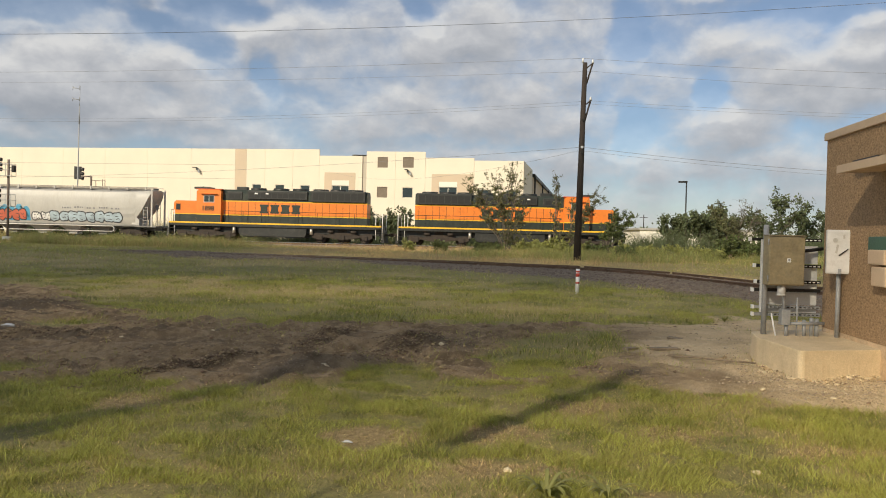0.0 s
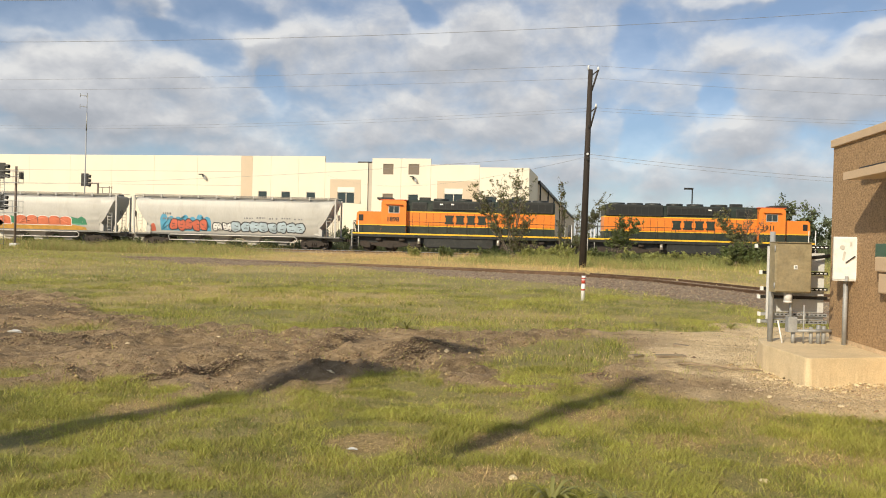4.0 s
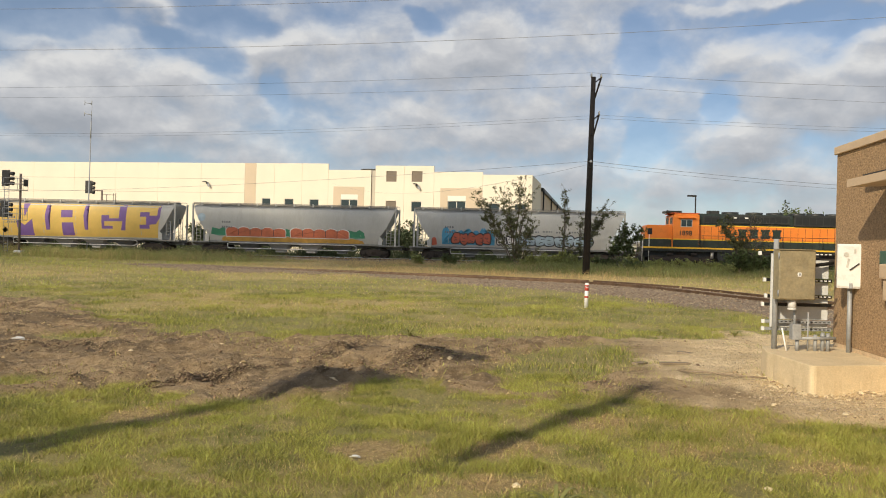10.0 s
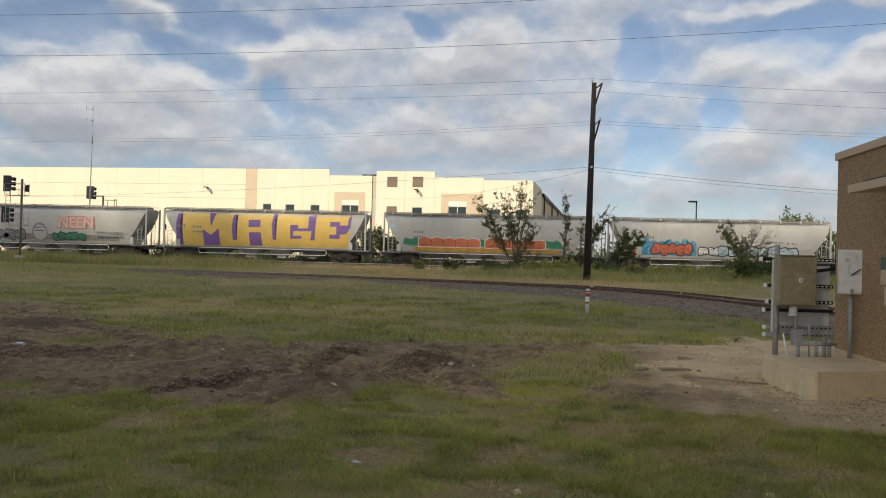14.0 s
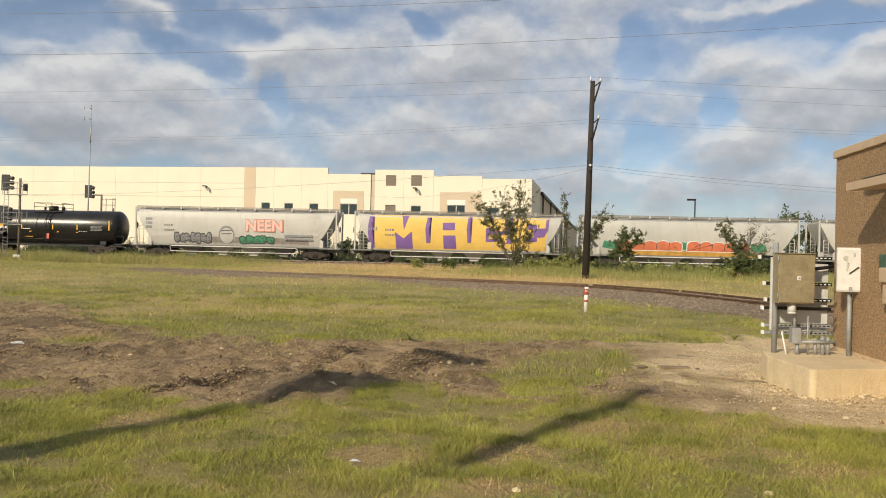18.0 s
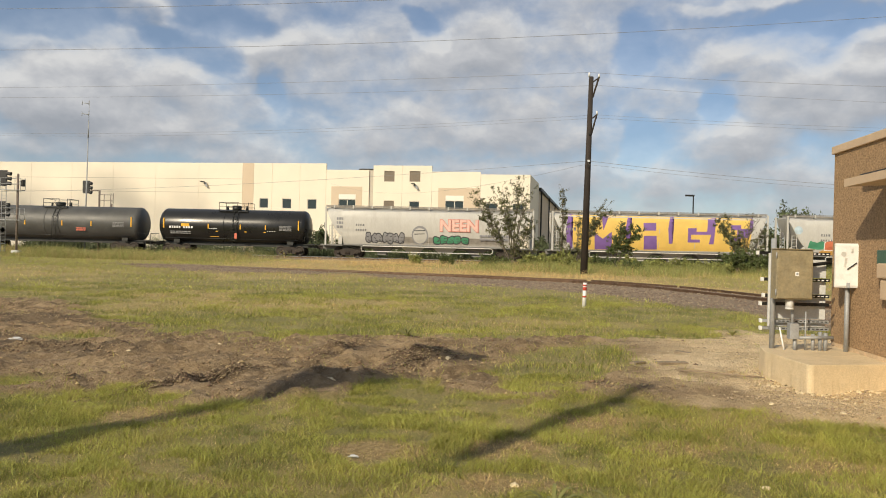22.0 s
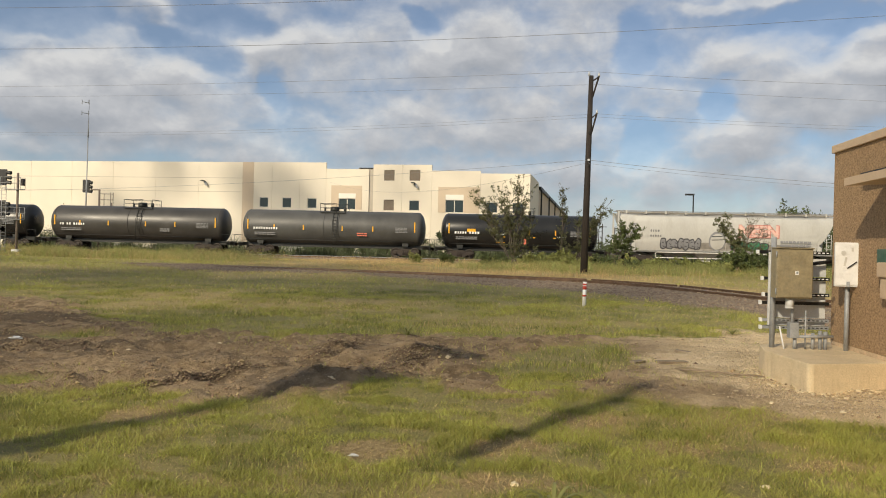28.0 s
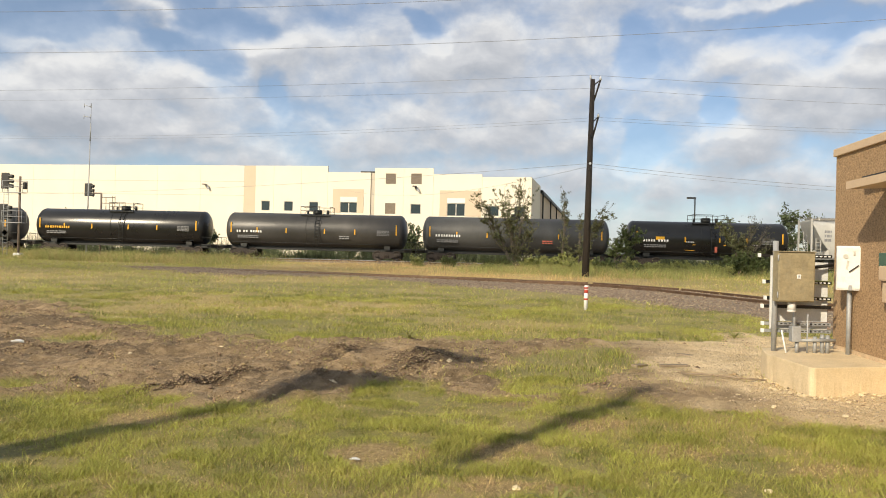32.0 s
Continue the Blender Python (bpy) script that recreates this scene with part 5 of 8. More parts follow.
# ---- the train ----
T = {
    "orange": mat("loco_orange", (0.8, 0.225, 0.03), 0.42, var=0.08, scale=0.9, grain=0.05, gscale=20, bump=0.02, dirt=(0.35, 0.12, 0.03), dirt_amount=0.3),
    "black": mat("loco_black", (0.022, 0.024, 0.022), 0.5, var=0.3, scale=0.9, grain=0.2, gscale=20, bump=0.03, dirt=(0.08, 0.075, 0.065), dirt_amount=0.5),
    "green": mat("loco_dark_green", (0.02, 0.03, 0.022), 0.5, var=0.2, scale=1.2, bump=0.02, dirt=(0.08, 0.075, 0.06), dirt_amount=0.4),
    "yellow": mat("loco_yellow", (0.85, 0.5, 0.03), 0.5, var=0.1, bump=0),
    "red_roof": mat("faded_red_roof", (0.5, 0.09, 0.02), 0.6, var=0.2),
    "grille": mat("radiator_grille", (0.012, 0.013, 0.013), 0.6, var=0.3, scale=4),
    "truck": mat("truck_iron", (0.045, 0.035, 0.028), 0.8, 0.1, var=0.35, scale=4, grain=0.3, bump=0.3, dirt=(0.075, 0.06, 0.045), dirt_amount=0.5),
    "wheel": mat("wheel_steel", (0.06, 0.05, 0.042), 0.6, 0.5, var=0.3, scale=6),
    "hopper": mat("hopper_pale_grey", (0.5, 0.49, 0.455), 0.5, var=0.07, scale=0.7, grain=0.06, gscale=14, bump=0.03, stretch=(1, 1, 0.3), dirt=(0.36, 0.33, 0.28), dirt_amount=0.35),
    # hopper grey with the shade under the car put into its colour, plus dirt
    "hopper_shade": mat("hopper_shadow_grey", (0.2, 0.2, 0.19), 0.7, var=0.2, scale=2, dirt=(0.1, 0.08, 0.06), dirt_amount=0.5),
    "walkway": mat("weathered_running_board", (0.26, 0.24, 0.21), 0.7, var=0.2, scale=3),
    "pipe_white": mat("chalky_white_pipe", (0.66, 0.65, 0.6), 0.6, var=0.12, scale=4),
    "tank": mat("tank_black", (0.055, 0.052, 0.047), 0.42, var=0.25, scale=0.6, grain=0.08, gscale=9, bump=0.03, dirt=(0.05, 0.047, 0.042), dirt_amount=0.5),
    "tank_gloss": mat("tank_glossy_black", (0.016, 0.016, 0.015), 0.3, var=0.2, scale=0.6, grain=0.05, bump=0.02),
    "tank_grey": mat("tank_worn_charcoal", (0.075, 0.075, 0.071), 0.5, var=0.25, scale=0.6, grain=0.1, gscale=9, bump=0.03, dirt=(0.08, 0.075, 0.065), dirt_amount=0.5),
    "text_white": mat("stencil_white", (0.75, 0.75, 0.72), 0.6, bump=0),
    "text_grey": mat("stencil_grey", (0.2, 0.2, 0.2), 0.6, bump=0),
    "tape": mat("yellow_reflector", (0.8, 0.42, 0.02), 0.5, bump=0),
    "g_yellow": mat("spray_yellow", (0.74, 0.5, 0.125), 0.55, var=0.08, scale=1.0, bump=0),
    "g_purple": mat("spray_purple", (0.2, 0.11, 0.33), 0.6, var=0.12, scale=1.5, bump=0),
    "g_salmon": mat("spray_salmon_orange", (0.62, 0.18, 0.09), 0.6, var=0.15, scale=1.5, bump=0),
    "g_red": mat("spray_red_orange", (0.6, 0.15, 0.09), 0.6, var=0.15, scale=1.5, bump=0),
    "g_green": mat("spray_green", (0.06, 0.25, 0.14), 0.6, var=0.2, scale=1.5, bump=0),
    "g_blue": mat("spray_blue", (0.1, 0.36, 0.55), 0.6, var=0.15, scale=1.5, bump=0),
    "g_pale": mat("spray_pale_blue", (0.42, 0.52, 0.58), 0.6, var=0.25, scale=1.5, bump=0),
    "g_white": mat("spray_white", (0.78, 0.77, 0.74), 0.6, bump=0),
    "g_dark": mat("spray_black", (0.06, 0.06, 0.065), 0.6, var=0.2, bump=0),
    "g_mid": mat("spray_faded_grey", (0.24, 0.24, 0.25), 0.6, var=0.2, bump=0),
    "g_rose": mat("spray_pale_rose", (0.72, 0.47, 0.4), 0.6, var=0.1, bump=0),
    "g_pink": mat("spray_salmon", (0.58, 0.22, 0.18), 0.6, var=0.1, bump=0),
    "g_gold": mat("spray_ochre", (0.62, 0.35, 0.08), 0.6, var=0.2, scale=1.5, bump=0),
}
WHEELSETS = []          # every axle that rolls: object, its place on the truck, wheel radius


def wheelset(parent, x, z, r):
    bm = bmesh.new()
    tube(bm, (0, -0.85, 0), (0, 0.85, 0), 0.08, n=10)
    for y, o in ((-0.78, -1), (0.78, 1)):
        prof = [(0.0, 0.02), (0.12, 0.06), (0.16, 0.03), (r * 0.72, 0.02), (r * 0.82, 0.07), (r, 0.07), (r, -0.05), (r + 0.025, -0.06), (r + 0.02, -0.09), (r * 0.82, -0.07), (0.14, -0.05)]
        n = 24
        rings = [[bm.verts.new((q * math.cos(2 * math.pi * i / n), y + o * w, q * math.sin(2 * math.pi * i / n))) for i in range(n)] for q, w in prof[1:]]
        for a, b in zip(rings, rings[1:]):
            for i in range(n):
                bm.faces.new((a[i], a[(i + 1) % n], b[(i + 1) % n], b[i])).smooth = True
        bm.faces.new(rings[0])
    ob = part("wheelset", bm, T["wheel"], parent, "", pose(x, 0, z))
    WHEELSETS.append((ob, (x, 0, z), r))
    return ob


def freight_truck(car, x):
    bm = bmesh.new()
    for y in (-1.02, 1.02):
        prism(bm, [(-1.15, 0.42), (-1.15, 0.6), (-0.72, 0.64), (-0.35, 0.82), (0.35, 0.82), (0.72, 0.64), (1.15, 0.6), (1.15, 0.42), (0.78, 0.42), (0.42, 0.2), (-0.42, 0.2), (-0.78, 0.42)], y - 0.07, y + 0.07)
    box(bm, (-0.2, -0.98, 0.4), (0.2, 0.98, 0.75), 0.02)
    bogie = part("truck", bm, T["truck"], car, "cast iron freight truck", pose(x, 0, 0))
    for ax in (-0.86, 0.86):
        wheelset(bogie, ax, 0.46, 0.46)
        for y in (-1.1, 1.1):
            bm = bmesh.new()
            tube(bm, (ax, y, 0.47), (ax, y * 1.06, 0.47), 0.13, n=12)
            part("bearing_cap", bm, T["truck"], bogie)
    for k in (-0.17, 0.0, 0.17):
        bm = bmesh.new()
        tube(bm, (k, -1.11, 0.3), (k, -1.11, 0.6), 0.06, n=8)
        part("spring", bm, T["truck"], bogie)
    return bogie


def coupler(car, x, d):
    bm = bmesh.new()
    box(bm, (min(x, x + d * 0.75), -0.09, 0.78), (max(x, x + d * 0.75), 0.09, 0.98), 0.02)
    box(bm, (min(x + d * 0.62, x + d * 0.86), -0.17, 0.72), (max(x + d * 0.62, x + d * 0.86), 0.17, 1.04), 0.04)
    tube(bm, (x + d * 0.2, -0.25, 0.85), (x + d * 0.7, -0.22, 0.55), 0.03, n=6)
    part("coupler", bm, T["truck"], car, "knuckle coupler with air hose")


def bars(car, name, x, y, z, w, h, rows_n, material, label="lines of small stencilled text"):
    """Stencilled lines too small to read, as plain bars."""
    bm = bmesh.new()
    step = h / rows_n
    r = random.Random(int(x * 37 + z * 11))
    for i in range(rows_n):
        p = x
        while p < x + w - 0.04:
            q = min(x + w, p + (r.uniform(0.1, 0.17) if rows_n == 1 else r.uniform(0.12, 0.35)))
            box(bm, (p, y - 0.004, z - (i + 0.62) * step), (q, y, z - i * step))
            p = q + (0.09 if rows_n == 1 and r.random() < 0.9 else 0.05 if rows_n > 1 else 0.25)
    tagged(part(name, bm, material, car, label), kind="stuff")


def lettering(car, text, x, y, z, size, material, label, bold=0.0, wide=1.0):
    cu = bpy.data.curves.new("lettering", "FONT")
    cu.body, cu.size, cu.extrude, cu.offset = text, size, 0.004, bold
    cu.materials.append(material)
    ob = new("lettering", cu)
    ob.parent = car
    ob.matrix_basis = pose(x, y, z, 90) @ Matrix.Diagonal((wide, 1, 1, 1))
    tagged(ob, label)
    return ob


HOPPER_W = ([1.2, 1.6, 2.1, 2.7, 3.3, 3.9, 4.25, 4.4, 4.5], [1.2, 1.38, 1.5, 1.58, 1.6, 1.55, 1.42, 1.15, 0.6])


def hopper_y(z):
    return float(np.interp(z, *HOPPER_W))


def side_paint(car, name, polys, material, off, label=""):
    """Paint on the near side of a hopper: flat outlines (x, z) wrapped on its curve."""
    bm = bmesh.new()
    for poly in polys:
        bm.faces.new([bm.verts.new((x, 0, z)) for x, z in poly])
    bmesh.ops.triangulate(bm, faces=bm.faces)
    for z in np.arange(1.3, 4.5, 0.2):
        bmesh.ops.bisect_plane(bm, geom=bm.verts[:] + bm.edges[:] + bm.faces[:], plane_co=(0, 0, z), plane_no=(0, 0, 1))
    for v in bm.verts:
        v.co.y = -hopper_y(v.co.z) - off
    ob = part(name, bm, material, car, label)
    for f in ob.data.polygons:
        f.use_smooth = True
    return ob


def wobbly(x0, x1, z0, z1, r, n=4, amp=0.1):
    """A hand-sprayed closed outline inside a rectangle."""
    pts = []
    for (a, b) in (((x0, z0), (x1, z0)), ((x1, z0), (x1, z1)), ((x1, z1), (x0, z1)), ((x0, z1), (x0, z0))):
        for i in range(n):
            t = i / n
            pts.append((a[0] + (b[0] - a[0]) * t + r.uniform(-amp, amp), a[1] + (b[1] - a[1]) * t + r.uniform(-amp, amp)))
    return pts


def puffy(x0, x1, z0, z1, bumps, r):
    """A bubble outline with rounded bumps along its top."""
    pts = [(x0, z0), (x1, z0)]
    for i in range(bumps - 1, -1, -1):
        w = (x1 - x0) / bumps
        c, rad = x0 + (i + 0.5) * w, w * 0.52
        hh = (z1 - z0) * r.uniform(0.82, 1.0)
        for a in range(0, 181, 22):
            pts.append((c + rad * math.cos(radians(a)), z0 + hh * 0.62 + hh * 0.38 * math.sin(radians(a))))
    return pts


def bubble(cx, cz, w, h, grow, lobes):
    """A swollen letter-like outline: a soft square with random bulges and notches."""
    a2, a3, a5, p2, p3, p5, tilt = lobes
    pts = []
    for i in range(30):
        t = 2 * math.pi * i / 30
        c, q = math.cos(t), math.sin(t)
        k = (abs(c) ** 3.2 + abs(q) ** 3.2) ** (-1 / 3.2)
        k *= 1 + a2 * math.sin(2 * t + p2) + a3 * math.sin(3 * t + p3) + a5 * math.sin(5 * t + p5)
        x, z = c * k * w / 2, q * k * h / 2
        n = math.hypot(x, z) or 1.0
        pts.append((cx + x * (1 + grow / n) + z * tilt, cz + z * (1 + grow / n)))
    return pts


def ribbon(pts, wide):
    """A stroke of spray along a bent line."""
    left, right = [], []
    for i, p in enumerate(pts):
        a, b = pts[max(0, i - 1)], pts[min(len(pts) - 1, i + 1)]
        d = math.hypot(b[0] - a[0], b[1] - a[1]) or 1.0
        nx, nz = -(b[1] - a[1]) / d * wide / 2, (b[0] - a[0]) / d * wide / 2
        left.append((p[0] + nx, p[1] + nz))
        right.append((p[0] - nx, p[1] - nz))
    return left + right[::-1]


def tag_letters(car, x0, x1, z0, z1, count, fill, line, seed):
    """A row of overlapping swollen sprayed shapes: outline, fill, inner strokes and a shine."""
    r = random.Random(seed)
    w = (x1 - x0) / count
    for i in range(count):
        c = (x0 + (i + 0.5) * w + r.uniform(-0.05, 0.05), (z0 + z1) / 2 + r.uniform(-0.06, 0.06))
        h = (z1 - z0) * r.uniform(0.86, 1.08)
        lobes = (r.uniform(0.02, 0.1), r.uniform(0.03, 0.1), r.uniform(0.01, 0.07), r.uniform(0, 6.28), r.uniform(0, 6.28), r.uniform(0, 6.28), r.uniform(-0.15, 0.2))
        up = 0.0012 * (i % 2)
        side_paint(car, "painted_shape", [bubble(c[0], c[1], w * 1.02, h, 0.06, lobes)], line, 0.006 + up)
        side_paint(car, "painted_fill", [bubble(c[0], c[1], w, h * 0.97, -0.03, lobes)], fill, 0.010 + up)
        strokes = []
        for k in range(2):
            sx, sz = c[0] + r.uniform(-0.28, 0.1) * w, c[1] + (0.12 - 0.34 * k) * h
            bend = r.uniform(-0.2, 0.2) * h
            strokes.append(ribbon([(sx, sz), (sx + 0.13 * w, sz + bend * 0.6), (sx + 0.28 * w, sz + bend), (sx + 0.36 * w, sz + bend * 0.3)], 0.055))
        tagged(side_paint(car, "painted_stroke", [strokes[0]], line, 0.015), kind="stuff")
        tagged(side_paint(car, "painted_stroke", [strokes[1]], line, 0.016), kind="stuff")


def hopper_car(label):
    car = thing("hopper_car", pose(0, TRACK_Y, RAIL_Z), label, "freight car", "freight cars of the train")
    L, S = 9.3, 7.75
    bm = bmesh.new()
    n = 12
    xs2 = [-L, -L + 0.25, -L + 0.55, -L + 0.9, -L + 1.25, -S - 0.02, -S, -5, -2.5, 0, 2.5, 5, S, S + 0.02, L - 1.25, L - 0.9, L - 0.55, L - 0.25, L]
    rings = []
    for x in xs2:
        a = abs(x)
        zb = 1.2 if a <= S else 1.85 + 2.5 * ((a - S) / (L - S)) ** 1.5
        zs = [zb + (4.5 - zb) * (i / (n - 1)) for i in range(n)]
        rings.append([bm.verts.new((x, -hopper_y(z), z)) for z in zs] + [bm.verts.new((x, hopper_y(z), z)) for z in reversed(zs)])
    k = 2 * n
    for a, b in zip(rings, rings[1:]):
        for i in range(k):
            f = bm.faces.new((a[i], b[i], b[(i + 1) % k], a[(i + 1) % k]))
            f.smooth = i not in (n - 1, k - 1)
    bm.faces.new(rings[0]), bm.faces.new(rings[-1][::-1])
    body = part("body", bm, T["hopper"], car)
    body.data.set_sharp_from_angle(angle=radians(35))
    for x in (-6.2, -3.1, 0.0, 3.1, 6.2):
        bm = bmesh.new()
        zz = np.linspace(1.25, 4.35, 9)
        for z0, z1 in zip(zz, zz[1:]):
            v = [bm.verts.new((x + dx, -hopper_y(z) - 0.006, z)) for dx, z in ((-0.02, z0), (0.02, z0), (0.02, z1), (-0.02, z1))]
            bm.faces.new(v)
        part("weld_seam", bm, T["hopper"], body)
    for d in (-1, 1):
        for y in (-1.42, 1.42):
            bm = bmesh.new()
            box(bm, (d * 9.32 - 0.07, y - 0.06, 1.1), (d * 9.32 + 0.07, y + 0.06, 4.58))
            part("end_post", bm, T["hopper"], car, "pale end post")
        for y in (-1.45, 1.3):
            bm = bmesh.new()
            for xx in (8.55, 8.95):
                tube(bm, (d * xx, y, 1.15), (d * xx, y, 2.9 if y < 0 else 4.4), 0.03, n=6)
            for i in range(6):
                tube(bm, (d * 8.55, y, 1.35 + i * 0.3), (d * 8.95, y, 1.35 + i * 0.3), 0.022, n=6)
            part("ladder", bm, T["hopper"], car, "pale grey ladder")
        bm = bmesh.new()
        v = [(d * 7.8, 1.2), (d * 8.15, 1.2), (d * 8.15, 1.75), (d * 7.8, 2.05)]
        prism(bm, v, -1.44, -1.36)
        part("gusset", bm, T["hopper"], car)
        bm = bmesh.new()
        prism(bm, v, 1.36, 1.44)
        part("gusset", bm, T["hopper"], car)
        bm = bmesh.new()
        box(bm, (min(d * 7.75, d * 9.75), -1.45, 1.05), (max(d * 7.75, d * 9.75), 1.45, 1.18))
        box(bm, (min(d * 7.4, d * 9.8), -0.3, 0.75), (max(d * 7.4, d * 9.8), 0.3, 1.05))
        part("end_platform", bm, T["hopper_shade"], car, "end platform in shade-toned grey")
        bm = bmesh.new()
        tube(bm, (d * 9.5, -0.6, 1.2), (d * 9.5, -0.6, 3.1), 0.03, n=6)
        tube(bm, (d * 9.5, -0.75, 2.9), (d * 9.56, -0.75, 2.9), 0.28, n=16)
        part("brake_wheel", bm, T["hopper_shade"], car)
        coupler(car, d * 9.4, d)
        bm = bmesh.new()
        tube(bm, (d * 7.9, -1.5, 2.2), (d * 7.9, -1.5, 2.9), 0.018, n=6)
        part("side_reflector", bm, T["tape"], car, "amber reflector strip")
        freight_truck(car, d * 7.35)
    bm = bmesh.new()
    box(bm, (-9.1, -0.5, 4.48), (9.1, 0.5, 4.66))
    part("hatch_trough", bm, T["hopper_shade"], car, "long roof hatch")
    for y in (-0.95, 0.6):
        bm = bmesh.new()
        box(bm, (-9.45, y, 4.68), (9.45, y + 0.35, 4.72))
        part("running_board", bm, T["walkway"], car, "weathered roof running board")
    bm = bmesh.new()
    box(bm, (-9.4, -1.16, 4.5), (9.4, -1.1, 4.62))
    part("roof_rail", bm, T["walkway"], car)
    for i in range(11):
        x = -8.6 + i * 1.72
        bm = bmesh.new()
        box(bm, (x - 0.06, -1.19, 4.42), (x + 0.06, 1.0, 4.5))
        box(bm, (x - 0.06, -1.2, 4.42), (x + 0.06, -1.13, 4.74))
        part("roof_bracket", bm, T["hopper"], car)
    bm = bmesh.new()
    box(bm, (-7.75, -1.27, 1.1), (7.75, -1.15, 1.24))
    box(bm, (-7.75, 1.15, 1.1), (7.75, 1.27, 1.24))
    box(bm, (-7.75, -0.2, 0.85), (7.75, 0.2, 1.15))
    part("side_sill", bm, T["hopper_shade"], car, "side sill in shade-toned grey")
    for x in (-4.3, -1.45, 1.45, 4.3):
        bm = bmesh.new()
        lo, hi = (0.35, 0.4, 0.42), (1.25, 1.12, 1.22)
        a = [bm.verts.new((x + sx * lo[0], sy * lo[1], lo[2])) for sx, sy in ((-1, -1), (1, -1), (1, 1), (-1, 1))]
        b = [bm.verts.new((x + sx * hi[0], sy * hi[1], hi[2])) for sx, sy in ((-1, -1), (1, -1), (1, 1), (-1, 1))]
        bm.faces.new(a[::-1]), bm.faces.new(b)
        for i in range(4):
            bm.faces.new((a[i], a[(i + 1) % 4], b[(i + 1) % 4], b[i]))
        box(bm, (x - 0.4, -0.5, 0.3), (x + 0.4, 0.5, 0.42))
        # outer outlets are coloured as if shaded, inner ones keep the pale grey
        part("outlet", bm, T["hopper_shade"] if x in (-4.3, 4.3) else T["hopper"], car, "sloped discharge outlet")
    bm = bmesh.new()
    path_tube(bm, [(-6.0, -1.38, 0.62), (-6.05, -1.38, 0.98), (-5.9, -1.38, 1.08), (5.6, -1.38, 1.08), (5.8, -1.38, 0.95), (5.8, -1.38, 0.72), (5.6, -1.38, 0.6), (-6.0, -1.38, 0.6)], 0.035, 8)
    part("pipe_rail", bm, T["pipe_white"], car, "white pipe rail under the side")
    bars(car, "reporting_mark", -6.55, -1.605, 3.05, 0.85, 0.3, 1, T["text_grey"])
    bars(car, "car_number", -6.55, -1.59, 2.6, 1.0, 0.28, 1, T["text_grey"])
    return car


def tank_car(label, length, skin, mark, seed):
    car = thing("tank_car", pose(0, TRACK_Y, RAIL_Z), label, "freight car", "freight cars of the train")
    r, zc = 1.55, 2.6
    half = length / 2
    bm = bmesh.new()
    n = 40
    prof = [(-half + 0.62 * (1 - math.cos(a)), r * math.sin(a)) for a in np.linspace(0.12, math.pi / 2, 7)]
    prof = prof + [(-half * 0.35, r), (half * 0.35, r)] + [(-x, q) for x, q in reversed(prof)]
    rings = [[bm.verts.new((x, q * math.cos(2 * math.pi * i / n), zc + q * math.sin(2 * math.pi * i / n))) for i in range(n)] for x, q in prof]
    for a, b in zip(rings, rings[1:]):
        for i in range(n):
            bm.faces.new((a[i], a[(i + 1) % n], b[(i + 1) % n], b[i])).smooth = True
    bm.faces.new(rings[0][::-1]), bm.faces.new(rings[-1])
    barrel = part("tank", bm, skin, car)

    def ring(x, w, t, material, name, label=""):
        bm = bmesh.new()
        rr = [[bm.verts.new((x + dx, q * math.cos(2 * math.pi * i / n), zc + q * math.sin(2 * math.pi * i / n))) for i in range(n)] for dx, q in ((0, r - 0.01), (0, r + t), (w, r + t), (w, r - 0.01))]
        for a, b in zip(rr, rr[1:]):
            for i in range(n):
                bm.faces.new((a[i], a[(i + 1) % n], b[(i + 1) % n], b[i])).smooth = True
        part(name, bm, material, barrel, label)

    ring(-0.75, 0.06, 0.02, skin, "weld_band")
    ring(0.6, 0.06, 0.02, skin, "weld_band")
    ring(-half + 0.62, 0.05, 0.01, skin, "weld_band")
    ring(half - 0.67, 0.05, 0.01, skin, "weld_band")
    bm = bmesh.new()
    tube(bm, (0, 0, zc + r - 0.05), (0, 0, zc + r + 0.3), 0.42, 0.42, 18)
    tube(bm, (0, 0, zc + r + 0.3), (0, 0, zc + r + 0.38), 0.5, 0.3, 18)
    part("manway", bm, T["black"], car, "round manway hatch")
    bm = bmesh.new()
    tube(bm, (0.95, 0, zc + r), (0.95, 0, zc + r + 0.35), 0.14, 0.12, 10)
    part("valve", bm, T["black"], car)
    bm = bmesh.new()
    tube(bm, (-0.95, 0.2, zc + r - 0.05), (-0.95, 0.2, zc + r + 0.28), 0.1, 0.1, 10)
    part("valve", bm, T["black"], car)
    pw = 1.35 if seed % 2 else 1.15
    bm = bmesh.new()
    for y in (-0.95, 0.6):
        box(bm, (-pw, y, zc + r - 0.2), (pw, y + 0.35, zc + r - 0.15))
    for x in (-pw, 0.35, pw):
        for y in (-0.95, 0.95):
            tube(bm, (x, y, zc + r - 0.2), (x, y, zc + r + 0.62), 0.025, n=6)
    for y in (-0.95, 0.95):
        tube(bm, (-pw, y, zc + r + 0.62), (pw * 0.35 if y < 0 else pw, y, zc + r + 0.62), 0.025, n=6)
        tube(bm, (-pw, y, zc + r + 0.25), (pw, y, zc + r + 0.25), 0.02, n=6)
    for x in (-pw, pw):
        tube(bm, (x, -0.95, zc + r + 0.62), (x, 0.95, zc + r + 0.62), 0.025, n=6)
    part("platform_railing", bm, T["black"], car, "black railed top platform")
    bm = bmesh.new()
    for x in (0.12, 0.5):
        path_tube(bm, [(x, -r * 0.62, zc + r * 0.88), (x, -r - 0.1, zc + 0.4), (x, -r - 0.1, 0.9)], 0.028, 6)
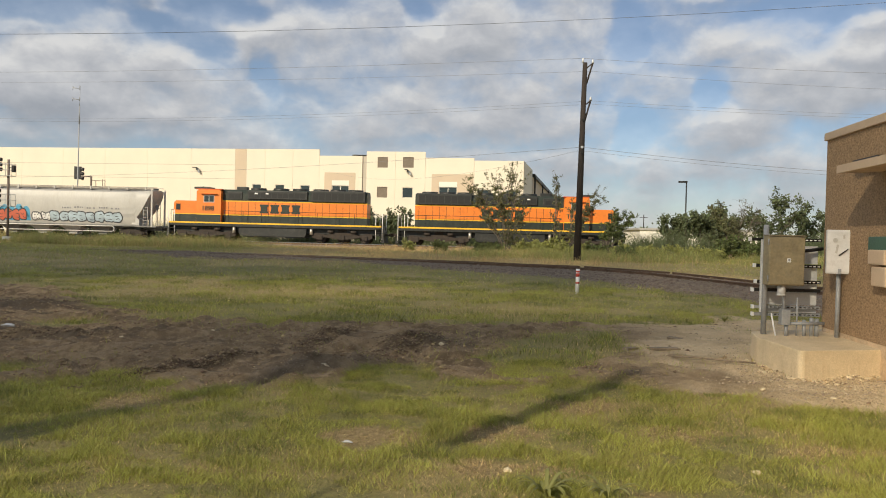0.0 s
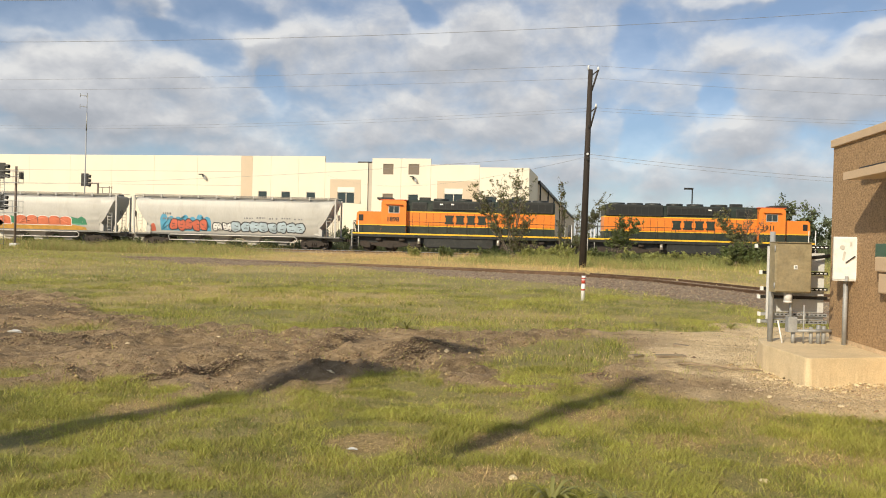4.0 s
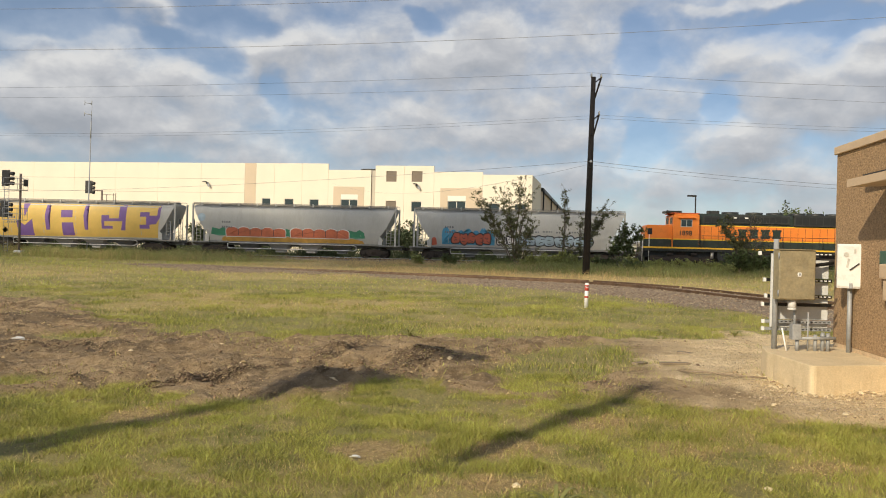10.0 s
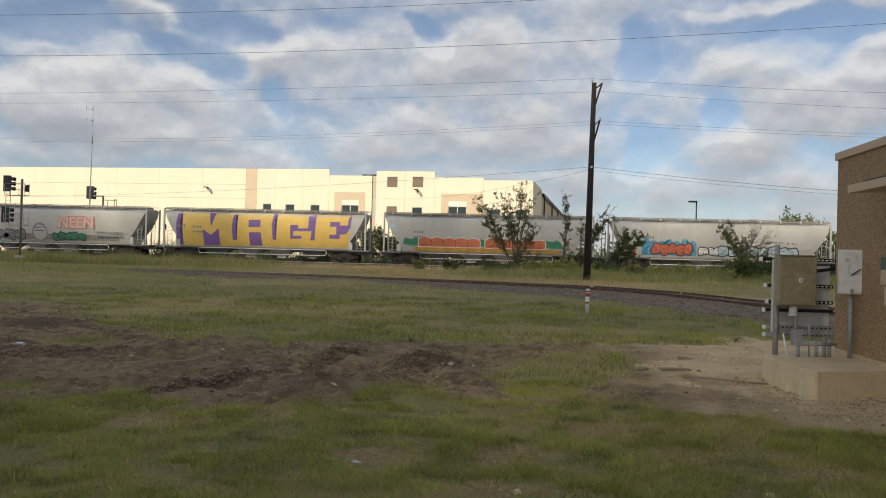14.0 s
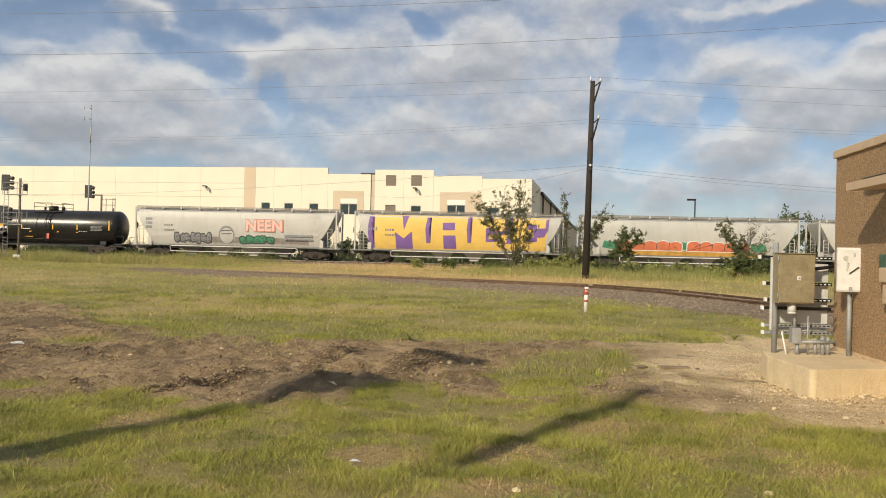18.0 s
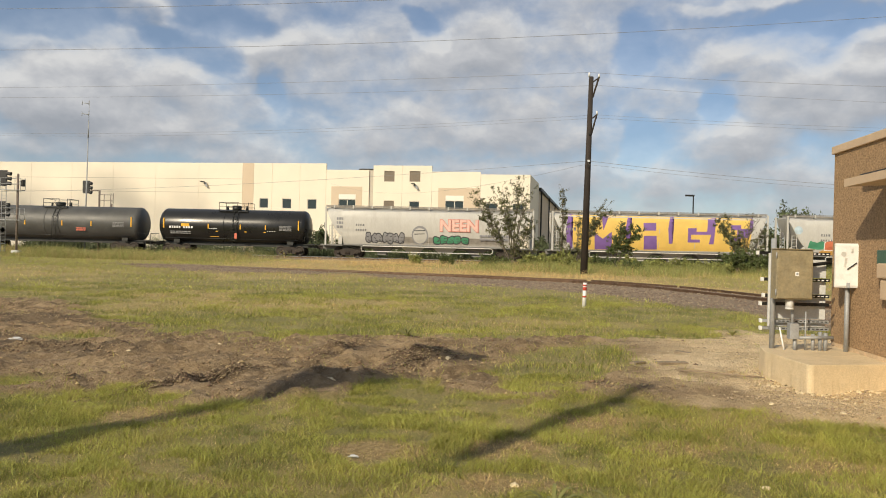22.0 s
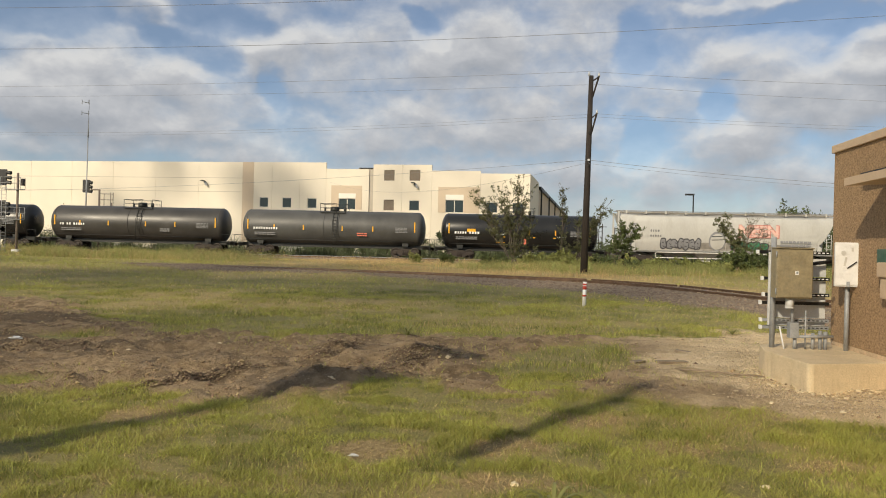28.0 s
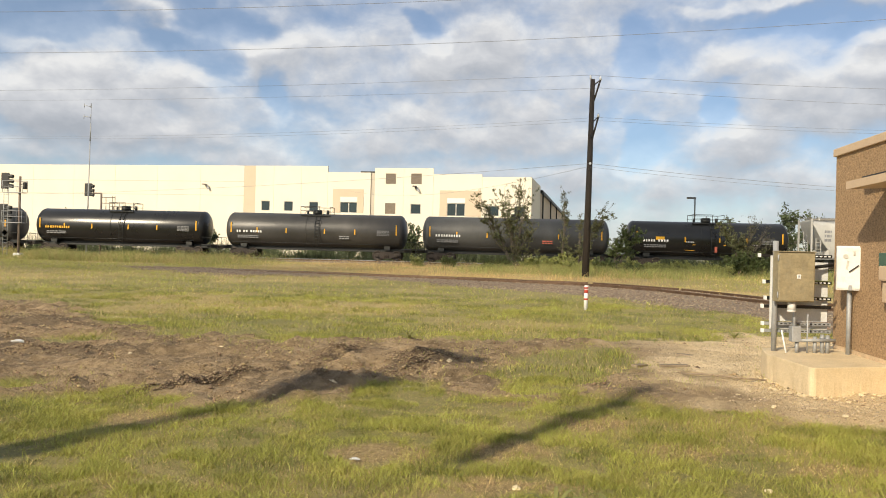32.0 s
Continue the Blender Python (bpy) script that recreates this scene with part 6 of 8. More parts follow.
    for i in range(10):
        z = 1.0 + i * 0.28
        y = -r - 0.1 if z < zc + 0.4 else -r - 0.1 + (z - zc - 0.4) * 0.6
        tube(bm, (0.12, y, z), (0.5, y, z), 0.02, n=6)
    part("ladder", bm, T["black"], car, "black side ladder")
    bm = bmesh.new()
    box(bm, (-half - 0.5, -0.32, 0.78), (half + 0.5, 0.32, 1.12), 0.02)
    part("centre_sill", bm, T["black"], car)
    for d in (-1, 1):
        bx = d * (half - 1.75)
        bm = bmesh.new()
        prism(bm, [(bx - 0.25, 0.95), (bx + 0.25, 0.95), (bx + 0.35, 1.75), (bx - 0.35, 1.75)], -0.85, 0.85)
        part("saddle", bm, T["black"], car)
        freight_truck(car, bx)
        bm = bmesh.new()
        box(bm, (min(d * (half - 0.35), d * (half + 0.55)), -1.45, 1.02), (max(d * (half - 0.35), d * (half + 0.55)), 1.45, 1.1))
        part("end_platform", bm, T["black"], car)
        for y in (-1.4, 1.4):
            bm = bmesh.new()
            path_tube(bm, [(d * (half - 0.3), y, 1.08), (d * (half - 0.3), y, 1.75), (d * (half + 0.5), y, 1.75), (d * (half + 0.5), y, 1.08)], 0.024, 6)
            part("grab_rail", bm, T["black"], car, "end grab rail")
            bm = bmesh.new()
            path_tube(bm, [(d * (half + 0.5), y, 1.1), (d * (half + 0.5), y, 0.4), (d * (half + 0.1), y, 0.4)], 0.024, 6)
            part("stirrup_step", bm, T["black"], car, "stirrup step")
        coupler(car, d * (half + 0.3), d)
    for y in (-1.47, 1.47):
        bm = bmesh.new()
        tube(bm, (-half + 0.9, y, 1.42), (half - 0.9, y, 1.42), 0.022, n=6)
        part("hand_rail", bm, T["black"], car, "long side handrail")

    def on_side(z):
        return -math.sqrt(max(0.01, r * r - (z - zc) ** 2)) - 0.012

    for x in (-half + 0.78, -half * 0.62, -half * 0.3, half * 0.12, half * 0.45, half - 0.85):
        bm = bmesh.new()
        tall = 0.9 if abs(x) > half - 1 else 0.45
        box(bm, (x - 0.05, on_side(zc) - 0.004, zc - 0.3), (x + 0.05, on_side(zc + 0.35), zc - 0.3 + tall))
        part("reflector", bm, T["tape"], car, "amber reflector strip")
    tm = T["text_white"] if mark != "yellow" else T["tape"]
    bars(car, "reporting_mark", -half + 1.3, on_side(zc) - 0.004, zc - 0.1, 2.3, 0.32, 1, tm, "stencilled car mark")
    bars(car, "small_text", -half + 1.4, on_side(zc - 0.6) - 0.05, zc - 0.55, 1.9, 0.3, 2, T["text_grey"])
    bars(car, "data_panel", half - 2.6, on_side(zc) - 0.004, zc + 0.1, 1.1, 0.5, 4, T["text_grey"])
    if seed % 3 == 0:
        for x, z, w, h in ((-4.65, 0.15, 0.75, 0.28), (-2.05, -0.75, 0.8, 0.26), (-1.45, -0.05, 0.22, 0.5), (1.2, -0.05, 0.22, 0.5), (3.0, -0.05, 0.22, 0.5)):
            bm = bmesh.new()
            box(bm, (x, on_side(zc + z - h) - 0.012, zc + z - h), (x + w, on_side(zc + z - h) - 0.004, zc + z))
            part("placard", bm, T["tape"], car, "amber stencilled placard")
        for x, z, w, h, k in ((-2.05, 0.1, 0.7, 0.45, 4), (1.5, 0.05, 0.8, 0.95, 6), (3.3, -0.35, 0.8, 0.14, 1), (3.75, -0.6, 0.42, 0.36, 2)):
            bars(car, "small_text", x, on_side(zc + z - h) - 0.006, zc + z, w, h, k, T["text_white"])
        bm = bmesh.new()
        box(bm, (0.38, -r - 0.16, zc - 1.15), (0.6, -r - 0.13, zc - 0.65), 0.01)
        part("warning_tag", bm, T["g_red"], car, "red warning tag on the ladder")
    elif seed % 3 == 1:
        bars(car, "placard", half * 0.28, on_side(zc - 0.5) - 0.03, zc - 0.45, 0.9, 0.35, 2, T["g_red"] if seed == 4 else T["text_grey"], "small warning stencils")
    return car


def locomotive(label, d, number):
    """A six-axle road locomotive; d: the way its nose points along x."""
    car = thing("locomotive", pose(0, TRACK_Y, RAIL_Z), label, "locomotive", "locomotives of the train")

    def bx(bm, x0, x1, y, z0, z1, bevel=0.0):
        box(bm, (min(-d * x0, -d * x1), -y, z0), (max(-d * x0, -d * x1), y, z1), bevel)

    def px(x):
        return -d * x
    # x below runs from the nose (-10) to the rear (+10)
    bm = bmesh.new()
    bx(bm, -9.75, 9.75, 1.5, 1.3, 1.68, 0.02)
    part("frame", bm, T["black"], car, "black underframe")
    bm = bmesh.new()
    bx(bm, -9.6, 9.6, 0.95, 0.8, 1.3)
    part("centre_sill", bm, T["black"], car)
    for y in (-1.515, 1.505):
        bm = bmesh.new()
        box(bm, (-9.75, y, 1.55), (9.75, y + 0.01, 1.68))
        part("sill_stripe", bm, T["yellow"], car, "yellow sill stripe")
    # long hood: black foot, orange band, black top
    bm = bmesh.new()
    bx(bm, -4.95, 8.35, 1.02, 1.68, 2.33)
    part("hood_foot", bm, T["green"], car, "dark lower hood")
    bm = bmesh.new()
    bx(bm, -4.95, 8.35, 1.03, 2.33, 2.42)
    bx(bm, -4.95, 8.35, 1.03, 3.6, 3.68)
    part("hood_stripe", bm, T["yellow"], car, "thin yellow stripes")
    bm = bmesh.new()
    bx(bm, -4.95, 8.35, 1.025, 2.42, 3.6)
    part("hood_side", bm, T["orange"], car, "orange hood side")
    bm = bmesh.new()
    prism(bm, [(-1.025, 3.68), (1.025, 3.68), (1.025, 4.35), (0.75, 4.7), (-0.75, 4.7), (-1.025, 4.35)], px(-4.95), px(8.35))
    top = part("hood_top", bm, T["green"], car, "dark green hood top", pose(0, 0, 0, 0, 0, -90))
        # door seams on the hood
    for i in range(21):
        bm = bmesh.new()
        x = px(-4.4 + i * 0.62)
        box(bm, (x - 0.012, -1.031, 1.75), (x + 0.012, 1.031, 3.55))
        part("door_seam", bm, T["grille"], car)
    for x0, x1, nm, z0, z1, w in ((-2.6, 2.9, "dynamic_brake", 3.85, 4.62, 1.16), (3.25, 8.2, "radiator", 3.72, 4.72, 1.2), (-4.5, -3.1, "air_intake", 3.8, 4.5, 1.07)):
        bm = bmesh.new()
        bx(bm, x0, x1, w, z0, z1, 0.05)
        blister = part(nm, bm, T["black"], car, "black louvred housing")
        k = int((x1 - x0) / 0.55)
        for i in range(k):
            bm = bmesh.new()
            a = x0 + 0.15 + i * (x1 - x0 - 0.3) / k
            bx(bm, a, a + (x1 - x0 - 0.3) / k - 0.06, w + 0.006, z0 + 0.14, z1 - 0.2)
            part("grille", bm, T["grille"], blister)
    for x in (-1.9, 0.2, 2.0, 3.9, 5.5, 7.1):
        bm = bmesh.new()
        tube(bm, (px(x), 0, 4.6), (px(x), 0, 4.9), 0.72, 0.72, 24)
        part("roof_fan", bm, T["black"], car, "round roof fan")
    for x in (-1.95, -0.95):
        bm = bmesh.new()
        bx(bm, x, x + 0.28, 1.18, 4.3, 4.42, 0.01)
        part("hood_light", bm, M["white_plastic"], car, "small white hood marker")
    bm = bmesh.new()
    bx(bm, -3.9, -2.9, 0.3, 4.65, 5.0, 0.05)
    part("exhaust_stack", bm, T["black"], car)
    # cab and low nose
    bm = bmesh.new()
    pts = [(-7.2, 1.68), (-4.95, 1.68), (-4.95, 4.5), (-5.15, 4.62), (-7.0, 4.62), (-7.2, 4.45)]
    prism(bm, [(px(x), z) for x, z in pts], -1.5, 1.5)
    cab = part("cab", bm, T["orange"], car, "orange driver's cab")
    bm = bmesh.new()
    bx(bm, -7.3, -4.9, 1.4, 4.62, 4.7, 0.03)
    part("cab_roof", bm, T["red_roof"], cab, "faded red cab roof")
    bm = bmesh.new()
    bx(bm, -7.7, -6.3, 0.8, 4.7, 4.9, 0.04)
    part("roof_cooler", bm, T["black"], cab, "dark boxy roof cooler")
    for y in (-1.51, 1.5):
        bm = bmesh.new()
        bx2 = (min(px(-6.55), px(-5.55)), max(px(-6.55), px(-5.55)))
        box(bm, (bx2[0], y, 3.45), (bx2[1], y + 0.012, 4.12))
        fr = part("side_window", bm, M["frame_alu"], cab, "sliding cab side window")
        for a, b in ((bx2[0] + 0.06, sum(bx2) / 2 - 0.03), (sum(bx2) / 2 + 0.03, bx2[1] - 0.06)):
            bm = bmesh.new()
            box(bm, (a, y - 0.006, 3.51), (b, y + 0.018, 4.06))
            part("pane", bm, M["glass"], fr)
        bm = bmesh.new()
        box(bm, (min(px(-7.19), px(-4.96)), y, 1.68), (max(px(-7.19), px(-4.96)), y + 0.01, 2.33))
        part("cab_foot", bm, T["green"], cab)
        bm = bmesh.new()
        box(bm, (min(px(-7.19), px(-4.96)), y - 0.004, 2.33), (max(px(-7.19), px(-4.96)), y + 0.014, 2.42))
        part("cab_stripe", bm, T["yellow"], cab)
        bm = bmesh.new()
        box(bm, (min(px(-6.8), px(-5.3)), y - 0.25 if y < 0 else y, 4.22), (max(px(-6.8), px(-5.3)), y + 0.01 if y < 0 else y + 0.26, 4.26))
        part("sunshade", bm, T["orange"], cab)
    bm = bmesh.new()
    for y0, y1 in ((-1.2, -0.35), (0.35, 1.2)):
        box(bm, (min(px(-7.22), px(-7.19)), y0, 3.75), (max(px(-7.22), px(-7.19)), y1, 4.3))
    part("windscreen", bm, M["glass"], cab)
    bm = bmesh.new()
    pts = [(-9.55, 2.42), (-7.2, 2.42), (-7.2, 3.6), (-9.3, 3.6), (-9.5, 3.45)]
    prism(bm, [(px(x), z) for x, z in pts], -0.95, 0.95)
    part("nose", bm, T["orange"], car, "orange low nose")
    bm = bmesh.new()
    bx(bm, -9.55, -7.2, 0.945, 1.68, 2.36)
    part("nose_foot", bm, T["green"], car)
    bm = bmesh.new()
    bx(bm, -9.56, -7.2, 0.955, 2.36, 2.43)
    part("nose_stripe", bm, T["yellow"], car)
    bm = bmesh.new()
    box(bm, (min(px(-9.3), px(-8.9)), -0.97, 2.75), (max(px(-9.3), px(-8.9)), -0.95, 3.3), 0.005)
    part("nose_panel", bm, T["grille"], car, "dark nose side panel")
    # running gear
    bm = bmesh.new()
    prism(bm, [(-3.3, 1.3), (-3.3, 0.62), (-3.0, 0.4), (2.6, 0.4), (2.9, 0.62), (2.9, 1.3)] if d < 0 else [(-2.9, 1.3), (-2.9, 0.62), (-2.6, 0.4), (3.0, 0.4), (3.3, 0.62), (3.3, 1.3)], -1.38, 1.38)
    bmesh.ops.bevel(bm, geom=[e for e in bm.edges if abs(e.verts[0].co.z - e.verts[1].co.z) < 0.01 and e.verts[0].co.z < 0.7], offset=0.12, segments=3, affect="EDGES")
    part("fuel_tank", bm, T["black"], car, "black fuel tank")
    for x in (-3.75, 3.35):
        bm = bmesh.new()
        tube(bm, (px(x), -1.3, 0.75), (px(x), -1.3, 1.28), 0.14, n=12)
        part("filter", bm, M["frame_alu"], car, "pale air filter canister")
    bm = bmesh.new()
    for y in (-1.2, 1.2):
        tube(bm, (-3.0, y, 1.42), (3.0, y, 1.42), 0.13, n=10)
    part("air_reservoir", bm, T["black"], car, "black air reservoirs")
    for s in (-6.35, 6.15):
        bm = bmesh.new()
        for y in (-1.12, 1.12):
            prism(bm, [(-2.75, 0.5), (-2.75, 0.85), (-2.3, 0.95), (-1.5, 0.75), (-0.6, 0.98), (0.6, 0.98), (1.5, 0.75), (2.3, 0.95), (2.75, 0.85), (2.75, 0.5), (2.3, 0.38), (1.6, 0.55), (0.5, 0.38), (-0.5, 0.38), (-1.6, 0.55), (-2.3, 0.38)], y - 0.09, y + 0.09)
        box(bm, (-0.4, -1.0, 0.7), (0.4, 1.0, 1.3))
        bogie = part("truck", bm, T["truck"], car, "black three-axle truck", pose(px(s), 0, 0))
        for ax in (-2.05, 0.0, 2.05):
            wheelset(bogie, ax, 0.51, 0.51)
            bm = bmesh.new()
            box(bm, (ax - 0.24, -1.3, 0.32), (ax + 0.24, -1.2, 0.72), 0.03)
            part("journal_box", bm, T["truck"], bogie)
        for ax in (-1.05, 1.05):
            bm = bmesh.new()
            tube(bm, (ax - 0.25, -1.28, 1.05), (ax + 0.25, -1.28, 1.05), 0.13, n=12)
            part("brake_cylinder", bm, T["truck"], bogie)
    # steps, rails, plough
    for e, nm in ((-1, "front"), (1, "rear")):
        for y in (-1.42, 1.42):
            for i in range(4):
                bm = bmesh.new()
                z = 0.42 + i * 0.32
                a = e * 9.25 if e > 0 else -9.8
                bx(bm, a, a + 0.55, 0.01, z, z + 0.04)
                for v in bm.verts:
                    v.co.y = y + (0.12 if v.co.y > 0 else -0.14)
                part("step", bm, T["black"], car, "black stair tread")
            bm = bmesh.new()
            for x in (e * 9.22 + (0 if e > 0 else -0.02), e * 9.82):
                tube(bm, (px(x), y, 0.4), (px(x), y, 2.75), 0.03, n=6)
            part("stair_rail", bm, M["white_plastic"], car, "white stair handrails")
        bm = bmesh.new()
        for y in (-0.9, -0.3, 0.3, 0.9):
            tube(bm, (px(e * 9.78), y, 1.68), (px(e * 9.78), y, 2.75), 0.022, n=6)
        tube(bm, (px(e * 9.78), -0.9, 2.75), (px(e * 9.78), 0.9, 2.75), 0.022, n=6)
        part("end_rail", bm, T["black"], car)
        bm = bmesh.new()
        pts = [(e * 9.75, 0.15), (e * 10.05, 0.15), (e * 9.85, 1.3), (e * 9.7, 1.3)]
        prism(bm, [(px(x), z) for x, z in pts], -1.4, 1.4)
        part("plough", bm, T["black"], car, "black end plough")
        coupler(car, px(e * 9.75), 1 if px(e) > 0 else -1)
    for y in (-1.45, 1.45):
        bm = bmesh.new()
        tube(bm, (px(-4.7), y, 2.72), (px(9.2), y, 2.72), 0.022, n=6)
        part("handrail", bm, T["black"], car, "long walkway handrail")
        for i in range(9):
            bm = bmesh.new()
            x = px(-4.6 + i * 1.7)
            tube(bm, (x, y, 1.68), (x, y, 2.72), 0.022, n=6)
            part("stanchion", bm, T["black"], car)
    # marks: plain blocks for the railway's sign, the running number on the cab
    x0 = 0.3 if d > 0 else -1.5
    if d > 0:
        x0 = -2.4
    for i in range(4):
        bm = bmesh.new()
        a = x0 + i * 0.98
        prism(bm, [(a, 2.58), (a + 0.8, 2.58), (a + 0.8, 2.72), (a + 0.72, 2.8), (a + 0.72, 3.16), (a + 0.8, 3.24), (a + 0.8, 3.38), (a, 3.38), (a, 3.24), (a + 0.08, 3.16), (a + 0.08, 2.8), (a, 2.72)], -1.045, -1.032)
        part("sign_block", bm, T["green"], car, "dark block of the painted sign")
    lettering(cab, number, px(-6.72) if d < 0 else px(-5.28) - 0.1, -1.53, 2.72, 0.58, T["green"], "dark painted running number", 0.012)
    for x in (-7.0,):
        bm = bmesh.new()
        tube(bm, (px(x), 0.4, 4.75), (px(x - 0.35), 0.4, 4.95), 0.05, 0.09, 8)
        tube(bm, (px(x), 0.55, 4.75), (px(x - 0.3), 0.55, 4.9), 0.05, 0.09, 8)
        part("horn", bm, T["black"], cab)
    return car


H1 = hopper_car("pale grey covered hopper car with blue, red and white graffiti")
H2 = hopper_car("pale grey covered hopper car with orange bubble graffiti")
H3 = hopper_car("covered hopper car painted yellow with large purple letters")
H4 = hopper_car("pale grey covered hopper car with pink lettering and dark graffiti")
L1 = locomotive("orange and black road locomotive with low nose, trailing", -1, "1898")
L2 = locomotive("orange and black road locomotive leading the train", 1, "1911")
T1 = tank_car("short glossy black tank car with bright stencils", 14.12, T["tank_gloss"], "white", 3)
T2 = tank_car("long charcoal black tank car with top platform", 16.85, T["tank_grey"], "white", 4)
T3 = tank_car("long black tank car with amber reflector strips", 16.75, T["tank"], "white", 1)
T4 = tank_car("black tank car with glossy freshly painted side", 16.4, T["tank_gloss"], "yellow", 2)
T5 = tank_car("dull black tank car at the tail", 16.4, T["tank_grey"], "white", 5)


def hopper_graffiti():
    def at(px, py, cx, top, slope, s=19.2):
        return ((px - cx) / s, 4.72 - (py - (top + slope * (px - cx))) / s)

    r = random.Random(4)
    # first car: blue haze, red angular letters, pale letters
    haze = puffy(-6.8, -2.1, 1.42, 2.95, 7, random.Random(8))
    side_paint(H1, "painted_haze", [haze], T["g_blue"], 0.004, "blue sprayed cloud")
    tag_letters(H1, -5.9, -2.4, 1.5, 2.45, 5, T["g_red"], T["g_dark"], 11)
    tag_letters(H1, -1.9, -0.2, 1.45, 2.2, 4, T["g_white"], T["g_dark"], 12)
    tag_letters(H1, -0.2, 6.6, 1.4, 2.35, 8, T["g_pale"], T["g_dark"], 13)
    for i in range(5):
        bars(H1, "scribble", 1.0 + i * 1.15, -1.6, 2.75 + 0.05 * (i % 2), 0.8, 0.22, 1, T["g_mid"], "small scribbled tags")
    side_paint(H1, "painted_patch", [[(7.4, 1.3), (7.75, 1.3), (7.75, 2.0), (7.4, 2.0)]], T["hopper"], 0.006)
    side_paint(H2, "painted_haze", [[(-8.45 + 0.36 * math.cos(a), 3.35 + 0.36 * math.sin(a)) for a in np.linspace(0, 2 * math.pi, 16, endpoint=False)]], T["g_pale"], 0.004, "faint blue sprayed dab")
    side_paint(H1, "red_patch", [wobbly(-7.7, -7.3, 1.35, 2.0, r, 3, 0.05)], T["g_red"], 0.006)
    # second car: orange bubbles between green ends, ochre foot
    side_paint(H2, "painted_foot", [[(-6.6, 1.24), (6.5, 1.24), (6.4, 1.5), (5.4, 1.68), (-6.2, 1.72), (-6.6, 1.5)]], T["g_gold"], 0.004, "ochre sprayed foot band")
    for a, b in ((-7.6, -6.0), (-0.8, 0.6), (4.9, 6.6)):
        side_paint(H2, "painted_leaf", [[(a, 1.85), ((a + b) / 2, 1.7), (b, 1.75), (b - 0.1, 2.25), ((a + b) / 2 + 0.35, 2.5), ((a + b) / 2, 2.3), (a + 0.15, 2.45)]], T["g_green"], 0.006, "green sprayed shape")
    for a, b, k in ((-6.15, -0.7, 5), (-0.2, 5.1, 5)):
        side_paint(H2, "painted_outline", [puffy(a - 0.07, b + 0.07, 1.62, 2.66, k, random.Random(3))], T["g_white"], 0.008)
        side_paint(H2, "painted_bubble", [puffy(a, b, 1.68, 2.58, k, random.Random(3))], T["g_salmon"], 0.012, "orange bubble shape")
        w = (b - a) / k
        for i in range(1, k):
            x = a + i * w
            side_paint(H2, "painted_stroke", [[(x - 0.03, 1.75), (x + 0.02, 1.75), (x + 0.06, 2.35), (x, 2.35)]], T["g_dark"], 0.016)
    # third car: yellow field with purple letter shapes
    def c3(x, y):
        return at(x, y, 387.5, 366.0, 0.022)
    field = [c3(*p) for p in ((240, 371), (541, 378), (540, 398), (538, 415), (536, 434), (246, 430), (243, 415))]
    side_paint(H3, "painted_field", [field], T["g_yellow"], 0.004, "yellow painted field")
    shapes = [[(235, 370), (243, 370), (238, 400), (243, 428), (234, 428), (231, 395)],
              [(291, 373), (303, 373), (294, 398)],
              [(279, 401), (293.5, 412), (293.5, 430), (281, 430)], [(293.5, 412), (308, 400), (310, 430), (293.5, 430)],
              [(335, 373), (342, 373), (337, 395), (340, 420), (333, 420), (331, 395)],
              [(361, 385), (382, 385), (382, 398), (361, 398)],
              [(362, 407), (383, 407), (385, 430), (363, 430)],
              [(405, 375), (412, 375), (407, 395), (410, 420), (404, 420), (402, 395)],
              [(435, 394), (449, 394), (449, 405), (435, 405)], [(449, 400), (466.3, 400), (466, 405), (449, 405)], [(468, 376), (481, 377), (479, 405), (466, 405)],
              [(473, 405), (479, 405), (478, 421), (470, 421)], [(435, 405), (440, 405), (440, 418), (435, 418)], [(440, 413), (455, 413), (455, 418), (440, 418)],
              [(505, 389), (522, 389), (522, 397), (505, 397)], [(516, 397), (522, 397), (522, 411), (516, 411)], [(522, 395), (536, 395), (541, 398), (534, 410), (522, 411)],
              [(538, 377), (543, 377), (541, 398), (536, 395)], [(504, 411), (522, 411), (522, 418), (504, 418)]]
    for s in shapes:
        side_paint(H3, "painted_letter", [[c3(*p) for p in s]], T["g_purple"], 0.01, "purple letter shape")
    bars(H3, "scribble", -9.0 + 0.9, -1.6, 3.2, 0.9, 0.5, 1, T["g_mid"], "scribbled tag")
    bars(H3, "small_text", -7.4, -1.42, 2.0, 0.8, 0.25, 1, T["g_dark"])
    # fourth car
    lettering(H4, "NEEN", 1.0, -1.63, 2.6, 1.4, T["g_pink"], "salmon sprayed letters", 0.09, 0.98)
    lettering(H4, "NEEN", 1.01, -1.637, 2.62, 1.36, T["g_rose"], "pale pink letter fill", 0.045, 0.99)
    tag_letters(H4, -5.6, -2.2, 1.4, 2.25, 7, T["g_mid"], T["g_dark"], 21)
    tag_letters(H4, 0.4, 3.6, 1.4, 2.1, 5, T["g_green"], T["g_dark"], 22)
    ring_pts = [(-0.75 + 0.75 * math.cos(a), 2.15 + 0.85 * math.sin(a)) for a in np.linspace(0, 2 * math.pi, 20, endpoint=False)]
    side_paint(H4, "painted_shape", [ring_pts], T["g_mid"], 0.006, "dark rounded sprayed shape")
    side_paint(H4, "painted_fill", [[(-0.75 + 0.62 * math.cos(a), 2.1 + 0.7 * math.sin(a)) for a in np.linspace(0, 2 * math.pi, 20, endpoint=False)]], T["hopper"], 0.01)
    for z in (2.2, 2.5):
        side_paint(H4, "painted_stroke", [[(-1.25, z), (-0.3, z + 0.05), (-0.3, z + 0.12), (-1.25, z + 0.08)]], T["g_dark"], 0.014)
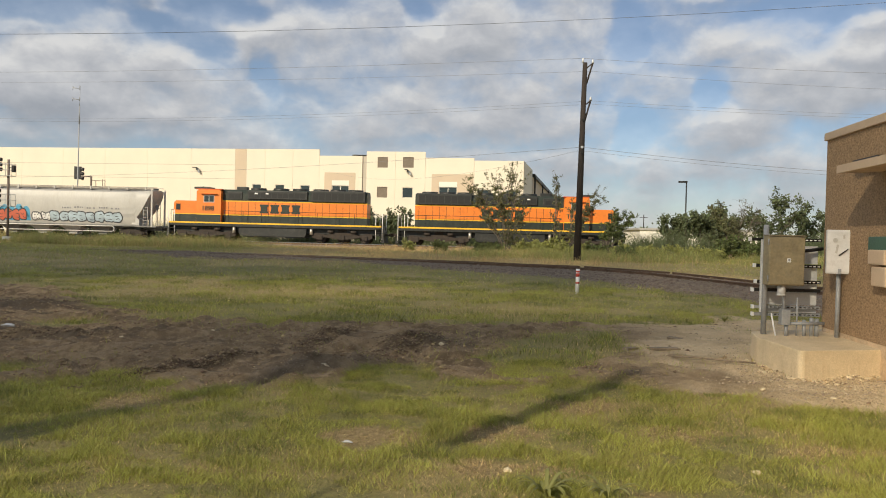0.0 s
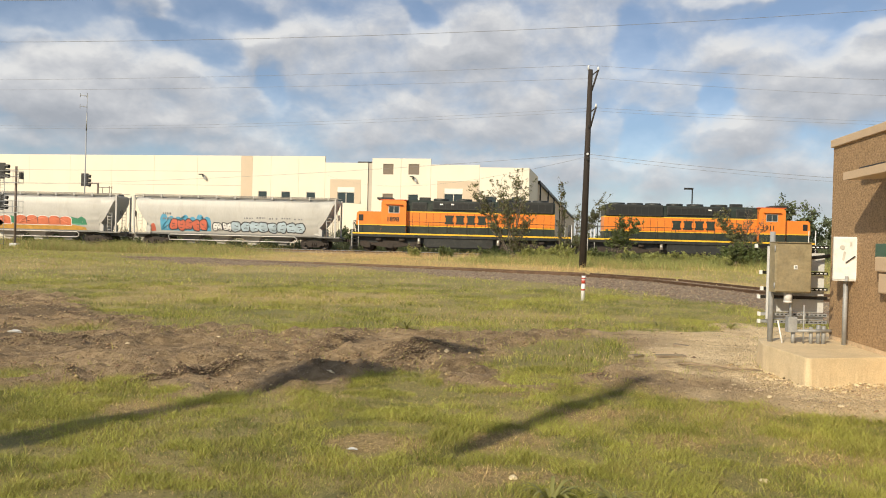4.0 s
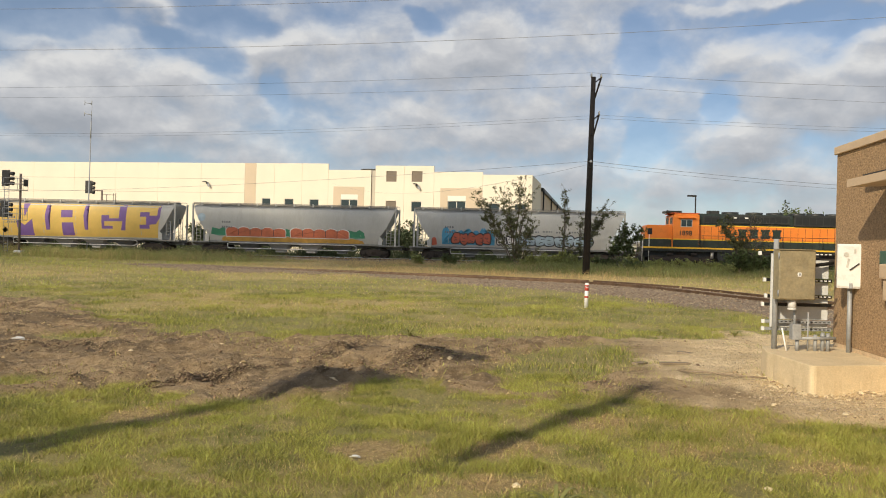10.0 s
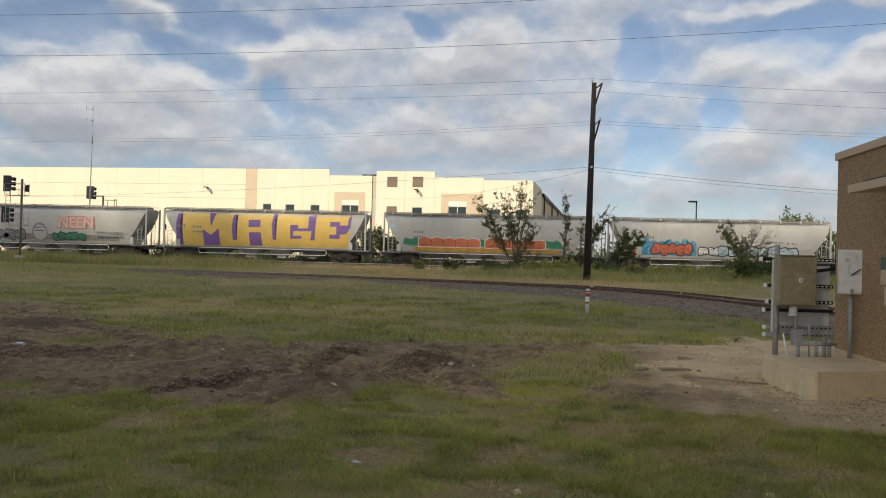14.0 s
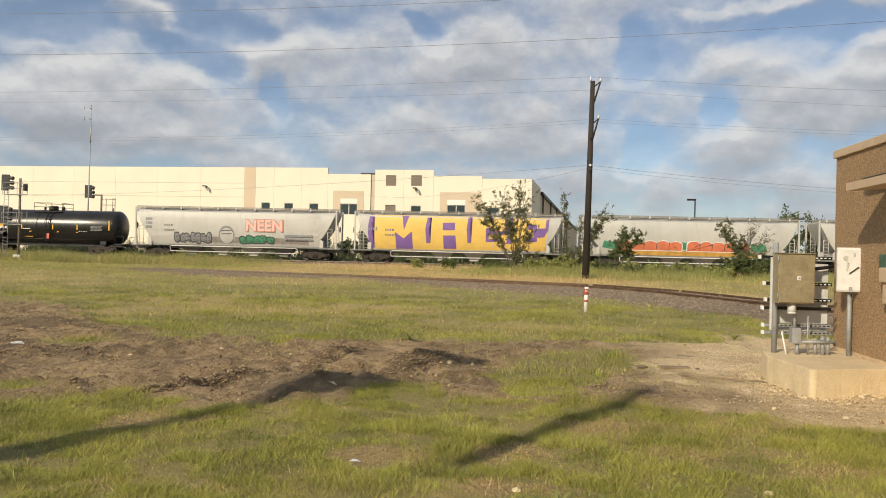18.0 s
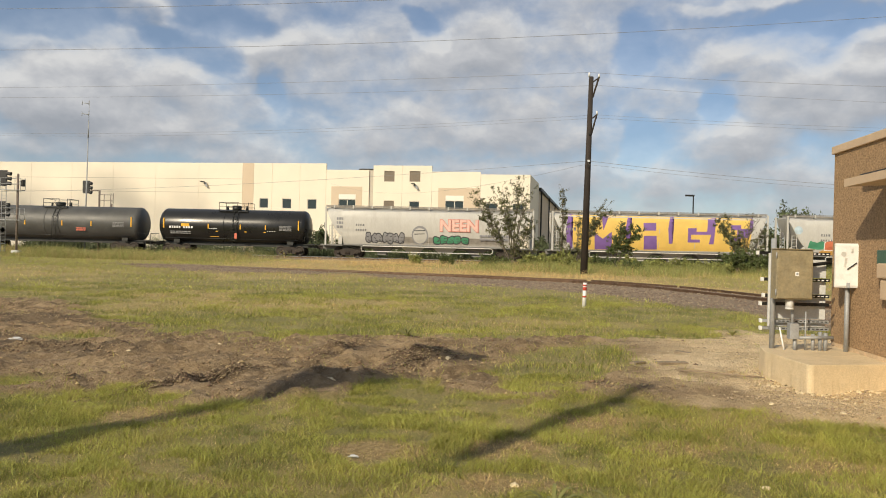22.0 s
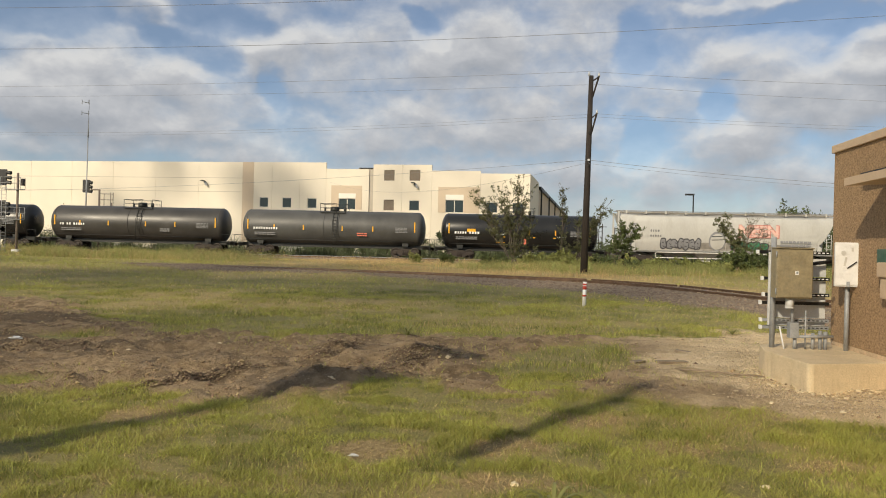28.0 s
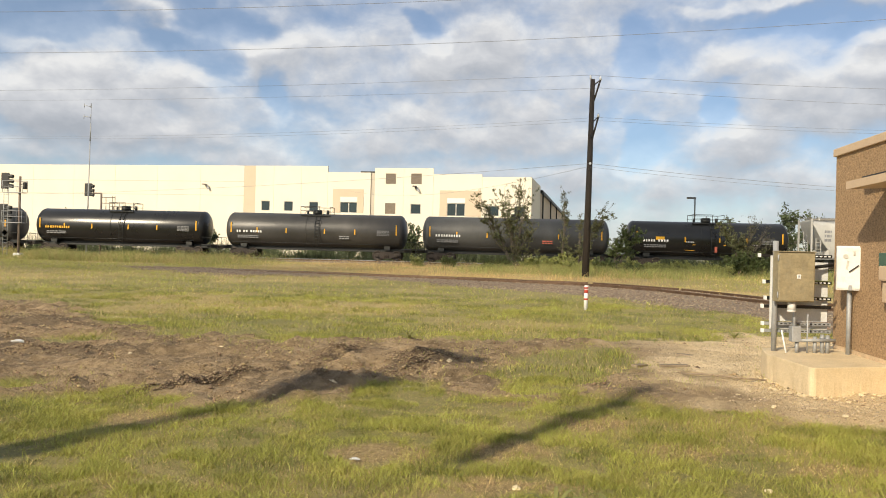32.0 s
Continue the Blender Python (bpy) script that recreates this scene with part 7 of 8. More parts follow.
    bars(H4, "scribble", 4.6, -1.59, 2.3, 2.6, 0.6, 2, T["g_mid"], "small scribbled tags")
    bars(H4, "scribble", -8.3, -1.6, 3.6, 0.6, 1.1, 3, T["g_mid"], "small scribbled tags")
    side_paint(H4, "faded_band", [[(-4.6, 1.3), (6.8, 1.3), (6.8, 1.95), (-3.0, 2.0)]], T["walkway"], 0.002, "dull weathered band")


hopper_graffiti()

# order of the train behind the coupling of the first hopper and the second engine
CARS, place = [], 0.0
for car, length in ((L1, 21.05), (L2, 21.05)):
    CARS.append((car, place + length / 2))
    place += length
place = 0.0
for car, length in ((H1, 20.35), (H2, 20.35), (H3, 20.35), (H4, 20.35), (T1, 15.66), (T2, 18.2), (T3, 18.2), (T4, 18.25), (T5, 18.0)):
    CARS.append((car, place - length / 2))
    place -= length


# ---- grass ----
def blades(name, x, y, z, h, w, bend, material, label, seed):
    """Bent grass blades, three joints each, as one mesh."""
    n = len(x)
    r = np.random.default_rng(seed)
    a = r.random(n) * 2 * np.pi
    dx, dy = np.cos(a), np.sin(a)
    lean = bend * (0.3 + r.random(n))
    b = r.random(n) * 2 * np.pi
    lx, ly = np.cos(b) * lean * h, np.sin(b) * lean * h
    base = np.stack([x, y, z - 0.01], -1)
    side = np.stack([dx * w / 2, dy * w / 2, np.zeros(n)], -1)
    mid = base + np.stack([lx * 0.35, ly * 0.35, h * 0.6], -1)
    tip = base + np.stack([lx, ly, h], -1)
    v = np.stack([base - side, base + side, mid - side * 0.75, mid + side * 0.75, tip], 1)
    f = np.array([(0, 1, 3), (0, 3, 2), (2, 3, 4)])[None] + (np.arange(n) * 5)[:, None, None]
    return tagged(raw_mesh(name, v.reshape(-1, 3), f.reshape(-1, 3), material), label, "grass", kind="stuff")


def turf(x, y):
    return (1 - mud_mask(x, y)) * (1 - gravel_mask(x, y))


def in_view(x, y):
    """Inside the wedge of ground that lies before the camera."""
    return (x > -0.7 * y - 1.2) & (x < 0.58 * y + 1.0)


def sow(name, n, x0, x1, y0, y1, h0, h1, w, bend, material, label, seed, want, tuft=0.0):
    x, y = scatter(n, x0, x1, y0, y1, lambda a, b: want(a, b) * in_view(a, b), seed)
    r = np.random.default_rng(seed + 1)
    h = r.uniform(h0, h1, len(x)) * (0.55 + 0.9 * LB.fbm(x * 0.8, y * 0.8))
    if tuft:
        h = h * (0.35 + 1.25 * sstep(LA.fbm(x * tuft, y * tuft), 0.36, 0.64))
    blades(name, x, y, ground_z(x, y), h, w * r.uniform(0.7, 1.3, len(x)), bend, material, label, seed + 2)


def sparse(x, y):
    return sstep(LC.fbm(x * 0.8 + 3, y * 0.8), 0.3, 0.55)


def track_clear(x, y):
    """Bare shoulder along the main line, but for the rank bank further on."""
    return 1 - sstep(y, 61.5, 64.0) * sstep(x, -24, -18)


def clumps(x, y):
    return 0.25 + 0.75 * sstep(LC.fbm(x * 2.2 + 3, y * 2.2), 0.36, 0.58)


def thick(x, y):
    """How closely the lawn grows: full in tussocks, thin on worn spots."""
    return turf(x, y) * (1 - 0.75 * bare_mask(x, y)) * np.clip(0.4 + 0.4 * sparse(x, y) + 0.5 * lush_mask(x, y), 0, 1)


sow("near_grass", 820000, -5.5, 5.5, 3.6, 10.0, 0.018, 0.06, 0.0037, 1.25, M["grass"], "short green lawn grass in the foreground", 31, lambda x, y: thick(x, y) * (0.3 + 0.7 * clumps(x, y)) * (1 - 0.75 * dry_mask(x, y)), 3.5)
sow("near_straw", 230000, -5.5, 5.5, 3.6, 10.0, 0.01, 0.04, 0.004, 1.6, M["grass_dry"], "dry straw blades among the grass", 41, lambda x, y: turf(x, y) * (0.2 + 0.6 * dry_mask(x, y) + 0.55 * bare_mask(x, y)))
sow("dark_tufts", 240000, -5.5, 5.5, 3.6, 10.0, 0.025, 0.075, 0.004, 1.1, M["grass_dark"], "darker tufts of grass in the lawn", 37, lambda x, y: turf(x, y) * np.clip(sstep(LC.fbm(x * 3.3 + 20, y * 4.6), 0.54, 0.7) + 0.35 * lush_mask(x, y), 0, 1) * (1 - 0.7 * dry_mask(x, y)) * (1 - bare_mask(x, y)))
sow("field_tufts", 150000, -15, 11, 9.5, 26, 0.05, 0.13, 0.008, 0.8, M["grass_dark"], "darker tufts of grass in the field", 38, lambda x, y: turf(x, y) * np.clip(sstep(LC.fbm(x * 1.5 + 20, y * 2.4), 0.53, 0.68) + 0.4 * lush_mask(x, y), 0, 1) * (1 - 0.7 * dry_mask(x, y)))
sow("tall_grass", 24000, -5.5, 5.5, 3.6, 10.0, 0.05, 0.11, 0.004, 0.9, M["grass"], "scattered taller grass stems in the lawn", 35, lambda x, y: turf(x, y) * np.clip(lush_mask(x, y) + 0.3 * sstep(LC.fbm(x * 0.7 + 9, y * 0.7), 0.45, 0.65), 0, 1))
sow("field_grass", 290000, -15, 11, 9.5, 24, 0.03, 0.085, 0.007, 1.0, M["grass"], "green field grass beyond the bare soil", 51, lambda x, y: turf(x, y) * (0.3 + 0.7 * sparse(x, y)) * clumps(x * 0.6, y * 0.6) * (1 - 0.55 * dry_mask(x, y)), 1.6)
sow("field_straw", 110000, -15, 11, 9.5, 26, 0.02, 0.07, 0.008, 1.3, M["grass_dry"], "dry straw blades in the field", 61, lambda x, y: turf(x, y) * (0.15 + 0.85 * dry_mask(x, y)))
sow("mud_weeds", 16000, -12, 5, 7, 18, 0.03, 0.09, 0.006, 0.9, M["grass"], "thin weeds sprouting in bare soil", 66, lambda x, y: mud_mask(x, y) * sstep(LC.fbm(x * 0.6, y * 0.6 + 8), 0.52, 0.66))
sow("far_grass", 170000, -45, 32, 24, 66, 0.04, 0.12, 0.018, 0.9, M["grass"], "taller grass by the railway", 71, lambda x, y: turf(x, y) * track_clear(x, y) * (0.35 + 0.65 * sparse(x * 0.4, y * 0.4)) * (1 - 0.97 * dry_mask(x, y)))
sow("far_straw", 150000, -45, 32, 24, 66.5, 0.04, 0.11, 0.017, 1.0, M["grass_dry"], "dry grass by the railway", 81, lambda x, y: turf(x, y) * track_clear(x, y) * (0.12 + 0.88 * dry_mask(x, y)) * (0.25 + 0.75 * sparse(x * 0.5, y * 0.5)))
sow("bank_weeds", 70000, -48, -14, 50, 65.5, 0.2, 0.6, 0.014, 0.8, M["weed"], "tall rank grass along the track", 91, lambda x, y: (0.2 + 0.8 * sparse(x * 0.5, y * 0.5)) * sstep(-x, 15, 27), 0.45)
sow("bank_straw", 30000, -48, -14, 50, 65.5, 0.2, 0.55, 0.012, 0.8, M["grass_dry"], "dry stems among the rank grass", 93, lambda x, y: (0.15 + 0.85 * sparse(x * 0.4 + 9, y * 0.4)) * sstep(-x, 15, 27), 0.45)
sow("verge_weeds", 85000, -6, 34, 42, 64, 0.12, 0.5, 0.014, 0.9, M["weed"], "leafy weeds under the saplings", 95, lambda x, y: sstep(LB.fbm(x * 0.3, y * 0.3 + 2), 0.42, 0.62) * sstep(x, -5, 3) * sstep(siding_gap(x, y), 1.2, 3.0), 0.5)
sow("verge_straw", 70000, -16, 34, 38, 66, 0.1, 0.35, 0.012, 1.0, M["grass_dry"], "dry grass stems on the verge", 96, lambda x, y: sstep(LB.fbm(x * 0.35 + 7, y * 0.35), 0.36, 0.6) * sstep(x, -15, -8) * (1 - 0.75 * sstep(x, 5, 12)) * sstep(siding_gap(x, y), 0.9, 2.0) * (0.4 + 0.6 * sparse(x * 0.6, y * 0.6)), 0.6)
sow("hedge_weeds", 38000, -62, 46, 75.6, 82, 0.5, 1.6, 0.045, 0.8, M["leaf_far"], "dark rank weeds behind the track", 97, lambda x, y: 0.4 + 0.6 * sparse(x * 0.3, y * 0.3), 0.3)

# soil clods, chips of stone and gravel in the bare ground
x, y = scatter(115000, -13, 5, 7, 18.5, lambda a, b: mud_mask(a, b) * (0.14 + 0.9 * sstep(LB.fbm(a * 1.5, b * 1.5), 0.46, 0.66)) * (1 - 0.85 * sstep(a, 0.8, 2.2)), 101)
stones("soil_crumbs", np.stack([x, y, ground_z(x, y)], -1), rng.uniform(0.007, 0.026, len(x)) * (0.5 + 1.3 * rng.random(len(x)) ** 4), M["crumb"], "crumbly brown soil lumps on the bare ground", "soil clods", 0.55)
x, y = scatter(60000, -13, 2, 7, 18.5, lambda a, b: damp_shade_mask(a, b) * 0.9, 107)
stones("soil_clods", np.stack([x, y, ground_z(x, y)], -1), rng.uniform(0.005, 0.022, len(x)) * rng.uniform(0.5, 1.2, len(x)), M["clod"], "dark damp soil clods on the bare ground", "soil clods", 0.8)
x, y = scatter(9000, -13, 6, 5.5, 18.5, lambda a, b: mud_mask(a, b) * (0.07 + 0.93 * sstep(a, 1.5, 3.2)), 103)
stones("stone_chips", np.stack([x, y, ground_z(x, y) + 0.005], -1), rng.uniform(0.004, 0.02, len(x)) * (0.8 + 0.5 * (rng.random(len(x)) > 0.93)), M["pale_stone"], "pale limestone chips on the dirt", "gravel")
x, y = scatter(5200, 2.2, 5.4, 7.9, 10.9, lambda a, b: np.clip(1.15 - np.minimum(np.abs(b - 9.05 - (a - 3.6) * 0.22) * 1.0 + np.maximum(3.5 - a, 0) * 0.8, np.abs(a - 3.55) * 1.6 + np.maximum(b - 10.9, 0)), 0.0, 1) ** 2, 109)
stones("pad_rubble", np.stack([x, y, ground_z(x, y) + 0.008], -1), rng.uniform(0.004, 0.022, len(x)) * rng.uniform(0.5, 1.1, len(x)), M["rubble"], "crumbled pale rubble along the pad", "rubble")
u = rng.normal(0, 1, (6000, 2))
cl = []
for cx, cy, lx, ly, a in ((-3.33, 8.68, 0.55, 0.06, 1.02), (-1.05, 10.6, 0.5, 0.2, 1.25), (-2.24, 11.1, 0.45, 0.09, 1.4), (-6.2, 10.6, 0.5, 0.2, 0.2)):
    q = u[len(cl) * 1500:(len(cl) + 1) * 1500]
    cl.append(np.stack([cx + q[:, 0] * lx * math.cos(a) - q[:, 1] * ly * math.sin(a), cy + q[:, 0] * lx * math.sin(a) + q[:, 1] * ly * math.cos(a)], -1))
cl = np.concatenate(cl)
stones("spoil_clods", np.stack([cl[:, 0], cl[:, 1], ground_z(cl[:, 0], cl[:, 1]) + 0.012], -1), rng.uniform(0.004, 0.024, len(cl)), M["clod"], "dark lumps of soil on the spoil ridges", "soil clods")


# ---- trees and bushes ----
def leaf_cloud(centres, spread, per, size, seed):
    """Small folded leaves scattered round twig ends."""
    r = np.random.default_rng(seed)
    c = np.repeat(np.asarray(centres), per, axis=0)
    n = len(c)
    c = c + r.normal(0, spread, (n, 3))
    d = r.normal(0, 1, (n, 3))
    d /= np.linalg.norm(d, axis=1)[:, None]
    e = np.cross(d, r.normal(0, 1, (n, 3)))
    e /= np.linalg.norm(e, axis=1)[:, None]
    s = size * r.uniform(0.6, 1.3, n)[:, None]
    up = np.cross(d, e)
    v = np.stack([c - d * s, c + e * s * 0.45 + up * s * 0.12, c + d * s, c - e * s * 0.45 + up * s * 0.12], 1)
    f = np.array([(0, 1, 2), (0, 2, 3)])[None] + (np.arange(n) * 4)[:, None, None]
    return v.reshape(-1, 3), f.reshape(-1, 3)


def tree(name, x, y, stems, height, spread, leaf, per, size, label, seed, depth=4, material="leaf", category="tree", sink=0.0, reach=(0.0, 0.0)):
    """A tapered trunk or several stems that fork into limbs and twigs, with leaves on the twigs."""
    r = random.Random(seed)
    z = float(ground_z(np.array([x]), np.array([y]))[0]) - sink
    t = thing(name, pose(x, y, z), label, category)
    bm = bmesh.new()
    ends = []

    def grow(p, way, length, rad, level):
        q = p
        steps = 4
        for i in range(steps):
            way = (way + Vector((r.uniform(-1, 1), r.uniform(-1, 1), r.uniform(-0.5, 0.6))) * 0.2).normalized()
            nxt = q + way * (length / steps)
            tube(bm, q, nxt, rad * (1 - 0.3 * i / steps), rad * (1 - 0.3 * (i + 1) / steps), 7 if level > 1 else 4, caps=False)
            q = nxt
            if level <= 2:
                ends.append(tuple(q))
            if level >= 1 and i > 0 and r.random() < 0.6:
                a = r.uniform(0, 6.28)
                w = (way * 0.6 + Vector((math.cos(a), math.sin(a), r.uniform(-0.1, 0.5))) * spread).normalized()
                grow(q, w, length * r.uniform(0.35, 0.6), rad * 0.45, max(0, level - 2))
        if level == 0:
            return
        for k in range(1 + (r.random() < 0.75)):
            tilt = r.uniform(0.2, 0.7) * spread
            a = r.uniform(0, 6.28)
            side = Vector((math.cos(a), math.sin(a), 0))
            w = (way + side * tilt + Vector((0, 0, 0.12))).normalized()
            grow(q, w, length * r.uniform(0.55, 0.85), rad * 0.64, level - 1)

    for s in range(stems):
        a = 6.28 * s / max(1, stems) + r.uniform(-0.4, 0.4)
        w = Vector((math.cos(a) * 0.3 * (stems > 1) + reach[0], math.sin(a) * 0.3 * (stems > 1) + reach[1], 1)).normalized()
        grow(Vector((math.cos(a) * 0.12 * (stems > 1), math.sin(a) * 0.12 * (stems > 1), -0.1)), w, height * r.uniform(0.26, 0.34), height * 0.009 * (1.0 if stems > 1 else 1.5), depth)
    part("trunk", bm, M["bark"], t, "thin grey trunk and limbs")
    keep = [e for e in ends if r.random() < leaf]
    v, f = leaf_cloud(keep, 0.16 * height / 5, per, size, seed)
    crown = raw_mesh("crown", v, f, M[material])
    crown.parent = t
    tagged(crown, "sparse uneven leafy crown")
    return t


def wild_tree(name, x, y, stems, lobes, label, seed, size=0.068, material="leaf_dry", category="tree", thickness=0.05, k=1.12):
    """Stems that bend and fork towards the lobes of an uneven crown (dx, dz, half width, half height, limbs, leaves a twig)."""
    r = random.Random(seed)
    t = thing(name, pose(x, y, float(ground_z(np.array([x]), np.array([y]))[0])), label, category)
    bm = bmesh.new()
    leaves = []
    feet = [Vector((r.uniform(-0.16, 0.16), r.uniform(-0.2, 0.2), -0.15)) for _ in range(stems)]

    def limb(p, q, r0, r1, bow, steps=6):
        mid = p.lerp(q, 0.45) + Vector((r.uniform(-bow, bow) - (q.x - p.x) * 0.22, r.uniform(-bow, bow), (q - p).length * 0.1))
        pts = []
        for i in range(steps + 1):
            k = i / steps
            c = p * (1 - k) ** 2 + mid * (2 * k * (1 - k)) + q * k * k
            wob = 0.05 * (0 < i < steps)
            pts.append(c + Vector((r.uniform(-wob, wob), r.uniform(-wob, wob), r.uniform(-wob, wob))))
        for i in range(steps):
            tube(bm, pts[i], pts[i + 1], r0 + (r1 - r0) * i / steps, r0 + (r1 - r0) * (i + 1) / steps, 5 if r0 > 0.02 else 3, caps=False)
        return pts

    for li, (dx, dz, rx, rz, count, leafy) in enumerate(lobes):
        dx, dz, rx, rz = dx * k, dz * k, rx * k, rz * k
        goal = Vector((dx * 0.8, r.uniform(-0.3, 0.3), dz * 0.8))
        main = limb(feet[li % stems], goal, thickness * (0.75 + 0.5 * r.random()), thickness * 0.4, 0.12, 7)
        for _ in range(count + 2):
            a, b = r.uniform(0, 6.28), r.uniform(-1, 1)
            c = math.sqrt(1 - b * b) * r.random() ** 0.35
            end = Vector((dx + rx * c * math.cos(a), rx * 0.9 * c * math.sin(a), dz + rz * b))
            pts = limb(main[r.randint(3, 7)], end, thickness * 0.36, 0.009, 0.08)
            for j in range(7):
                p = pts[r.randint(2, 6)]
                way = (Vector((r.uniform(-1, 1), r.uniform(-1, 1), r.uniform(-0.45, 0.75))).normalized() + (end - main[3]).normalized() * 0.5).normalized()
                L = r.uniform(0.2, 0.55) * (0.6 + 0.4 * rx)
                q = p + way * L
                tube(bm, p, q, 0.008, 0.004, 3, caps=False)
                for _ in range(int(leafy * 3.2 * r.uniform(0.4, 1.6) + r.random())):
                    leaves.append(p.lerp(q, r.uniform(0.25, 1.1)))
    part("trunk", bm, M["bark"], t, "thin grey trunk and limbs")
    v, f = leaf_cloud([tuple(c) for c in leaves], 0.05, 1, size, seed)
    crown = raw_mesh("crown", v, f, M[material])
    crown.parent = t
    tagged(crown, "sparse uneven leafy crown")
    return t


wild_tree("sapling_tree", 1.7, 59.0, 5, ((-0.9, 4.7, 1.2, 0.8, 9, 5), (0.3, 5.6, 0.75, 0.5, 6, 4), (1.0, 5.1, 0.5, 0.75, 6, 3), (-2.8, 4.6, 0.7, 0.5, 6, 5), (-2.2, 3.7, 0.8, 0.55, 7, 5),
          (-0.3, 3.2, 1.3, 0.8, 11, 6), (-1.7, 2.4, 0.7, 0.45, 6, 5), (0.1, 1.4, 0.7, 0.75, 8, 5), (1.1, 2.8, 0.6, 0.8, 7, 5), (0.9, 0.9, 0.8, 0.5, 7, 5)), "many-stemmed young tree with thin windblown leaves", 3)
wild_tree("sapling_tree", 5.5, 60.0, 2, ((-0.1, 5.2, 0.45, 0.55, 5, 2.5), (0.25, 4.0, 0.5, 0.6, 5, 3), (0.0, 2.6, 0.45, 0.8, 5, 3), (0.3, 1.0, 0.6, 0.5, 6, 4)), "slender sapling with grey stems and few leaves", 8, thickness=0.035)
wild_tree("sapling_tree", 6.6, 60.0, 3, ((1.9, 3.9, 0.6, 0.65, 7, 6), (0.1, 3.5, 0.5, 0.45, 5, 3), (1.1, 2.8, 0.7, 0.55, 7, 5), (0.4, 1.5, 0.5, 0.6, 5, 4)), "slender leaning sapling by the power pole", 15, thickness=0.035)
wild_tree("sapling_tree", 9.55, 60.0, 3, ((0.4, 2.7, 0.8, 0.55, 9, 8), (1.4, 2.5, 0.6, 0.5, 7, 8), (0.0, 1.7, 0.7, 0.5, 8, 7), (1.0, 1.5, 0.6, 0.5, 5, 5)), "leafy sapling by the power pole", 12, 0.075, "leaf", thickness=0.035)
wild_tree("sapling_tree", 18.2, 57.0, 4, ((-1.2, 3.1, 0.6, 0.5, 8, 7), (-0.6, 2.3, 0.8, 0.5, 8, 6), (0.1, 2.2, 1.0, 0.6, 9, 3), (0.6, 3.4, 0.6, 0.6, 8, 0.6), (1.5, 2.8, 0.55, 0.5, 7, 0.4), (1.2, 1.6, 0.7, 0.5, 6, 1)), "low spreading half-bare tree by the spur", 21, thickness=0.04)
wild_tree("bush", 17.3, 55.6, 5, ((-0.8, 0.7, 0.8, 0.5, 10, 11), (0.3, 0.8, 0.9, 0.6, 11, 11), (1.2, 0.6, 0.7, 0.45, 9, 10)), "dark leafy green bush by the spur", 23, 0.085, "leaf", "bush", thickness=0.025)
wild_tree("bush", 19.6, 56.0, 5, ((-0.5, 0.8, 0.8, 0.6, 10, 10), (0.6, 0.7, 0.8, 0.5, 10, 10)), "leafy green bush by the spur", 25, 0.085, "leaf", "bush", thickness=0.025)
wild_tree("bush", 4.6, 60.0, 5, ((-0.6, 0.5, 0.7, 0.4, 8, 9), (0.5, 0.6, 0.7, 0.45, 8, 9), (1.5, 0.5, 0.6, 0.4, 7, 8)), "low leafy weeds grown into a bush", 27, 0.09, "weed", "bush", thickness=0.02)
wild_tree("bush", 11.0, 58.0, 4, ((-0.5, 0.4, 0.7, 0.3, 7, 8), (0.6, 0.4, 0.7, 0.3, 7, 8)), "low leafy weeds grown into a bush", 28, 0.09, "weed", "bush", thickness=0.02)
for i, (x, y, w, h) in enumerate(((0.2, 58.5, 0.9, 0.45), (3.2, 58.0, 0.8, 0.4), (6.2, 57.5, 0.9, 0.5), (8.2, 58.5, 0.8, 0.45), (12.6, 57.5, 1.0, 0.4), (14.4, 56.5, 0.9, 0.4), (-3.4, 60.0, 0.5, 0.35), (-5.8, 59.0, 0.4, 0.3), (21.5, 56.0, 0.9, 0.45), (10.0, 55.0, 0.7, 0.3), (15.6, 54.2, 0.8, 0.35))):
    wild_tree("weed_clump", x, y, 4, ((-w * 0.5, h, w * 0.7, h * 0.8, 5, 7), (w * 0.6, h * 0.8, w * 0.7, h * 0.7, 5, 7)), "leafy clump of tall weeds on the verge", 110 + i, 0.07, "weed" if i % 3 else "leaf", "weed", thickness=0.015)
for i, (x, y, h, k) in enumerate(((21.8, 88, 5.2, 5), (24.6, 87, 5.9, 6), (27.4, 88, 5.6, 5), (32.6, 88, 7.3, 4), (37.8, 90, 6.4, 3), (45, 97, 6.5, 4), (49, 100, 6.8, 4), (56, 104, 7.5, 4))):
    tree("bush" if h < 7 else "tree", x, y, k, h, 0.95, 0.65, 5, 0.2, "broad green thicket beyond the track" if h < 7 else "rounded green tree beyond the track", 40 + i, 4, "leaf_far", "bush" if h < 7 else "tree")
for i, (x, y, h) in enumerate(((-8.5, 80, 4.5), (-13.9, 84, 5.4), (-16.2, 85, 3.6), (-4.0, 81, 4.2), (-20, 86, 4.6), (-11.2, 81, 4.2), (-27, 88, 3.4), (-33, 86, 4.2), (1.5, 84, 4.4), (-46.5, 84, 6.5), (5.5, 84, 3.2))):
    tree("bush", x, y, 5, h, 1.0, 0.7, 5, 0.2, "leafy green bush between track and warehouse", 60 + i, 3, "leaf_far", "bush")
tree("dead_tree", 23.0, 84, 2, 4.0, 0.9, 0.03, 2, 0.2, "small bare dead tree by the track", 77, 3, "leaf_dry")
tree("bush", 26.5, 92, 5, 3.0, 1.0, 0.8, 6, 0.2, "low green bush beyond the track", 79, 3, "leaf_far", "bush")


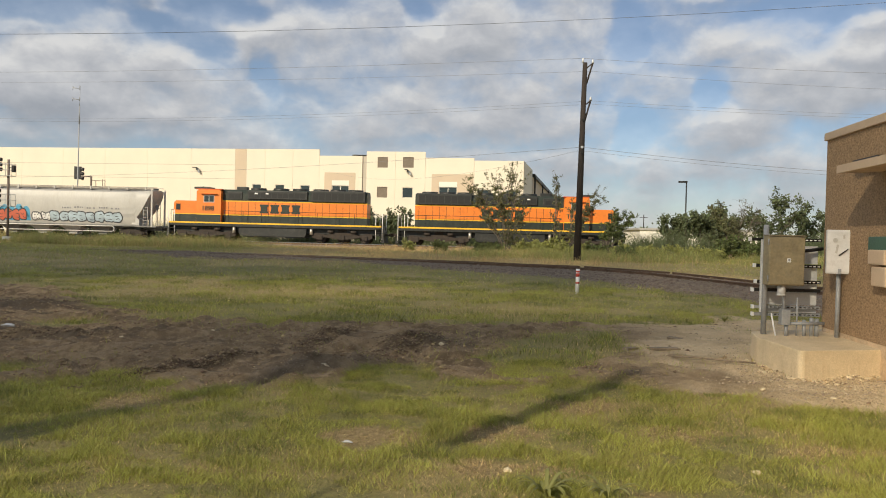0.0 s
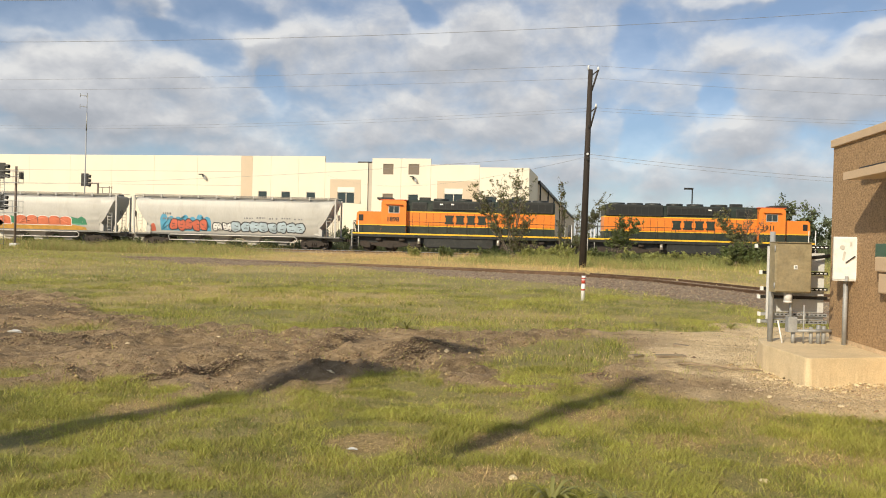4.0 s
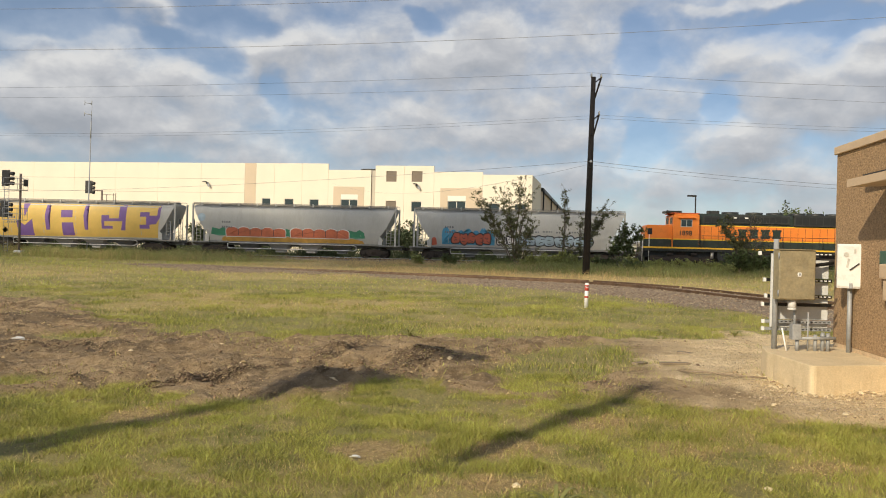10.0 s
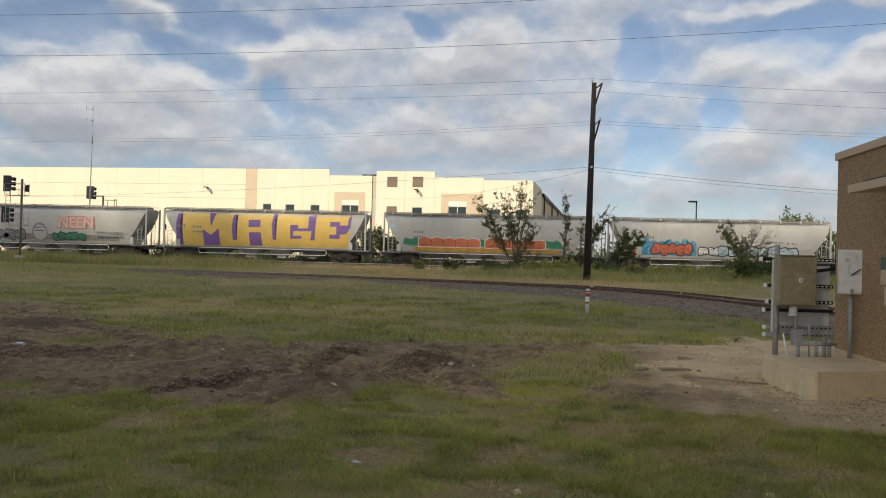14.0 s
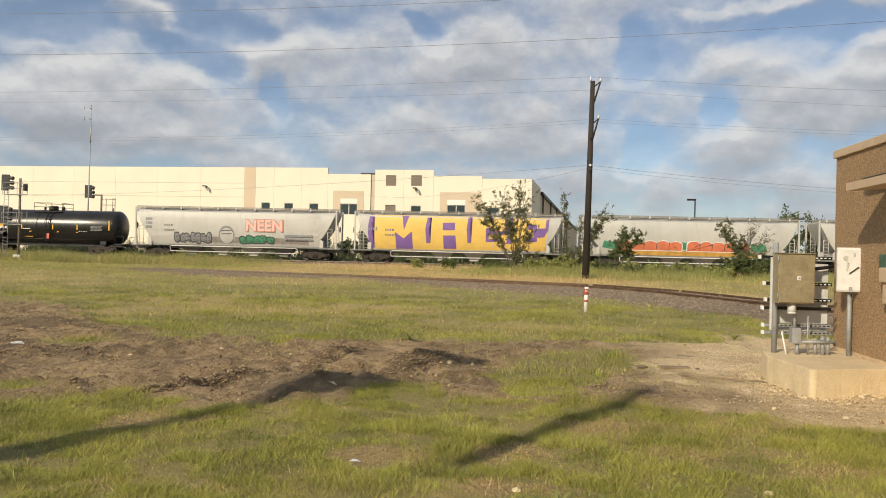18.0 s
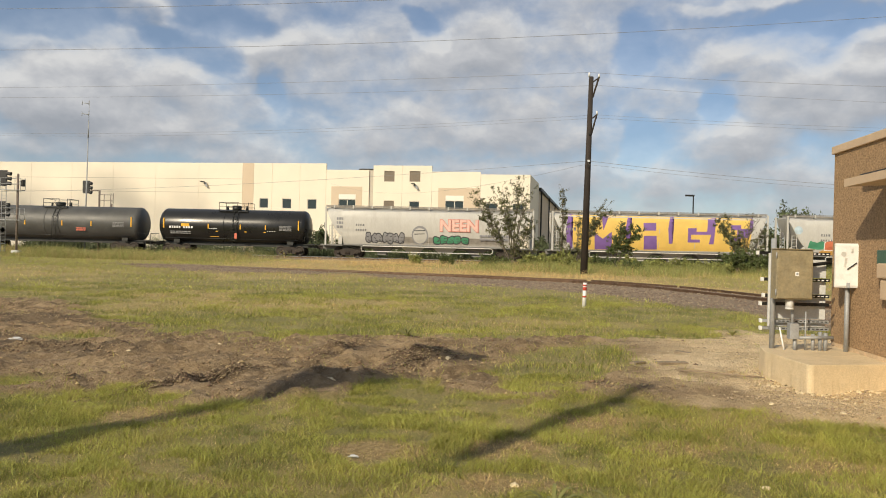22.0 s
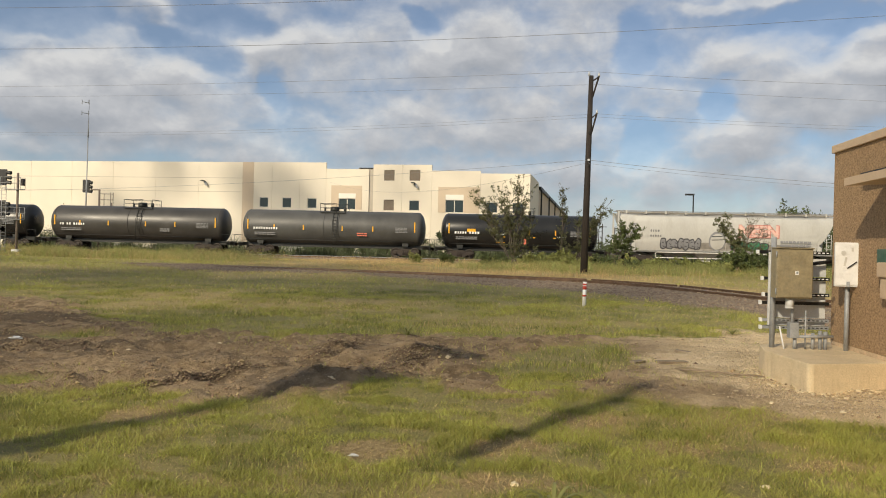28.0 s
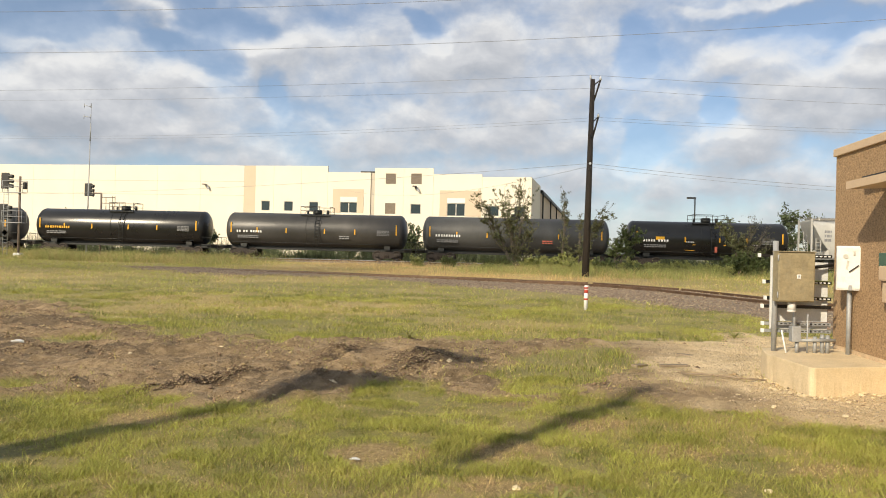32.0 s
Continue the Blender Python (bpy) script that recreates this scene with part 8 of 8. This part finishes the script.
# broad-bladed weed tuft close to the camera
def weed_tuft(x, y, n, h, seed, label):
    r = random.Random(seed)
    z = float(ground_z(np.array([x]), np.array([y]))[0])
    t = thing("weed_tuft", pose(x, y, z), label, "weed")
    for i in range(n):
        a, L = r.uniform(0, 6.28), h * r.uniform(0.7, 1.3)
        bm = bmesh.new()
        u = Vector((math.cos(a), math.sin(a), 0))
        s = Vector((-u.y, u.x, 0))
        prev = None
        for k in range(7):
            q = k / 6
            c = u * (L * 0.9 * q) + Vector((0, 0, L * (1.5 * q - 1.15 * q * q)))
            w = 0.012 * math.sin(math.pi * (0.15 + 0.85 * q)) + 0.001
            row = (bm.verts.new(c - s * w), bm.verts.new(c + Vector((0, 0, -0.004))), bm.verts.new(c + s * w))
            if prev:
                bm.faces.new((prev[0], prev[1], row[1], row[0])).smooth = True
                bm.faces.new((prev[1], prev[2], row[2], row[1])).smooth = True
            prev = row
        part("leaf", bm, M["weed"], t)


weed_tuft(0.42, 4.75, 22, 0.22, 1, "arching broad-bladed weed tuft in the lawn")
weed_tuft(0.8, 4.72, 16, 0.2, 2, "arching broad-bladed weed tuft in the lawn")
weed_tuft(-1.4, 13.2, 16, 0.3, 4, "dry weed tuft at the edge of the soil")
weed_tuft(4.9, 15.8, 18, 0.22, 6, "brown weed tuft at the edge of the dirt")
weed_tuft(3.5, 16.0, 16, 0.2, 7, "dry weed tuft at the edge of the dirt")

# low pale store far off behind the track, with distant poles and a line of far woods
fb = thing("far_store", pose(34, 170, 0.4), "low white commercial building in the distance", "building")
bm = bmesh.new()
box(bm, (0, 0, -0.4), (26, 20, 3.6))
part("wall", bm, M["white_wall"], fb)
bm = bmesh.new()
box(bm, (-0.4, -0.4, 3.6), (26.4, 20.4, 4.0))
part("roof", bm, M["roofing"], fb)
for x, y, h in ((30, 210, 9), (47, 230, 9), (36, 260, 9)):
    p = thing("utility_pole", pose(x, y, 0.3), "distant wooden utility pole with crossarm", "utility pole", "distant utility poles")
    bm = bmesh.new()
    tube(bm, (0, 0, 0), (0, 0, h), 0.16, 0.12, 8)
    part("shaft", bm, M["pole_wood"], p)
    bm = bmesh.new()
    box(bm, (-1.2, -0.06, h - 0.9), (1.2, 0.06, h - 0.75))
    part("crossarm", bm, M["pole_wood"], p)
far = []
r = np.random.default_rng(9)
for i in range(420):
    x = r.uniform(-160, 420)
    far.append((x, 420 + r.uniform(-30, 60), r.uniform(0.5, 6.5)))
v, f = leaf_cloud(far, 2.2, 26, 1.1, 91)
tagged(raw_mesh("far_woods", v, f, M["leaf_far"]), "hazy line of distant green woods", "woods", kind="stuff")


# ---- masts behind the viewer, whose shadows fall across the lawn ----
def shadow_mast(x, y, h, widths, label):
    """A thin post with a flat ragged arm or board of the given half widths stacked down from its top."""
    p = thing("crossing_mast", pose(x, y, 0.0), label, "crossing mast")
    bm = bmesh.new()
    tube(bm, (0, 0, -0.2), (0, 0, h - 0.1), 0.02, 0.02, 12)
    part("post", bm, M["galv"], p, "thin galvanised post")
    bm = bmesh.new()
    left = [(-w, z) for z, w in widths]
    right = [(w * 0.9, z) for z, w in reversed(widths)]
    prism(bm, left + right, -0.03, 0.03)
    part("raised_arm", bm, M["white_plastic"], p, "raised flat crossing arm")


def flasher(x, y, h):
    p = thing("crossing_flasher", pose(x, y, 0.0, 0, 0, -48), "crossing light mast with two round lamps", "crossing light")
    bm = bmesh.new()
    tube(bm, (0, 0, -0.2), (0, 0, h + 0.55), 0.03, 0.03, 12)
    part("post", bm, M["galv"], p)
    bm = bmesh.new()
    tube(bm, (-0.27, 0, h), (0.27, 0, h), 0.03, n=8)
    part("crossbar", bm, M["galv"], p)
    for d in (-0.27, 0.27):
        bm = bmesh.new()
        tube(bm, (d, -0.03, h), (d, 0.03, h), 0.24, n=20)
        part("lamp_disc", bm, M["signal_black"], p, "round black lamp disc")


def mast_for(tip_x, tip_y, h):
    """Foot of an upright thing of height h whose shadow ends at the given spot."""
    reach = h / math.tan(radians(SUN_EL))
    return tip_x - reach * -to_sun.x / math.cos(radians(SUN_EL)), tip_y - reach * -to_sun.y / math.cos(radians(SUN_EL))


fx, fy = mast_for(2.0, 9.4, 6.6)
shadow_mast(fx, fy, 6.6, ((6.6, 0.03), (6.45, 0.1), (6.2, 0.06), (5.9, 0.13), (5.5, 0.16), (5.1, 0.12), (4.6, 0.14), (4.2, 0.08)), "raised crossing arm on a post behind the lawn")
fx, fy = mast_for(-1.25, 9.5, 7.0)
shadow_mast(fx, fy, 7.0, ((7.0, 0.2), (6.85, 0.42), (6.6, 0.5), (6.35, 0.3), (6.15, 0.14), (5.7, 0.1), (5.2, 0.13), (4.8, 0.22), (4.4, 0.3), (4.0, 0.12)), "raised crossing arm on a post behind the lawn")
fx, fy = mast_for(-0.4, 11.2, 6.4)
flasher(fx, fy, 6.4)


# ---- drifting clouds behind the viewer, whose shade crosses the field ----
CLOUD_FAR = 420.0
CLOUDS = []


def cloud(along, across, count, puff, seed, label):
    """A flat heap of rounded puffs, thick in the middle and thinning to its rim."""
    bm = bmesh.new()
    bmesh.ops.create_icosphere(bm, subdivisions=1, radius=1.0)
    unit = np.array([v.co[:] for v in bm.verts])
    tri = np.array([[v.index for v in f.verts] for f in bm.faces])
    bm.free()
    r = np.random.default_rng(seed)
    q = np.sqrt(r.random(count)) ** 1.15
    a = r.uniform(0, 2 * np.pi, count)
    rad = puff * r.uniform(0.6, 1.25, count) * (1.15 - 0.55 * q)
    mid = np.stack([across * q * np.cos(a), along * q * np.sin(a), r.uniform(-2, 3, count) * (1 - q)], -1)
    lump = 1 + 0.12 * r.normal(0, 1, (count, len(unit), 1))
    v = mid[:, None] + unit[None] * lump * rad[:, None, None] * np.array([1, 1, 0.6])
    f = tri[None] + (np.arange(count) * len(unit))[:, None, None]
    ob = raw_mesh("cloud", v.reshape(-1, 3), f.reshape(-1, 3), M["cloud"], True)
    ob.matrix_basis = pose(0, 0, 200)
    return tagged(ob, label, "cloud", "drifting clouds")


# cloud, place of its shade and the time it lies there, drift in metres a second
CLOUDS.append((cloud(31, 48, 740, 2.3, 5, "small grey-white cumulus cloud drifting overhead"), -21.0, 12.0, 1.05, 4.0, -18.0))
CLOUDS.append((cloud(106, 59, 3100, 2.3, 6, "broad grey-white cumulus cloud drifting overhead"), 0.0, 25.0, 14.3, 30.0, -8.0))
CLOUDS.append((cloud(30, 52, 165, 2.2, 7, "thin grey-white cumulus cloud drifting overhead"), 0.0, 9.0, 29.45, 11.0, -14.0))
CLOUDS.append((cloud(36, 22, 420, 2.2, 8, "small ragged cumulus cloud drifting overhead"), -4.0, 63.0, 9.8, 14.0, -3.0))
CLOUDS.append((cloud(30, 56, 170, 2.2, 9, "thin ragged cumulus cloud drifting over the warehouse"), -25.0, 108.0, 28.6, 11.0, -10.0))


# ---- what moves ----
def rolled(t):
    """Way of the train's reference coupling along the track at t seconds."""
    return -29.504 + 4.03342 * t + 0.0155299 * t ** 2 + 0.000146812 * t ** 3 - 0.0000115308 * t ** 4


def motions():
    times = [i * 1.0 for i in range(33)]
    for car, off in CARS:
        walk(car, [(t, pose(rolled(t) + off, TRACK_Y, RAIL_Z)) for t in times])
    for ob, x, y, t0, wx, wy in CLOUDS:
        up = to_sun * CLOUD_FAR
        walk(ob, [(t, pose(x + wx * (t - t0) + up.x, y + wy * (t - t0) + up.y, up.z, 0, 0, math.degrees(math.atan2(wx, -wy)))) for t in (0.0, 8.0, 16.0, 24.0, 32.0)])
    steps = [32.0 * i / 256 for i in range(257)]
    for ob, at, r in WHEELSETS:
        walk(ob, [(t, pose(*at, 0, math.degrees((rolled(t) - rolled(0)) / r) % 360.0)) for t in steps])


motions()
